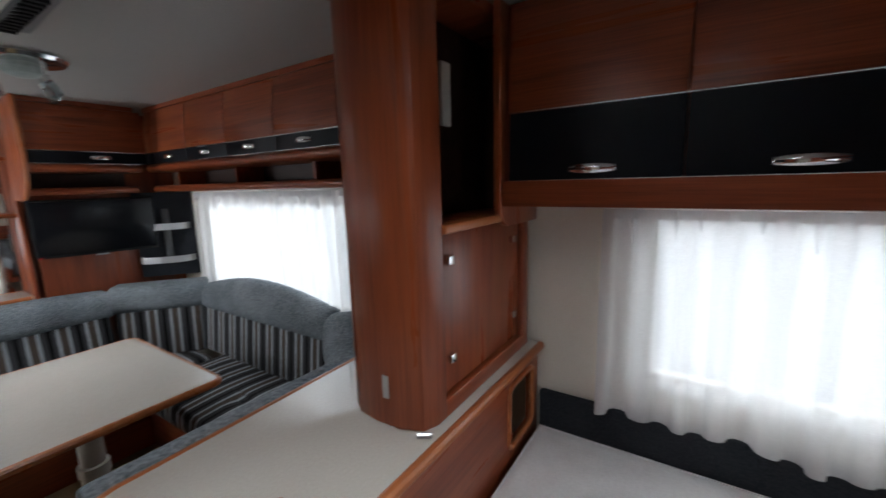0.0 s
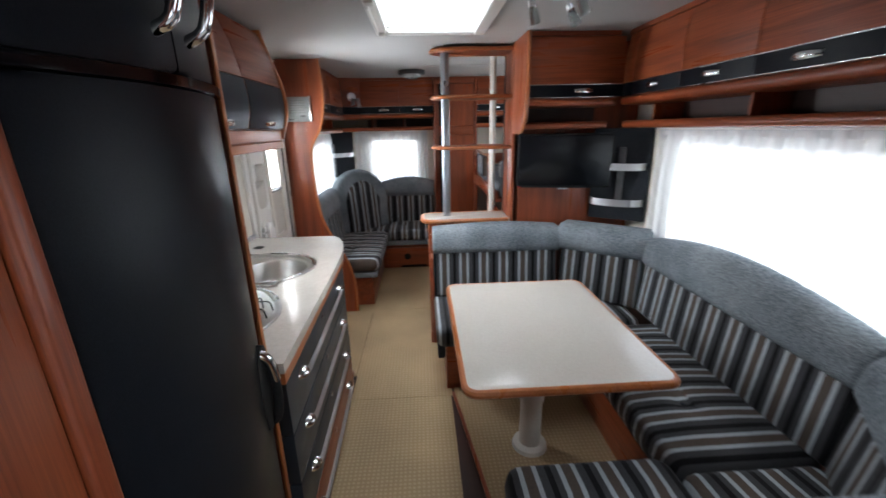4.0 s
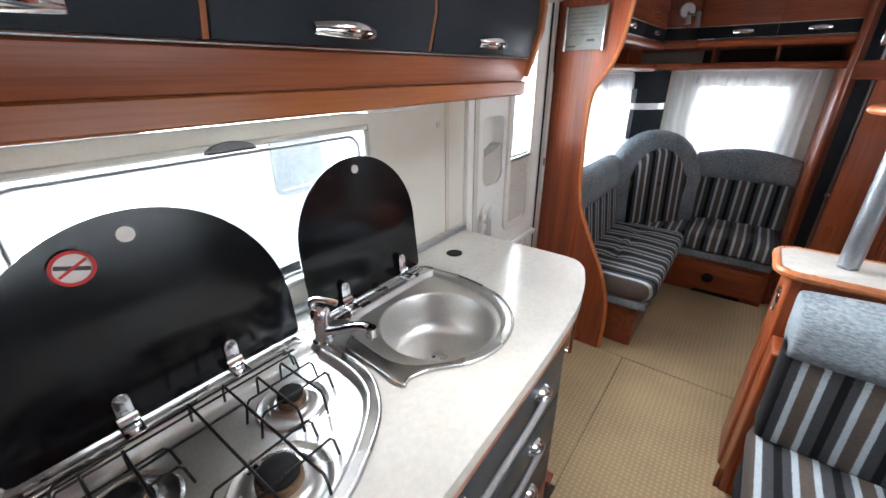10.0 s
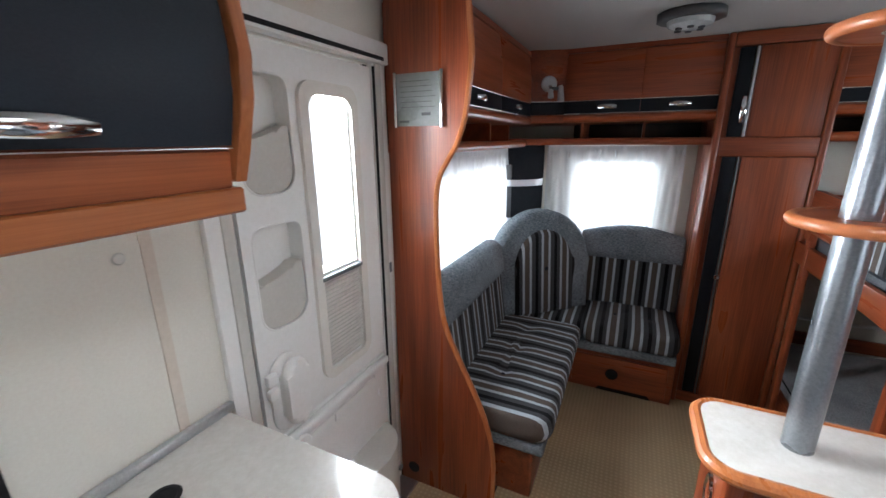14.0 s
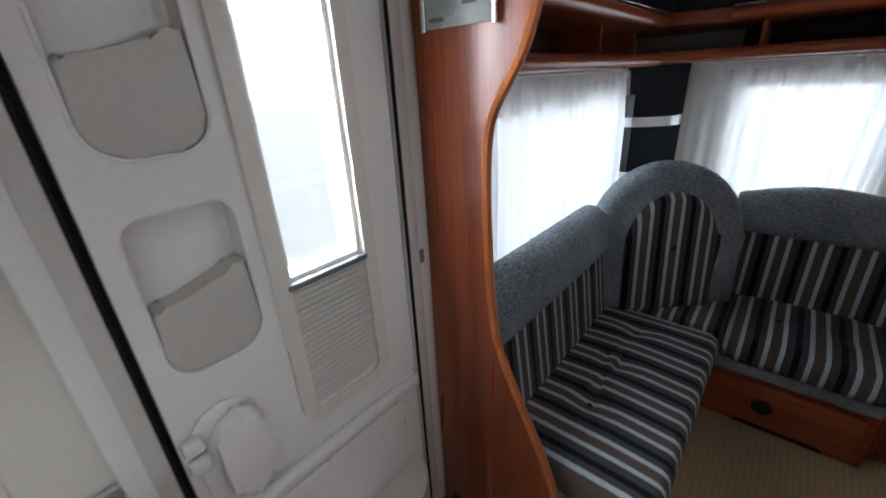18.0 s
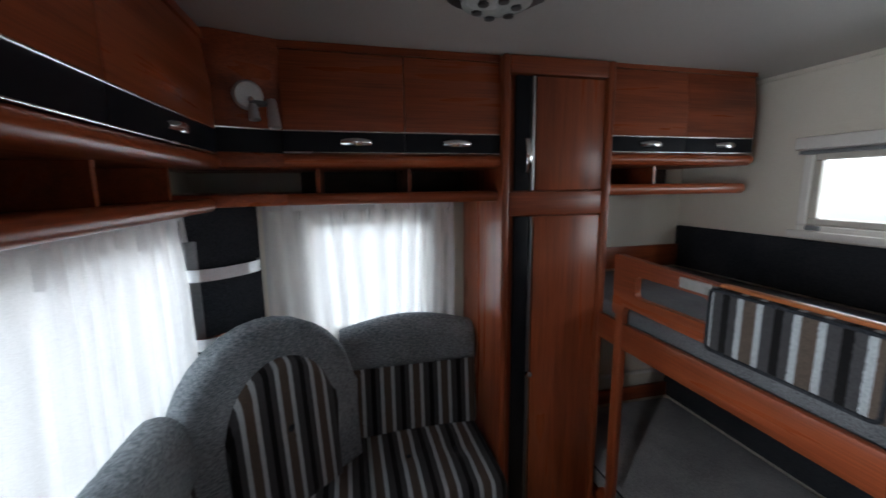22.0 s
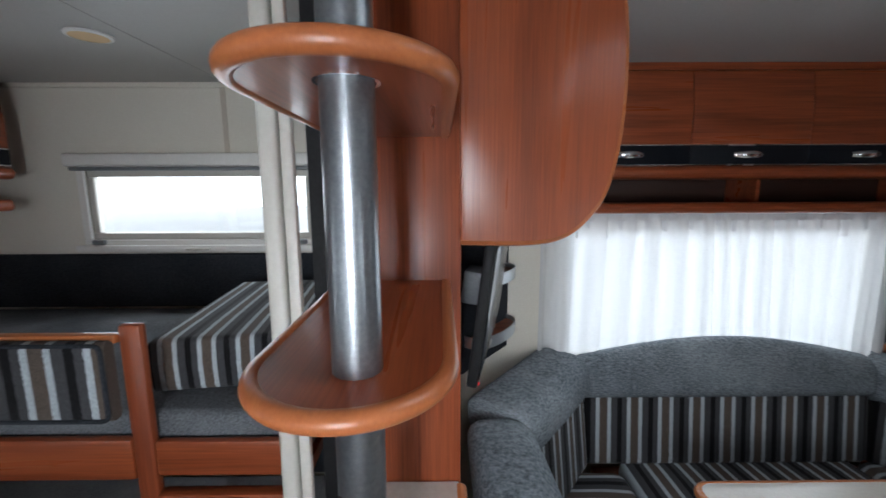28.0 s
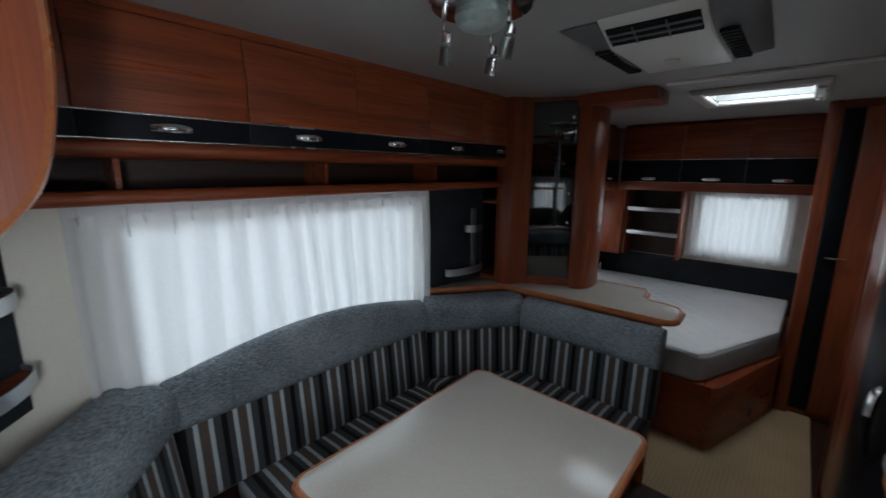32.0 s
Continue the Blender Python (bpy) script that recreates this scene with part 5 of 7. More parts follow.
part("bin_button", lathe([(0, 0), (0.014, 0), (0.012, 0.006), (0, 0.007)], (1.84, 0.155, 0.30), 'y', 14), GREY, lo)
for n_, x0, x1 in (("door_jamb", 1.625, 1.70), ("door_jamb", 2.30, 2.372)):
    j = tagged(part(n_, box(x0, x1, 0.0005, 0.022, 0.0, 1.86, 0.005), WHITE), "white door jamb profile", "door frame", kind="structure")
    q = x1 - 0.006 if x0 < 2 else x0 + 0.006
    part("seal", tube([(q, 0.02, 0.02), (q, 0.02, 1.78)], 0.006, 8), RUBBER, j, "black rubber seal")
    # filler added to stop outside light leaking between jamb and leaf
    part("gap_seal", box(q - 0.022, q + 0.022, -0.039, -0.002, 0.0, 1.785), RUBBER, j, "black filler strip added to block outside light behind the door's edge")
    part("profile", box(min(q, (x0 + x1) / 2), max(q, (x0 + x1) / 2), 0.022, 0.03, 0.01, 1.84, 0.003), GREIGE, j)
j = tagged(part("door_head", box(1.625, 2.385, 0.0005, 0.04, 1.79, 1.86, 0.006), WHITE), "white door head with the fly screen slot", "door frame", kind="structure")
part("seal", box(1.66, 2.35, 0.04, 0.043, 1.80, 1.812), RUBBER, j)
tagged(part("door_sill", box(1.63, 2.385, 0.0005, 0.11, 0.0, 0.018, 0.004), ALU), "grey aluminium door sill", "sill", kind="structure")
part("lock_button", box(1.652, 1.666, 0.03, 0.036, 1.035, 1.075, 0.003), GREY, j)

origin(0.012)
# ---- panel between door and sofa ----
pn = thing("sofa_end_panel", (1.62, 0.2, 0.0), "tall curved cherry veneer panel between the door and the sofa", "panel")
curve = [(0.024, 0.0), *smooth_path([(0.458, 0.0), (0.460, 0.22), (0.442, 0.36), (0.395, 0.50), (0.318, 0.66), (0.253, 0.80), (0.226, 0.92), (0.213, 1.10), (0.210, 1.30), (0.222, 1.40), (0.252, 1.46), (0.295, 1.53), (0.322, 1.61), (0.336, 1.70), (0.345, 1.80), (0.338, 1.90), (0.328, 2.017)], 3), (0.024, 2.017)]
part("board", prism(curve, 'x', 1.607, 1.632, 0.004, 2), WOOD_Z, pn)
part("edge_band", tube([(1.6195, u, v) for u, v in curve[1:-1]], 0.0135, 8), EDGE_Z, pn, "lighter wooden edge band")
part("floor_plug", lathe([(0, 0), (0.028, 0), (0.026, 0.004), (0, 0.005)], (1.633, 0.09, 0.085), 'x', 16), RUBBER, pn, "round black plug")
origin(0.012, -0.03, -0.015)
pl = thing("notice_plate", (1.64, 0.18, 1.60), "printed silver notice in a clear holder on the panel", "sign")
part("sheet", box(1.634, 1.638, 0.10, 0.28, 1.60, 1.775, 0.001), PAPER, pl)
for q in (0.098, 0.279):
    part("clip", box(1.634, 1.645, q - 0.006, q + 0.006, 1.595, 1.78, 0.002), CHROME, pl, "chrome edge clip")
rnd = random.Random(5)
for i in range(6):
    w = rnd.uniform(0.07, 0.14)
    part("text_line", box(1.6381, 1.6386, 0.118, 0.118 + w, 1.748 - i * 0.017, 1.7498 - i * 0.017), INK, pl)
part("logo", box(1.6381, 1.6386, 0.11, 0.15, 1.612, 1.62), INK, pl)
part("badge", box(1.6381, 1.6386, 0.20, 0.235, 1.635, 1.645), INK, pl)
origin()

# ---- caravan parked next door ----
nc = thing("neighbour_caravan", (1.2, -3.6, -0.6), "white touring caravan with grey tinted windows parked next door", "caravan")
part("body", prism([(-4.7, -0.25), (-2.5, -0.25), (-2.47, 0.9), (-2.55, 2.0), (-4.65, 2.0)], 'x', -1.8, 4.6, 0.08, 3), WHITE, nc)
TINT = speckled("tinted_pane", (0.30, 0.34, 0.36), (0.38, 0.42, 0.44), 20, 0.15)
for p, q, r, s_ in ((1.28, 1.80, 0.45, 1.50),):
    wn_ = part("window", prism(rounded(p, q, r, s_, 0.08, 5), 'y', -2.475, -2.44, 0.008), TINT, nc, "grey tinted window")
    part("window_bar", box(p + 0.04, q - 0.04, -2.4398, -2.43, r + 0.05, r + 0.07, 0.004), GREIGE, wn_)
part("skirt", box(-1.7, 4.5, -4.6, -2.6, -0.55, -0.26), GREY, nc)
for x in (1.0, 1.6):
    part("wheel", lathe([(0, -0.09), (0.2, -0.09), (0.29, -0.06), (0.29, 0.06), (0.2, 0.09), (0, 0.09)], (x, -2.6, -0.31), 'y', 24), RUBBER, nc)

origin(0.012)

# ---- end wardrobe ----
w = thing("wardrobe", (0.2, 1.43, 0.0), "narrow full-height cherry wardrobe with black grip strips", "wardrobe")
part("carcass", box(XA + 0.004, 0.425, 1.225, 1.645, 0.0, 2.0), WOOD_Z, w)
part("side_post", box(XA + 0.006, 0.462, 1.206, 1.235, 0.0, 2.017, 0.010, 3), WOOD_Z, w)
part("side_post", box(XA + 0.006, 0.462, 1.632, 1.662, 0.0, 2.017, 0.010, 3), WOOD_Z, w)
part("top_rail", box(0.40, 0.458, 1.236, 1.631, 1.955, 2.016, 0.006), WOOD_Y, w)
part("mid_rail", box(0.40, 0.452, 1.236, 1.631, 1.447, 1.535, 0.004), WOOD_Y, w)
part("foot_rail", box(0.40, 0.445, 1.236, 1.631, 0.0, 0.07), WOOD_Y, w)
for z0, z1, hz in ((1.54, 1.95, 1.66), (0.075, 1.442, 0.81)):
    d = part("door", box(0.427, 0.449, 1.342, 1.628, z0, z1, 0.004), WOOD_Z, w)
    part("grip_strip", box(0.426, 0.445, 1.262, 1.322, z0, z1, 0.003), BLACK, d, "black grip strip")
    part("metal_strip", box(0.43, 0.451, 1.326, 1.337 if hz > 1 else 1.333, z0, z1, 0.002), ALU if hz > 1 else POST, d, "narrow metal edge strip")
    if hz > 1:
        pull('y', 0.445, 1, 1.310, 1.668, d, 0.062, vertical=True)
    else:
        part("knob", lathe([(0.006, 0.0), (0.006, 0.012), (0.013, 0.016), (0.013, 0.024), (0, 0.027)], (0.449, 1.324, hz), 'x', 16), CHROME, d, "round chrome knob")


# ---- upholstery ----
def backrest(name, p0, along, depth, length, z0, zb, zt, label, arch=0.0, thick=0.13, lean=0.05, u0=0.0, roll=0.01, more=(0.0, 0.0)):
    """A back cushion: striped below, with a chenille roll along its top."""
    al = Vector((*along, 0)).normalized()
    t = thing(name, (*p0, z0), label, "cushion", "backrest cushions")
    o = Vector((*p0, 0))
    st = pad((*p0, z0), (*along, 0), (*depth, 0), length, thick, zb - z0 + 0.03, puff=0.016, r=0.02, lean=lean * 0.7)
    part("striped_panel", stripes(st, lambda c: (c - o).dot(al) + u0), STRIPE, t, "vertically striped lower part", 1.2)
    f = Vector((*depth, 0)).normalized()
    q = o + f * (lean * 0.55) - f * 0.02 - al * more[0]
    part("top_roll", pad((q.x, q.y, zb), (*along, 0), (*depth, 0), length + more[0] + more[1], thick + roll, zt - zb, top=(lambda s: arch * math.sin(math.pi * s)) if arch else None, puff=0.015, r=0.055, lean=lean * 0.5, nu=18), CHENILLE, t, "plain grey chenille top", 1.2)
    return t


def seat(name, outline, z0, z1, along, label, buttons=(), shift=0.0):
    t = thing(name, (*outline[0], z0), label, "cushion", "seat cushions")
    b = slab(outline, z0, z1, 0.035, 0.014, buttons)
    al = Vector((*along, 0)).normalized()
    part("striped_cover", stripes(b, lambda c: c.dot(al) + shift), STRIPE, t, "", 1.2)
    for x, y in buttons:
        part("button", lathe([(0, 0.004), (0.008, 0.003), (0.011, 0.0), (0.011, -0.004)], (x, y, z1 - 0.006), 'z', 10), DARKFELT, t, "dark tuft button")
    return t


# dinette
origin(0.035)
backrest("dinette_cushion", (2.36, 1.118), (0, 1), (-1, 0), 0.817, 0.44, 0.725, 0.882, "grey and black striped dinette back cushion against the pole cabinet", arch=0.022, thick=0.12, roll=0.09, more=(0.0, 0.022))
backrest("dinette_cushion", (2.355, 1.938), (0.63, 0.776), (-0.776, 0.63), 0.49, 0.44, 0.735, 0.90, "striped corner back cushion below the television", thick=0.15, roll=0.09, more=(0.03, 0.03))
backrest("dinette_cushion", (2.655, 2.318), (1, 0), (0, 1), 1.19, 0.44, 0.72, 0.885, "long arched striped back cushion under the dinette window", arch=0.085, thick=0.115, more=(0.02, 0.01))
backrest("dinette_cushion", (3.842, 2.32), (0.80, -0.60), (0.60, 0.80), 0.54, 0.44, 0.70, 0.875, "striped corner back cushion with a rounded shoulder", thick=0.12, roll=0.09, more=(0.02, 0.025))
backrest("dinette_cushion", (4.255, 1.285), (0, 1), (1, 0), 0.725, 0.44, 0.69, 0.880, "grey and black striped dinette back cushion against the bed counter", thick=0.10, lean=0.03, roll=0.035)
seat("dinette_cushion", rounded(2.24, 2.80, 1.115, 2.30, 0.05, 5), 0.31, 0.44, (0, 1), "striped dinette seat cushion beside the pole cabinet", [(2.58, 1.45), (2.58, 1.85)])
seat("dinette_cushion", rounded(2.82, 3.80, 1.86, 2.40, 0.05, 5), 0.31, 0.44, (1, 0), "striped dinette seat cushion under the window", [(3.10, 2.10), (3.50, 2.08)])
seat("dinette_cushion", rounded(3.745, 4.35, 1.30, 1.855, 0.05, 5), 0.31, 0.445, (0, 1), "striped dinette seat cushion beside the bed counter", [(3.95, 1.5), (3.95, 1.72)])
seat("dinette_cushion", rounded(3.81, 4.30, 1.86, 2.35, 0.05, 5), 0.31, 0.44, (0, 1), "striped corner seat cushion of the dinette")
t = thing("dinette_bench", (2.5, 1.7, 0.0), "cherry veneer base of the dinette benches", "bench base")
part("side_box", box(2.24, 2.74, 1.17, 2.40, 0.0, 0.305, 0.004), WOOD_Y, t)
part("long_box", box(2.745, 3.80, 1.93, 2.495, 0.0, 0.305, 0.004), WOOD_X, t)
part("side_box", box(3.805, 4.38, 1.35, 2.495, 0.0, 0.305, 0.004), WOOD_Y, t)
part("seat_strap", box(2.30, 2.72, 1.120, 1.165, 0.20, 0.308, 0.012, 3), DARKFELT, t, "black seat mechanism cover")

# table
t = thing("dinette_table", (3.26, 1.54, 0.0), "beige laminate dinette table with a wooden edge on one column", "table")
part("tabletop", prism(rounded(2.815, 3.715, 1.185, 1.885, 0.035, 5), 'z', 0.685, 0.712, 0.003), TABLETOP, t)
part("edge_band", tube([(u, v, 0.697) for u, v in rounded(2.812, 3.718, 1.182, 1.888, 0.04, 6)], 0.016, 10, True), EDGE_X, t, "rounded orange wooden edge band")
part("column", lathe([(0.085, 0.012), (0.08, 0.03), (0.052, 0.04), (0.05, 0.28), (0.058, 0.285), (0.058, 0.33), (0.047, 0.335), (0.044, 0.66), (0.10, 0.665), (0.10, 0.684)], (3.22, 1.545, 0.0), 'z', 24), GREIGE, t, "grey-beige telescopic column")
part("bracket", box(3.05, 3.40, 1.45, 1.64, 0.660, 0.684, 0.004), RUBBER, t)

# corner sofa
origin(0.012)
seat("sofa_cushion", rounded(0.60, 1.575, 0.10, 0.675, 0.05, 5, (1, 1, 1.6, 1)), 0.338, 0.465, (1, 0), "long striped sofa seat cushion with tuft buttons", [(1.30, 0.40), (1.05, 0.40), (0.80, 0.40)], 0.055)
seat("sofa_cushion", rounded(0.06, 0.60, 0.685, 1.20, 0.05, 5), 0.338, 0.465, (0, 1), "striped sofa seat cushion beside the wardrobe", [(0.36, 0.85), (0.36, 1.05)])
seat("sofa_cushion", rounded(0.02, 0.595, 0.02, 0.68, 0.04, 5), 0.338, 0.462, (0, 1), "striped corner seat cushion of the sofa")
backrest("sofa_cushion", (0.70, 0.235), (1, 0), (0, -1), 0.90, 0.455, 0.74, 0.955, "striped sofa back cushion under the side window", thick=0.12, lean=0.06)
backrest("sofa_cushion", (0.20, 0.59), (0, 1), (-1, 0), 0.61, 0.455, 0.76, 0.93, "striped sofa back cushion under the end window", arch=0.055, thick=0.13, lean=0.05)
t = thing("corner_cushion", (0.3, 0.35, 0.42), "arched corner cushion with a striped heart and a grey chenille border", "cushion", "backrest cushions")
al, dp = Vector((-0.66, 0.75, 0)).normalized(), Vector((-0.75, -0.66, 0)).normalized()
o = Vector((0.735, 0.185, 0.455))


def arched(width, h0, h1, d0, d1, inset):
    """An arched pad in the sofa's corner."""
    pts = [(inset, 0.0), (width - inset, 0.0), *arc(width / 2, h0, width / 2 - inset, 0, 180, 16, h1 - h0)]
    b = prism(pts, 'y', d0, d1, 0.035, 4)
    m = Matrix((al, dp, Vector((0, 0, 1)))).transposed().to_4x4()
    lean = Matrix.Identity(4)
    lean[1][2] = 0.10
    b.transform(Matrix.Translation(o) @ m @ lean)
    return b


part("border", arched(0.66, 0.33, 0.655, 0.0, 0.13, 0.0), CHENILLE, t, "grey chenille border", 1.2)
part("striped_heart", stripes(arched(0.66, 0.30, 0.54, -0.025, 0.05, 0.125), lambda c: (c - o).dot(al)), STRIPE, t, "striped heart of the cushion", 1.2)
bt = o + al * 0.33 - dp * 0.0 + Vector((0, 0, 0.30))
b = lathe([(0, 0.005), (0.010, 0.003), (0.013, 0)], (0, 0, 0), 'z', 10)
b.transform(Matrix.Translation(bt) @ (-dp).to_track_quat('Z', 'Y').to_matrix().to_4x4())
part("button", b, DARKFELT, t, "dark tuft button")
t = thing("corner_sofa", (0.8, 0.3, 0.0), "cherry veneer sofa base with a drawer", "sofa base")
part("side_box", box(0.555, 1.503, 0.03, 0.598, 0.0, 0.28, 0.012, 3), WOOD_X, t)
part("end_box", box(0.0, 0.53, 0.03, 1.20, 0.0, 0.28, 0.004), WOOD_Y, t)
d = part("drawer", prism(rounded(0.64, 1.165, 0.045, 0.245, 0.01, 3), 'x', 0.532, 0.556, 0.004), WOOD_Y, t, "cherry drawer front")
part("finger_hole", lathe([(0, 0.0), (0.034, 0.0), (0.036, 0.004), (0.028, 0.005), (0.026, 0.001), (0, 0.001)], (0.557, 0.87, 0.145), 'x', 20), RUBBER, d, "round black finger hole")
# the board is not cut: a black sheet gives the notch's shade
part("toe_notch", prism([(0.78, 0.002), (1.10, 0.002), (1.07, 0.04), (0.81, 0.04)], 'x', 0.531, 0.534), RUBBER, t, "black sheet standing for a shaded toe notch")
part("seat_deck", box(0.004, 0.575, 0.03, 1.195, 0.281, 0.337, 0.012, 3), CHENILLE, t, "grey chenille deck under the seat cushions")
part("seat_deck", box(0.577, 1.558, 0.03, 0.650, 0.281, 0.337, 0.012, 3), CHENILLE, t, "grey chenille deck under the seat cushions")


# corner shelf units of dark felt with metal-edged shelves
def corner_shelf(p, q, inner, z0, z1, levels, post, label, depth=0.10):
    """A felt-covered diagonal corner panel from p to q, with curved metal-edged shelves (z, from, to) and an upright."""
    t = thing("corner_shelf", (*p, z0), label, "shelf")
    pv, qv, iv = Vector((*p, 0)), Vector((*q, 0)), Vector((*inner, 0))
    nrm = ((pv + qv) / 2 - iv).normalized()
    part("felt_panel", prism([tuple(pv.xy), tuple(qv.xy), tuple((qv - nrm * 0.012).xy), tuple((pv - nrm * 0.012).xy)], 'z', z0, z1), DARKFELT, t, "charcoal felt panel")
    for z, s0, s1 in levels:
        a0, a1 = pv.lerp(qv, s0), pv.lerp(qv, s1)
        mid, half = (a0 + a1) / 2, (a1 - a0) / 2
        edge = [mid + half * math.cos(a) + nrm * (0.002 + depth * math.sin(a) ** 0.7) for a in [i * math.pi / 14 for i in range(15)]]
        sh = part("shelf", prism([tuple(e.xy) for e in edge], 'z', z, z + 0.014), WOOD_X, t)
        b = bmesh.new()
        lo, hi, lo2, hi2 = ([b.verts.new((e.x, e.y, h)) for e in [m_ + nrm * k for m_ in edge]] for k, h in ((0.003, z - 0.012), (0.003, z + 0.032), (-0.002, z - 0.012), (-0.002, z + 0.032)))
        for i in range(14):
            b.faces.new((lo[i], lo[i + 1], hi[i + 1], hi[i]))
            b.faces.new((lo2[i], lo2[i + 1], hi2[i + 1], hi2[i]))
            b.faces.new((hi[i], hi[i + 1], hi2[i + 1], hi2[i]))
        part("metal_rim", b, ALU, sh, "satin metal rim")
    run = qv - pv
    up = prism(rounded(0, 0.044, 0, 0.02, 0.008, 3), 'z', levels[0][0] + 0.015, levels[-1][0] + 0.13, 0.003)
    up.transform(Matrix.Translation(pv.lerp(qv, post) + nrm * 0.014) @ Matrix.Rotation(math.atan2(run.y, run.x), 4, 'Z') @ Matrix.Translation((-0.019, -0.01, 0)))
    part("post", up, POST, t, "dull metal upright")
    return t


origin(0.03)
corner_shelf((2.345, 2.49), (2.13, 2.21), (2.10, 2.505), 0.905, 1.495, [(1.02, 0.03, 0.95), (1.25, 0.06, 0.92)], 0.45, "charcoal felt corner shelf beside the television", 0.09)
corner_shelf((4.455, 2.425), (4.00, 2.49), (4.35, 2.6), 0.905, 1.495, [(0.975, 0.02, 0.70), (1.235, 0.02, 0.36)], 0.19, "charcoal felt corner shelf beside the glass cabinet", 0.075)
origin(0.012)
corner_shelf((0.05, 0.285), (0.27, 0.05), (-0.05, 0.0), 0.70, 1.495, [(0.98, 0.05, 0.95), (1.24, 0.05, 0.95)], 0.85, "charcoal felt corner shelf behind the sofa", 0.08)

origin(0.03)
# ---- pole cabinet and shelves ----
t = thing("pole_cabinet", (2.0, 1.4, 0.0), "low cherry partition cabinet with a cream top", "cabinet")
part("body", box(1.865, 2.075, 1.095, 1.665, 0.0, 0.880, 0.010, 3), WOOD_Z, t)
part("end_panel", box(2.077, 2.205, 1.105, 1.16, 0.0, 0.66, 0.008, 3), WOOD_Z, t)
part("top", prism(rounded(1.847, 2.095, 1.062, 1.665, 0.06, 6, (1, 1, 0, 0)), 'z', 0.881, 0.907, 0.003), WORKTOP, t, "cream laminate top")
part("edge_band", tube([(1.845, 1.66, 0.894), *[(u, v, 0.894) for u, v in rounded(1.845, 2.097, 1.060, 1.7, 0.06, 6, (1, 1, 0, 0))[:14]], (2.097, 1.655, 0.894)], 0.0155, 10), EDGE_X, t, "rounded orange wooden edge")
part("ring_pull", tube([(2.0 + 0.025 * math.cos(a), 1.092, 0.76 + 0.045 * math.sin(a)) for a in [i * math.pi / 8 for i in range(16)]], 0.006, 8, True), CHROME, t, "chrome ring")
part("foot_bracket", box(2.185, 2.20, 1.09, 1.104, 0.0, 0.10, 0.003), WOOD_Z, t)
RIM = wood("rim_wood", (0.27, 0.078, 0.026), (0.40, 0.130, 0.045), 'y', 0.30)
t = thing("pole_shelf", (1.97, 1.3, 0.908), "satin metal pole with rounded cherry shelves", "shelf")
part("pole", tube([(1.960, 1.234, 0.908), (1.960, 1.234, 2.0)], 0.028, 20), POLE, t, "satin metal pole")
part("back_board", box(1.845, 2.098, 1.668, 1.690, 0.0, 2.017, 0.003), WOOD_Z, t)
for z in (1.379, 1.702, 1.985):
    o2 = [(2.063, 1.666), (1.838, 1.666), (1.838, 1.30), *[(1.9505 + 0.1125 * math.cos(radians(a)), 1.265 + 0.12 * math.sin(radians(a))) for a in range(180, 361, 5)], (2.063, 1.30)]
    s1 = part("shelf", prism(o2, 'z', z, z + 0.018), WOOD_Y, t, "rounded cherry shelf")
    part("shelf_edge", tube([(u, v, z + 0.009) for u, v in o2[1:] + o2[:1]], 0.0118, 16), RIM, s1, "rounded cherry edge")
for z in (1.382, 1.705):
    part("collar", lathe([(0.030, -0.004), (0.034, -0.004), (0.034, 0.0), (0.030, 0.0)], (1.960, 1.234, z), 'z', 20), CHROME, t)
# partition behind the television and the bunk room's door post
tagged(part("partition_tv", box(2.06, 2.098, 1.717, 2.505, 0.0, 2.02), WOOD_Z), "cherry veneer partition behind the television", "wall", kind="structure")
tagged(part("partition_bunk", box(1.78, 1.84, 1.717, 2.505, 0.0, 2.02), WALL), "cream partition at the end of the bunks", "wall", kind="structure")
tagged(part("partition_link", box(1.841, 2.059, 1.718, 1.75, 0.0, 2.02), WOOD_Z), "cherry veneer partition behind the pole shelf", "wall", kind="structure")
t = tagged(part("bunk_door_post", box(1.710, 1.746, 1.578, 1.620, 0.0, 2.018, 0.010, 3), GREIGE), "white folding door post at the bunk room", "door frame", kind="structure")
part("guide", box(1.748, 1.772, 1.590, 1.612, 0.0, 2.018, 0.006, 2), GREIGE, t, "second white profile of the folding door")
# black strip fills the gap and stands for the shade in it
part("gap_profile", box(1.7735, 1.842, 1.672, 1.714, 0.0, 2.018), RUBBER, t, "black strip standing for the shaded gap beside the post")
# television
CHEEK = smooth_path([(2.096, 1.484), (2.25, 1.483), (2.325, 1.500), (2.375, 1.545), (2.405, 1.60), (2.425, 1.70), (2.43, 1.82), (2.425, 1.92), (2.41, 2.017)])
part("curved_cheek", prism(CHEEK + [(2.092, 2.018)], 'y', 1.662, 1.687, 0.005, 2), WOOD_Z, lk5, "curved cherry end panel")
part("cheek_edge", tube([(u, 1.6745, v) for u, v in CHEEK], 0.0118, 8), RIM, lk5, "slightly lighter edge band")
tv = thing("television", (2.3, 1.93, 1.12), "flat black television on a swivel bracket under the locker", "television")
m = Matrix.Translation((2.225, 1.985, 1.295)) @ Matrix.Rotation(radians(-13), 4, 'Z') @ Matrix.Rotation(radians(7), 4, 'Y')
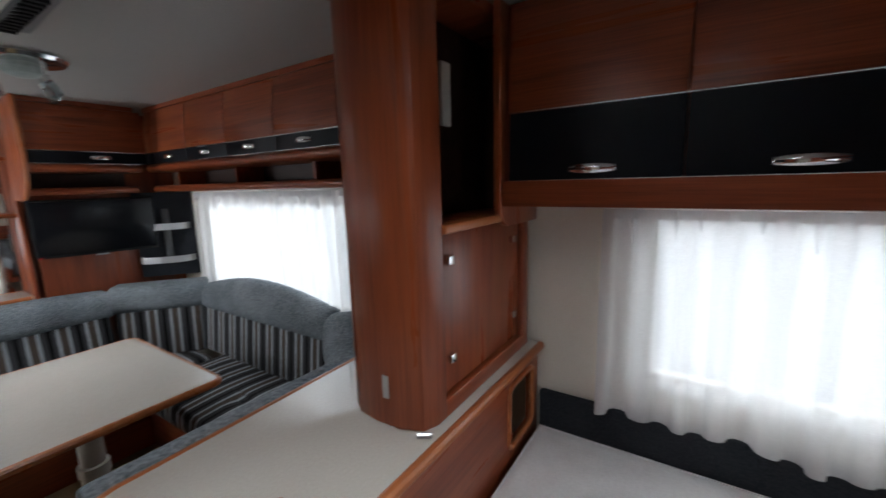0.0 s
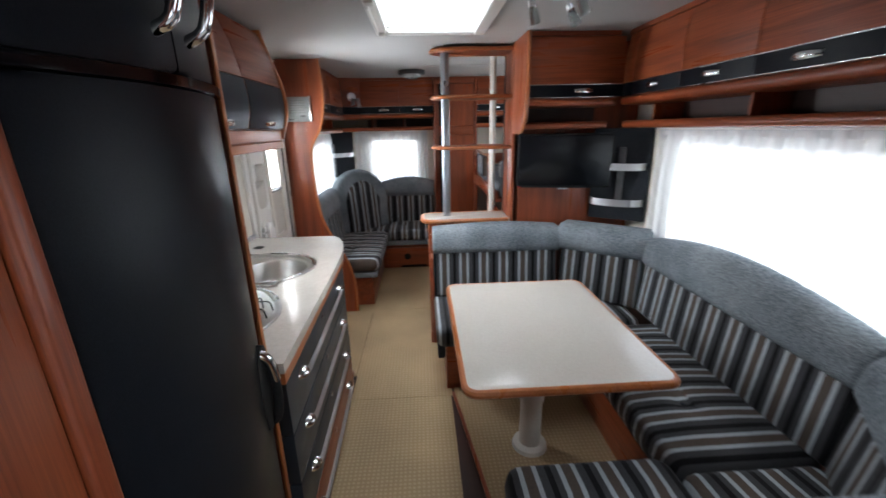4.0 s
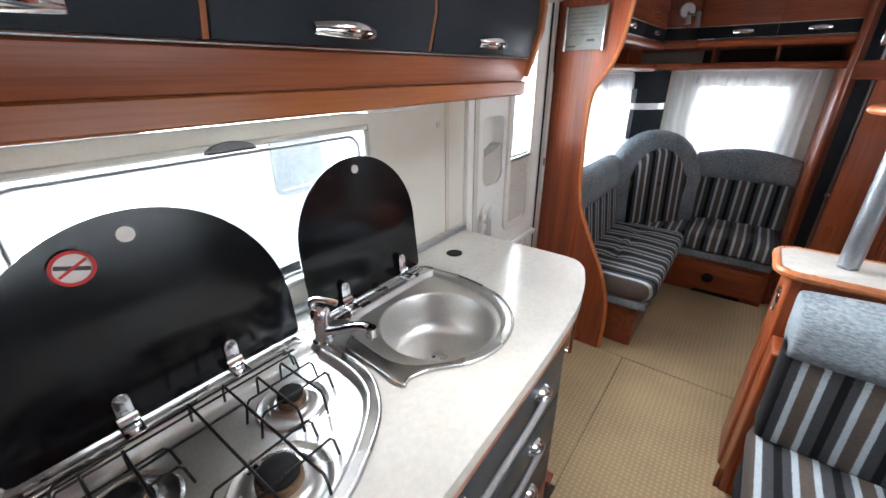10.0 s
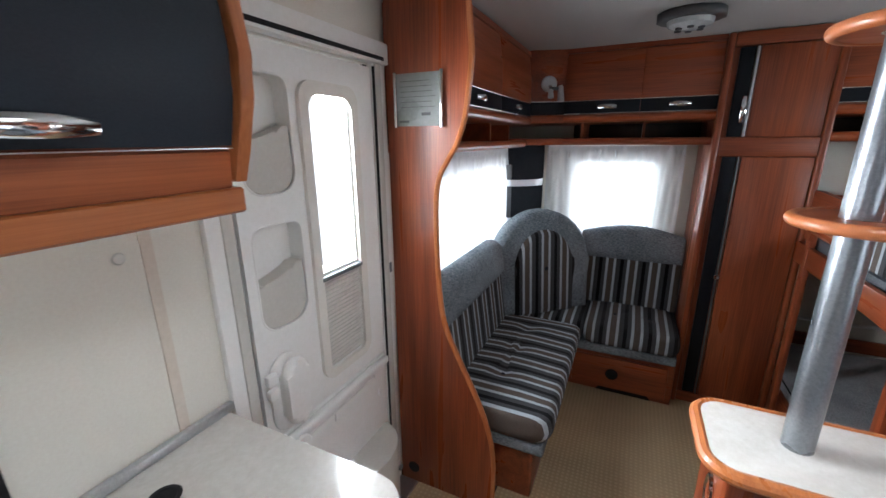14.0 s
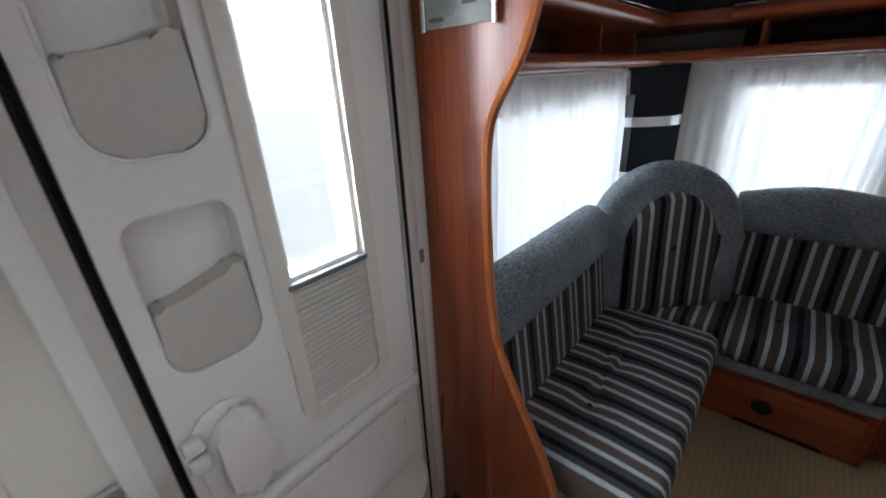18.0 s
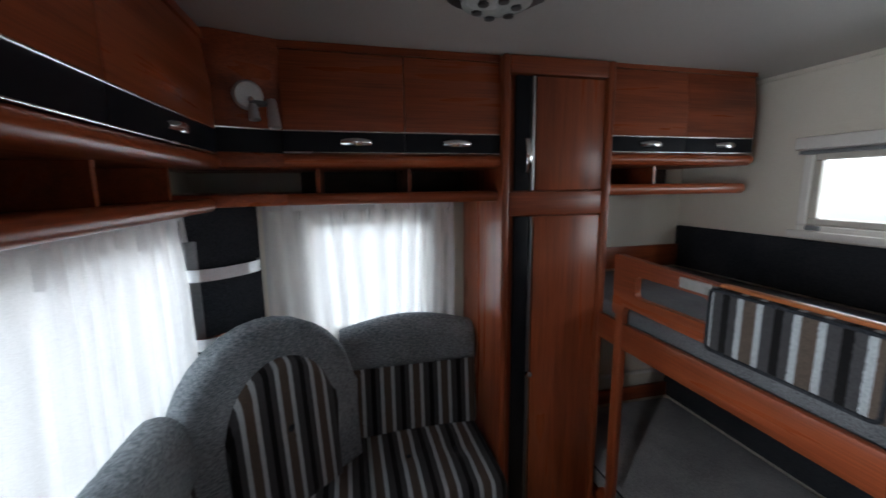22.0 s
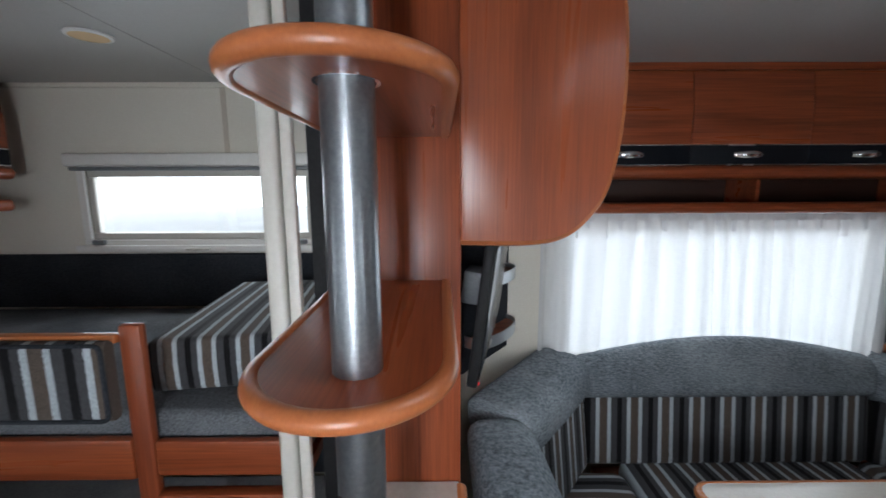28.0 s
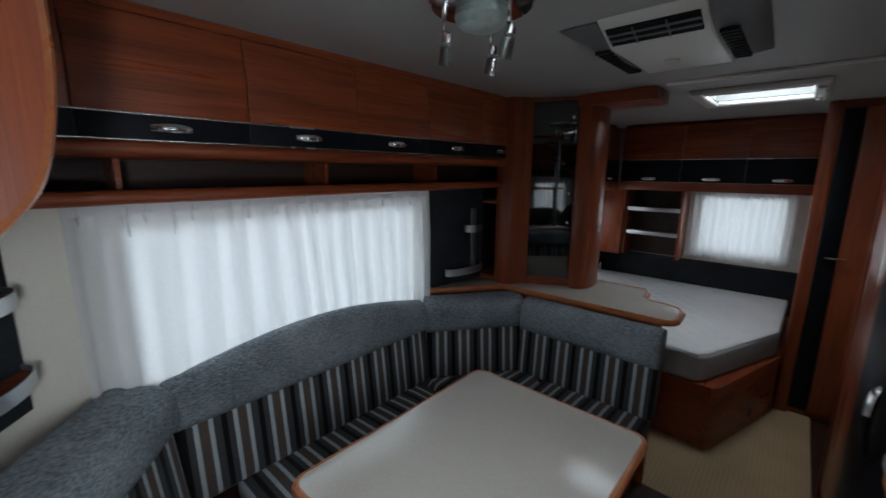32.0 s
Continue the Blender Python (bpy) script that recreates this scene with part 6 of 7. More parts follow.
for nm, bm_, mt, lb in (("housing", box(-0.026, 0.0, -0.30, 0.30, -0.175, 0.175, 0.006), RUBBER, ""), ("screen", box(0.0005, 0.003, -0.288, 0.288, -0.158, 0.165, 0.001), SCREEN, "dark glossy screen"),
                        ("badge", box(0.001, 0.006, -0.03, 0.03, -0.182, -0.174, 0.001), ALU, ""), ("indicator", box(0.001, 0.004, -0.285, -0.277, -0.171, -0.167), LED, "small red indicator"),
                        ("bracket", box(-0.10, -0.027, -0.05, 0.05, -0.05, 0.05, 0.006), GREY, "grey bracket")):
    bm_.transform(m)
    part(nm, bm_, mt, tv, lb)

origin(0.012)
# ---- bunks ----
bk = thing("bunk_bed", (0.9, 2.0, 0.0), "cherry framed bunk bed with a guard rail and ladder", "bunk bed")
part("post", box(0.578, 0.622, 1.622, 1.650, 0.0, 1.13, 0.007), WOOD_Z, bk)
part("post", box(1.382, 1.430, 1.626, 1.650, 0.0, 1.312, 0.008), WOOD_Z, bk)
guard = [(0.572, 1.08), (0.625, 1.08), (0.64, 1.118), (1.0, 1.110), (1.0, 1.288), (0.59, 1.305), (0.572, 1.30)]
slot = rounded(0.685, 0.975, 1.165, 1.243, 0.022, 5)
gb = holed(guard, [slot], 0.0, 0.025)
gb.transform(Matrix(((1, 0, 0, 0), (0, 0, 1, 1.615), (0, 1, 0, 0), (0, 0, 0, 1))))
part("guard_board", gb, WOOD_X, bk, "guard board with a long grip slot")
part("label_plate", box(0.875, 0.985, 1.6115, 1.6145, 1.252, 1.284), PAPER, bk, "white instruction label")
part("top_rail", box(1.0, 1.381, 1.618, 1.642, 1.272, 1.292, 0.005), EDGE_X, bk)
part("side_rail", box(0.468, 1.381, 1.626, 1.65, 0.945, 1.045, 0.007), WOOD_X, bk)
part("side_rail", box(1.431, 1.778, 1.626, 1.65, 0.955, 1.04, 0.007), WOOD_X, bk)
part("rung", box(1.431, 1.778, 1.612, 1.648, 0.885, 0.918, 0.008), WOOD_X, bk)
part("rung", box(1.431, 1.778, 1.612, 1.648, 0.60, 0.635, 0.008), WOOD_X, bk)
part("upper_slats", box(XA + 0.01, 1.775, 1.651, 2.50, 0.955, 0.985), WOOD_X, bk)
part("lower_base", box(XA + 0.01, 1.775, 1.70, 2.50, 0.0, 0.175), WOOD_X, bk)
part("lower_rail", box(0.47, 1.775, 1.672, 1.70, 0.12, 0.235, 0.006), WOOD_X, bk)
part("head_ledge", box(XA + 0.006, -0.02, 1.67, 2.49, 1.10, 1.22, 0.004), WOOD_Y, bk)
part("head_ledge", box(XA + 0.006, -0.02, 1.67, 2.49, 0.295, 0.375, 0.004), WOOD_Y, bk)
t = thing("bunk_mattress", (0.9, 2.0, 0.986), "upper bunk mattress in a grey woven cover", "mattress", "bunk mattresses")
part("cover", slab(rounded(-0.02, 1.77, 1.66, 2.48, 0.03, 4), 0.986, 1.092, 0.02, 0.008), TEXTILE, t, "", 1.2)
t = thing("bunk_mattress", (0.9, 2.0, 0.176), "lower bunk mattress in a pale grey woven cover, lightened for the light on it", "mattress", "bunk mattresses")
part("cover", slab(rounded(-0.02, 1.77, 1.705, 2.48, 0.03, 4), 0.176, 0.290, 0.02, 0.008), LOWER_TEXTILE, t, "", 1.2)
for z in (0.191, 0.275):
    part("piping", tube([(u, v, z) for u, v in rounded(-0.02, 1.77, 1.705, 2.48, 0.03, 4)], 0.004, 6, True), DARKFELT, t)
tagged(part("wall_pad", box(XA + 0.004, 1.77, 2.475, 2.503, 1.095, 1.325, 0.008, 3), DARKFELT), "charcoal felt pad along the wall above the upper bunk", "wall pad")
tagged(part("wall_pad", box(XA + 0.004, 1.77, 2.475, 2.503, 0.295, 0.66, 0.008, 3), DARKFELT), "charcoal felt pad along the wall above the lower bunk", "wall pad")
t = thing("guard_cushion", (1.18, 1.6, 1.13), "striped cushion strapped to the bunk guard rail", "cushion")
b = pad((0.995, 1.592, 1.108), (1, 0, 0), (0, 1, 0), 0.382, 0.030, 0.176, puff=0.010, r=0.012)
part("striped_cover", stripes(b, lambda c: c.x), STRIPE, t, "", 1.2)
part("piping", tube([(u, 1.590, v) for u, v in rounded(1.0, 1.373, 1.113, 1.280, 0.015, 4)], 0.005, 6, True), DARKFELT, t)
t = thing("block_cushion", (1.58, 2.05, 1.09), "thick striped block cushion lying on the upper bunk", "cushion")
b = slab([(1.368, 1.725), (1.735, 1.775), (1.655, 2.385), (1.295, 2.335)], 1.101, 1.238, 0.016, 0.004)
part("striped_cover", stripes(b, lambda c: 1.45 * (c.x + c.y * 0.13) + 0.04), STRIPE, t, "", 1.2)
t = thing("floor_heater_pipe", (0.2, 1.9, 0.1), "pale heating pipe along the bunk wall", "pipe")
part("pipe", tube([(XA + 0.03, 1.72, 0.468), (XA + 0.03, 2.44, 0.468)], 0.012, 8), WHITE, t)

origin(0.028)
# ---- glass cabinet, column and bed counter ----
gc = thing("glass_cabinet", (4.7, 2.1, 0.9), "cherry display cabinet with a smoked glass door and a rounded column", "cabinet")
col = [(4.618, 1.89), (4.612, 1.86), (4.626, 1.82), (4.668, 1.793), (4.735, 1.783), (4.81, 1.786), (4.868, 1.81), (4.885, 1.85), (4.885, 1.89)]
part("column", prism(col, 'z', 0.901, 2.018, 0.004), WOOD_Z, gc, "rounded cherry column")
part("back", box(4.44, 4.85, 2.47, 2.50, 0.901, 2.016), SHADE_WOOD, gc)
part("base", prism([(4.45, 2.27), (4.648, 1.89), (4.86, 1.89), (4.86, 2.469), (4.44, 2.469)], 'z', 0.901, 0.93), WOOD_X, gc)
part("shelf", prism([(4.46, 2.27), (4.655, 1.895), (4.848, 1.895), (4.848, 2.468), (4.45, 2.468)], 'z', 1.395, 1.41), WOOD_X, gc)
part("roof", prism([(4.45, 2.27), (4.648, 1.89), (4.86, 1.89), (4.86, 2.469), (4.44, 2.469)], 'z', 1.985, 2.016), WOOD_X, gc)
part("side_frame", prism([(4.405, 2.26), (4.425, 2.19), (4.525, 2.125), (4.535, 2.14), (4.46, 2.29), (4.42, 2.30)], 'z', 0.901, 2.016, 0.004), WOOD_Z, gc)
part("glass_door", prism([(4.523, 2.125), (4.612, 1.895), (4.618, 1.898), (4.529, 2.128)], 'z', 0.94, 1.99), SMOKED, gc, "smoked glass door")
part("door_rail", prism([(4.518, 2.12), (4.612, 1.885), (4.624, 1.89), (4.530, 2.125)], 'z', 0.931, 0.955), WOOD_X, gc)
for z in (1.30, 1.47, 1.90):
    part("hinge", lathe([(0, 0), (0.012, 0), (0.012, 0.012), (0, 0.012)], (4.600, 1.905, z), 'y', 12), CHROME, gc, "round chrome hinge")
part("lower_door", box(4.852, 4.868, 1.90, 2.40, 0.955, 1.385, 0.003), WOOD_Z, gc, "cherry door with small square knobs")
part("side_board", box(4.852, 4.885, 2.402, 2.46, 0.935, 2.016, 0.006), WOOD_Z, gc)
part("bottom_rail", box(4.852, 4.885, 1.892, 2.46, 0.901, 0.950, 0.004), WOOD_Y, gc)
part("mid_rail", box(4.852, 4.895, 1.892, 2.46, 1.388, 1.412, 0.006), EDGE_Y, gc)
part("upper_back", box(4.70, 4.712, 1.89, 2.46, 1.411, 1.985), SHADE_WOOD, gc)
for y in (1.93, 2.335):
    for z in (1.052, 1.318):
        part("knob", box(4.869, 4.886, y - 0.012, y + 0.012, z - 0.012, z + 0.012, 0.003), CHROME, gc, "square chrome knob")
part("control_plate", box(4.780, 4.792, 2.05, 2.095, 1.67, 1.84, 0.003), GREIGE, gc, "pale control plate")
part("switch", box(4.775, 4.795, 1.766, 1.768, 0.99, 1.05, 0.001), ALU, gc, "grey light switch")
part("beam", prism([(4.61, 1.54), (4.63, 1.50), (4.84, 1.50), (4.87, 1.54), (4.88, 1.90), (4.61, 1.90)], 'z', 1.955, 2.017, 0.008), WOOD_Y, gc, "cherry ceiling beam")
ctr = thing("bed_counter", (4.65, 1.9, 0.0), "beige laminate counter with a wooden edge between dinette and bed", "counter")
ctop = [(4.005, 2.495), (4.40, 2.215), (4.415, 1.40), *[(4.475 + 0.06 * math.cos(radians(a)), 1.325 + 0.06 * math.sin(radians(a))) for a in (180, 210, 240, 270)], (4.60, 1.27), (4.665, 1.30), (4.69, 1.37), (4.70, 1.44), (4.745, 1.485), (4.85, 1.50), (4.915, 1.53), (4.925, 2.495)]
part("top", prism(ctop, 'z', 0.872, 0.90, 0.003), TABLETOP, ctr, "beige laminate top")
part("edge_band", tube([(u, v, 0.887) for u, v in ctop[:-1]] + [(4.925, 2.49, 0.887)], 0.016, 10), EDGE_Y, ctr, "rounded wooden edge")
part("wall_panel", prism([(4.395, 1.32), (4.43, 1.32), (4.43, 2.49), (4.02, 2.49), (4.395, 2.23)], 'z', 0.0, 0.871), WOOD_Y, ctr)
for c in ((4.885, 4.912, 1.53, 2.22, 0.0, 0.871), (4.885, 4.912, 2.22, 2.44, 0.0, 0.60), (4.885, 4.912, 2.44, 2.495, 0.0, 0.871), (4.885, 4.912, 2.22, 2.44, 0.83, 0.871)):
    part("bed_panel", box(*c), WOOD_Y, ctr)
part("opening_frame", tube([(4.912, u, v) for u, v in rounded(2.222, 2.438, 0.602, 0.828, 0.03, 4)], 0.010, 8, True), EDGE_Y, ctr, "rounded wooden frame of the opening")
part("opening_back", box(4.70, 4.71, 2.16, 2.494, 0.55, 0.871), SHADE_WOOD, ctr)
part("catch", tube([(4.87, 1.778, 0.912), (4.90, 1.797, 0.912)], 0.007, 10), ALU, ctr, "small chrome catch")

# ---- bed ----
origin()
bd = thing("bed", (5.8, 1.6, 0.0), "fixed double bed with a cherry base and cut corner", "bed")
part("base", prism([(4.945, 2.495), (4.945, 1.20), (4.93, 1.13), (4.99, 1.09), (5.70, 0.86), (6.62, 0.855), (6.62, 2.495)], 'z', 0.0, 0.40, 0.01, 2), WOOD_X, bd)
part("plug", lathe([(0, 0), (0.03, 0), (0.028, 0.006), (0, 0.008)], (5.30, 0.955, 0.15), 'y', 16), RUBBER, bd)
mo = [(4.955, 2.47), (4.955, 1.28), (4.945, 1.21), (5.0, 1.165), (5.70, 0.885), (6.60, 0.862), (6.60, 2.47)]
mt = thing("mattress", (5.8, 1.6, 0.401), "white quilted mattress with a grey side", "mattress")
part("side_border", prism(mo, 'z', 0.401, 0.57, 0.025, 3), speckled("mattress_side", (0.36, 0.37, 0.38), (0.46, 0.47, 0.48), 150, 0.9, 0.3), mt, "grey knitted side border", 1.2)


def quilted(outline, z):
    """A quilted panel: a fine grid cut to the outline, with soft diamonds."""
    b = bmesh.new()
    xs = [u for u, _ in outline]
    ys = [v for _, v in outline]
    nx, ny = 84, 88
    def inside(px_, py_):
        c = False
        for (p, q), (p2, q2) in zip(outline, outline[1:] + outline[:1]):
            if (q > py_) != (q2 > py_) and px_ < (p2 - p) * (py_ - q) / (q2 - q) + p:
                c = not c
        return c
    def nearest(u, v):
        best = (9.0, u, v)
        for (p, q), (p2, q2) in zip(outline, outline[1:] + outline[:1]):
            ex, ey = p2 - p, q2 - q
            f = max(0, min(1, ((u - p) * ex + (v - q) * ey) / (ex * ex + ey * ey)))
            x, y = p + ex * f, q + ey * f
            best = min(best, ((x - u) ** 2 + (y - v) ** 2, x, y))
        return best[1:]
    spot_of = lambda i, j: (min(xs) + (max(xs) - min(xs)) * i / nx, min(ys) + (max(ys) - min(ys)) * j / ny)
    within = {(i, j): inside(*spot_of(i, j)) for i in range(nx + 1) for j in range(ny + 1)}
    vs = {}
    def vert(i, j):
        if (i, j) not in vs:
            u, v = spot_of(i, j)
            wv = 0.3 * math.sin(u * 9) * math.sin(v * 7)
            h_ = abs(math.sin((u + v) * 24 + wv)) * abs(math.sin((u - v) * 24 - wv))
            vs[i, j] = b.verts.new((u, v, z + 0.007 * math.sqrt(h_)) if within[i, j] else (*nearest(u, v), z - 0.002))
        return vs[i, j]
    for i in range(nx):
        for j in range(ny):
            k = ((i, j), (i + 1, j), (i + 1, j + 1), (i, j + 1))
            if any(within[c] for c in k):
                b.faces.new([vert(*c) for c in k])
    bmesh.ops.dissolve_degenerate(b, dist=1e-5, edges=b.edges[:])
    return b


part("quilted_top", quilted([(u + (0.014 if u < 5.2 else -0.012), v + (0.014 if v < 1.5 else -0.012)) for u, v in mo], 0.572), QUILT, mt, "white quilted top", 3)
part("piping", tube([(u, v, 0.569) for u, v in [(a + (0.012 if a < 5.2 else -0.01), c + (0.012 if c < 1.5 else -0.01)) for a, c in mo]], 0.006, 6, True), QUILT, mt)
tagged(part("wall_pad", box(4.956, 6.61, 2.470, 2.503, 0.43, 0.712, 0.010, 3), DARKFELT), "charcoal felt pad along the bed side wall", "wall pad")
t = tagged(part("headboard_pad", box(6.605, 6.655, 0.76, 2.46, 0.43, 0.80, 0.012, 3), DARKFELT), "charcoal felt headboard pad below the end window", "wall pad")
part("button", lathe([(0.03, 0), (0.026, 0.006), (0.016, 0.004), (0, 0.004)], (6.600, 1.62, 0.74), 'x', 16), RUBBER, t)
t = thing("bed_niche", (6.5, 1.9, 0.8), "cherry corner niche with two metal-edged shelves at the bed head", "shelf")
part("side", box(6.42, 6.655, 1.66, 1.685, 0.81, 1.436, 0.004), WOOD_Z, t)
part("side", box(6.42, 6.655, 2.13, 2.155, 0.81, 1.436, 0.004), WOOD_Z, t)
part("side", box(6.38, 6.42, 2.156, 2.47, 0.81, 1.436, 0.004), WOOD_Z, t)
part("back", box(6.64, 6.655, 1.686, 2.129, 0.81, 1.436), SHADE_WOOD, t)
for z in (1.02, 1.245):
    s1 = part("shelf", box(6.44, 6.639, 1.686, 2.129, z, z + 0.015), WOOD_Y, t)
    part("metal_rim", box(6.432, 6.439, 1.686, 2.129, z - 0.008, z + 0.028, 0.002), ALU, s1, "satin metal rim")
wr = thing("wash_cabinet", (6.2, 0.35, 0.0), "tall cherry cabinet at the aisle end with black grip strip", "cabinet")
part("body", box(5.785, 6.655, 0.004, 0.778, 0.0, 2.016), WOOD_Z, wr)
part("post", box(5.75, 5.80, 0.780, 0.850, 0.0, 2.017, 0.012, 3), WOOD_Z, wr)
part("grip_strip", box(5.765, 5.784, 0.688, 0.776, 0.05, 1.97, 0.003), BLACK, wr, "black grip strip")
part("door", box(5.762, 5.784, 0.06, 0.683, 0.05, 1.97, 0.004), WOOD_Z, wr)
part("handle", tube([(5.764, 0.743, 1.085), (5.735, 0.738, 1.085), (5.730, 0.69, 1.085), (5.732, 0.65, 1.085)], 0.008, 8), CHROME, wr, "chrome lever handle")


origin()
# ---- roof fittings ----
def skylight(name, x0, x1, y0, y1, label, depth=0.03):
    t = thing(name, (x0, y0, ZC), label, "skylight", kind="structure")
    for c in ((x0 - 0.06, x1 + 0.06, y0 - 0.06, y0), (x0 - 0.06, x1 + 0.06, y1, y1 + 0.06), (x0 - 0.06, x0, y0, y1), (x1, x1 + 0.06, y0, y1)):
        part("frame", box(*c, ZC - depth, ZC - 0.0005, 0.010, 3), WHITE, t)
    for c in ((x0, x1, y0 - 0.02, y0), (x0, x1, y1, y1 + 0.02), (x0 - 0.02, x0, y0, y1), (x1, x1 + 0.02, y0, y1)):
        part("shaft", box(*c, 2.061, 2.16), WHITE, t)
    p = part("pane", box(x0 + 0.001, x1 - 0.001, y0 + 0.001, y1 - 0.001, 2.10, 2.106), GLASS, t, "clear acrylic dome")
    p.visible_shadow = False
    part("handle", box(x0 + 0.06, x1 - 0.06, y0 - 0.05, y0 - 0.035, ZC - depth - 0.02, ZC - depth, 0.004), WHITE, t)
    for q in (x0 - 0.02, x1 - 0.04):
        part("latch", box(q, q + 0.05, y0 - 0.045, y0 - 0.01, ZC - depth - 0.014, ZC - depth - 0.0005, 0.004), GREIGE, t)
    return t


skylight("skylight_1", *SKY1, "large framed skylight over the aisle")
skylight("skylight_2", *SKY2, "framed skylight over the bed")
SHADE = glass("clear_shade", (0.86, 0.90, 0.90), 0.12, 0.72)
LX, LY = 3.27, 1.56
t = thing("ceiling_lamp", (LX, LY, ZC), "round chrome ceiling lamp with a glass dome and hanging glass spots", "lamp")
part("plate", lathe([(0, 0), (0.13, 0), (0.135, -0.008), (0.125, -0.02), (0.08, -0.028), (0, -0.03)], (LX, LY, ZC - 0.001), 'z', 32), CHROME, t)
part("glass_dome", lathe([(0.065, -0.028), (0.068, -0.045), (0.055, -0.065), (0.03, -0.075), (0, -0.078)], (LX, LY, ZC), 'z', 28), speckled("frosted_green_glass", (0.34, 0.42, 0.40), (0.50, 0.58, 0.56), 60, 0.3), t, "frosted greenish glass dome")
for a in (20, 140, 260):
    x, y = LX + 0.095 * math.cos(radians(a)), LY + 0.095 * math.sin(radians(a))
    ar = part("arm", tube([(x, y, ZC - 0.02), (x, y, ZC - 0.075), (x + 0.012, y, ZC - 0.09)], 0.006, 8), CHROME, t)
    b = lathe([(0, 0), (0.012, 0), (0.014, -0.02), (0.010, -0.026)], (0, 0, 0), 'z', 14)
    b.transform(Matrix.Translation((x + 0.012, y, ZC - 0.08)) @ Euler((0.35 * math.sin(a), 0.35 * math.cos(a * 2.0), 0)).to_matrix().to_4x4())
    part("socket", b, CHROME, ar)
    b = lathe([(0.012, -0.024), (0.018, -0.03), (0.019, -0.075), (0.016, -0.075), (0.014, -0.035), (0, -0.03)], (0, 0, 0), 'z', 16)
    b.transform(Matrix.Translation((x + 0.012, y, ZC - 0.08)) @ Euler((0.35 * math.sin(a), 0.35 * math.cos(a * 2.0), 0)).to_matrix().to_4x4())
    part("glass_shade", b, SHADE, ar, "small glass shade")
HOUSING = speckled("dark_grey_plastic", (0.045, 0.048, 0.052), (0.065, 0.068, 0.072), 120, 0.5, 0.03)
t = thing("sofa_ceiling_lamp", (0.93, 1.0, ZC), "flat grey ceiling lamp with a glass lens over the sofa", "lamp")
part("body", prism(rounded(0.83, 1.03, 0.88, 1.12, 0.09, 6), 'z', 1.985, 2.019, 0.012, 3), HOUSING, t, "dark grey housing")
part("lens", lathe([(0.085, 0.0), (0.08, -0.018), (0.05, -0.03), (0, -0.034)], (0.93, 1.0, 1.986), 'z', 24), speckled("ribbed_lens", (0.40, 0.45, 0.45), (0.55, 0.60, 0.60), 50, 0.25), t, "greenish glass lens")
for a in range(0, 360, 60):
    part("stud", lathe([(0.012, 0), (0.012, -0.006), (0, -0.008)], (0.93 + 0.045 * math.cos(radians(a)), 1.0 + 0.045 * math.sin(radians(a)), 1.957), 'z', 10), HOUSING, t)
t = thing("downlight", (1.115, 1.995, ZC), "small round amber downlight over the bunks", "lamp")
part("ring", lathe([(0.045, 0), (0.055, -0.001), (0.055, -0.006), (0.046, -0.008)], (1.115, 1.995, ZC - 0.0005), 'z', 24), WHITE, t)
part("diffuser", lathe([(0, -0.009), (0.047, -0.007), (0.047, -0.002)], (1.115, 1.995, ZC - 0.0005), 'z', 24), WARM, t)
ac = thing("air_conditioner", (3.9, 1.25, ZC), "white roof air conditioner with dark grey grilles", "air conditioner")
AX0, AX1, AY0, AY1 = 3.595, 4.245, 1.135, 1.400
part("body", prism([(AX0, 2.019), (AX1, 2.019), (AX1 - 0.03, 1.990), (AX1 - 0.12, 1.968), (AX0 + 0.125, 1.966), (AX0 + 0.015, 2.008)], 'y', AY0, AY1, 0.005, 2), WHITE, ac, "white curved centre panel")
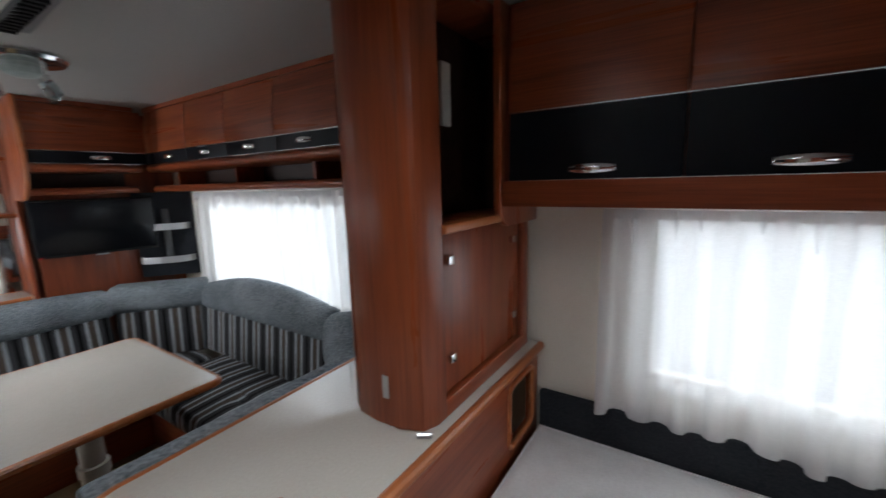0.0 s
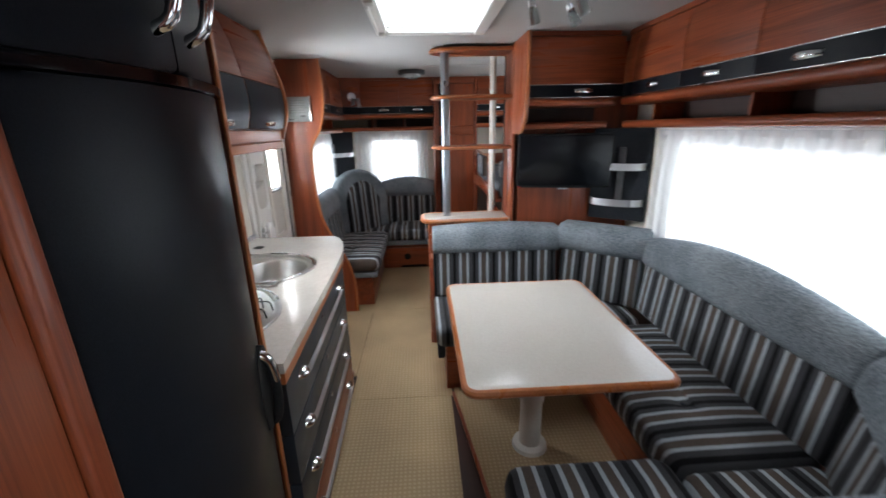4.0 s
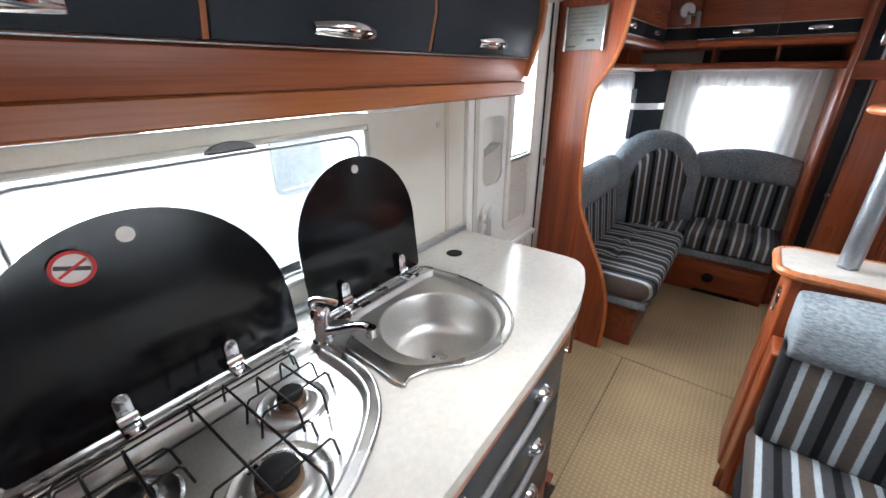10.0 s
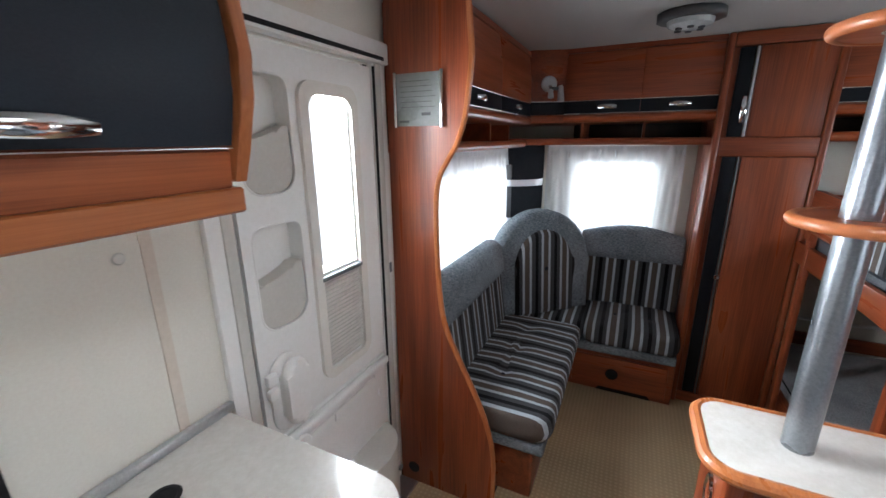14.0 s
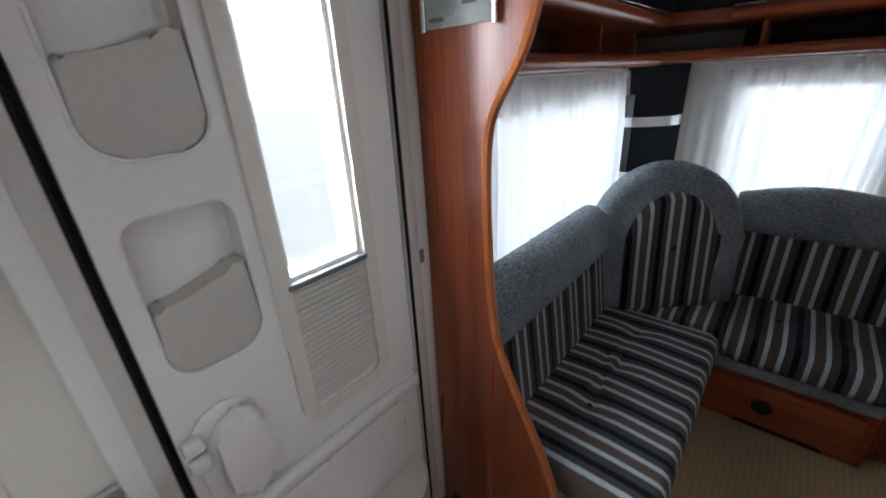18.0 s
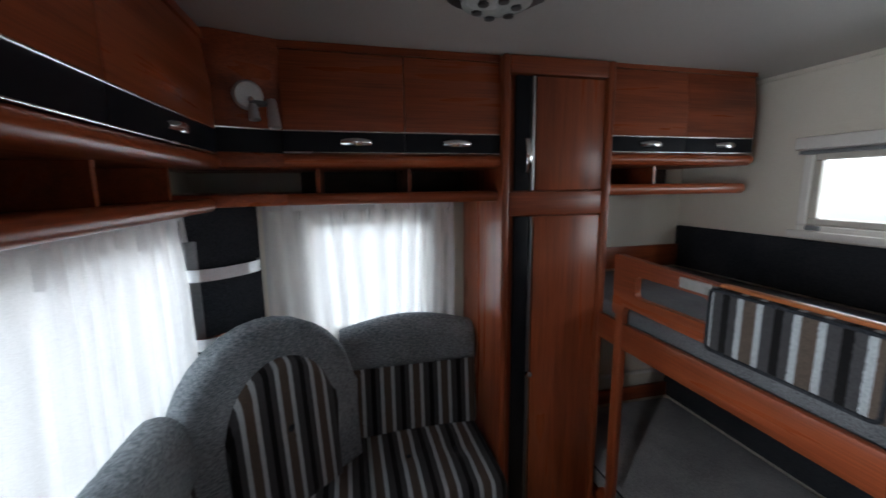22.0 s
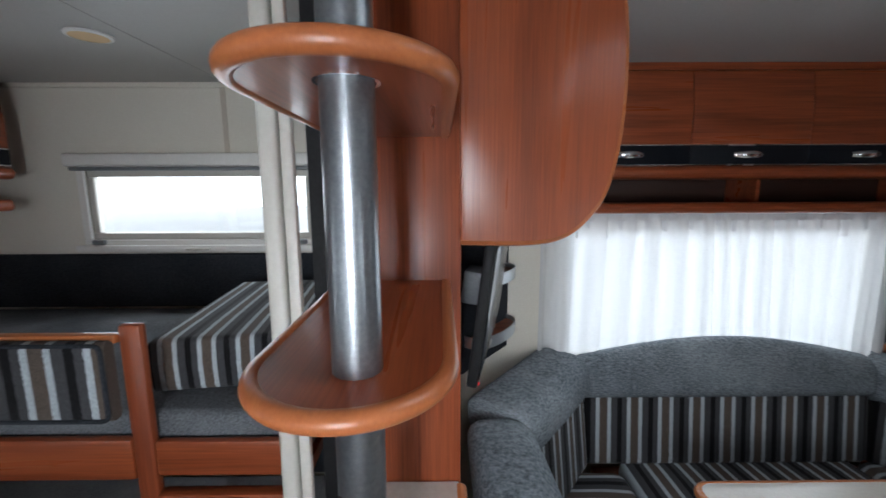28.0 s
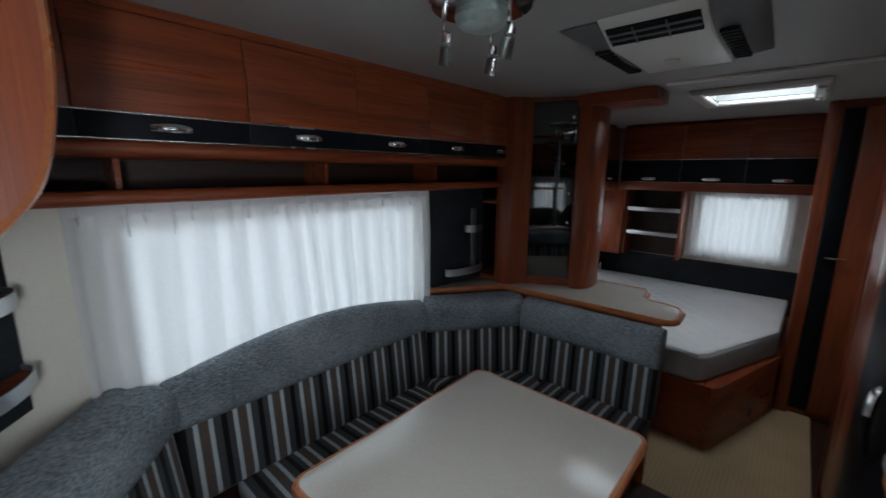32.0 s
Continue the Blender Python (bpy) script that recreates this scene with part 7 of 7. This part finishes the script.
for sg, y0 in ((1, AY1 + 0.002), (-1, AY0 - 0.002)):
    b = bmesh.new()
    rows = []
    for i in range(13):
        f = i / 12
        x = AX0 + 0.01 + (AX1 - AX0 - 0.02) * f
        w = 0.118 - 0.02 * f
        lift = 0.046 * math.sin(math.pi * f) ** 0.6 if 0 < f < 1 else 0.0
        rows.append([b.verts.new((x, y0, 2.018)), b.verts.new((x, y0, 2.012 - lift)), b.verts.new((x, y0 + sg * w * 0.55, 2.013 - lift * 0.8)), b.verts.new((x, y0 + sg * w, 2.016))])
    for p, q in zip(rows, rows[1:]):
        for k_ in range(4):
            b.faces.new((p[k_], p[(k_ + 1) % 4], q[(k_ + 1) % 4], q[k_]))
    b.faces.new(rows[0])
    b.faces.new(rows[-1])
    wing = part("side_wing", b, GREY, ac, "dark grey slotted side wing", 0.9)
    for i in range(11):
        x = AX0 + 0.15 + i * 0.032
        part("louvre", box(x, x + 0.014, min(y0 + sg * 0.010, y0 + sg * 0.055), max(y0 + sg * 0.010, y0 + sg * 0.055), 1.9660, 1.9765), RUBBER, wing)
slope = Vector((0.110, 0, -0.042)).normalized()
away = Vector((-0.042, 0, -0.110)).normalized()
base = Vector((AX0 + 0.015, 0, 2.008))
strip = lambda a, c, lo, hi: [((base + slope * u + away * v).x, (base + slope * u + away * v).z) for u, v in ((a, lo), (c, lo), (c, hi), (a, hi))]
g = part("grille", prism(strip(0.022, 0.098, 0.001, 0.004), 'y', AY0 + 0.014, AY1 - 0.014), RUBBER, ac, "dark slotted grille")
for u in (0.045, 0.070):
    part("slat", prism(strip(u, u + 0.006, 0.0042, 0.008), 'y', AY0 + 0.016, AY1 - 0.016), GREY, g)
for q in (AY0 + 0.09, AY0 + 0.175):
    part("rib", prism(strip(0.024, 0.096, 0.0082, 0.0098), 'y', q, q + 0.004), GREY, g)
part("sensor", lathe([(0.024, 0), (0.020, -0.008), (0.008, -0.012), (0, -0.012)], (3.965, 1.283, 1.9655), 'z', 16), GREIGE, ac)
b = tube([(4.62, y, 2.012 - 0.0) for y in (0.72, 1.0, 1.3, 1.455)], 0.008, 8)
tagged(part("ceiling_joint", b, WHITE), "white ceiling joint strip before the bedroom", "trim", kind="structure")
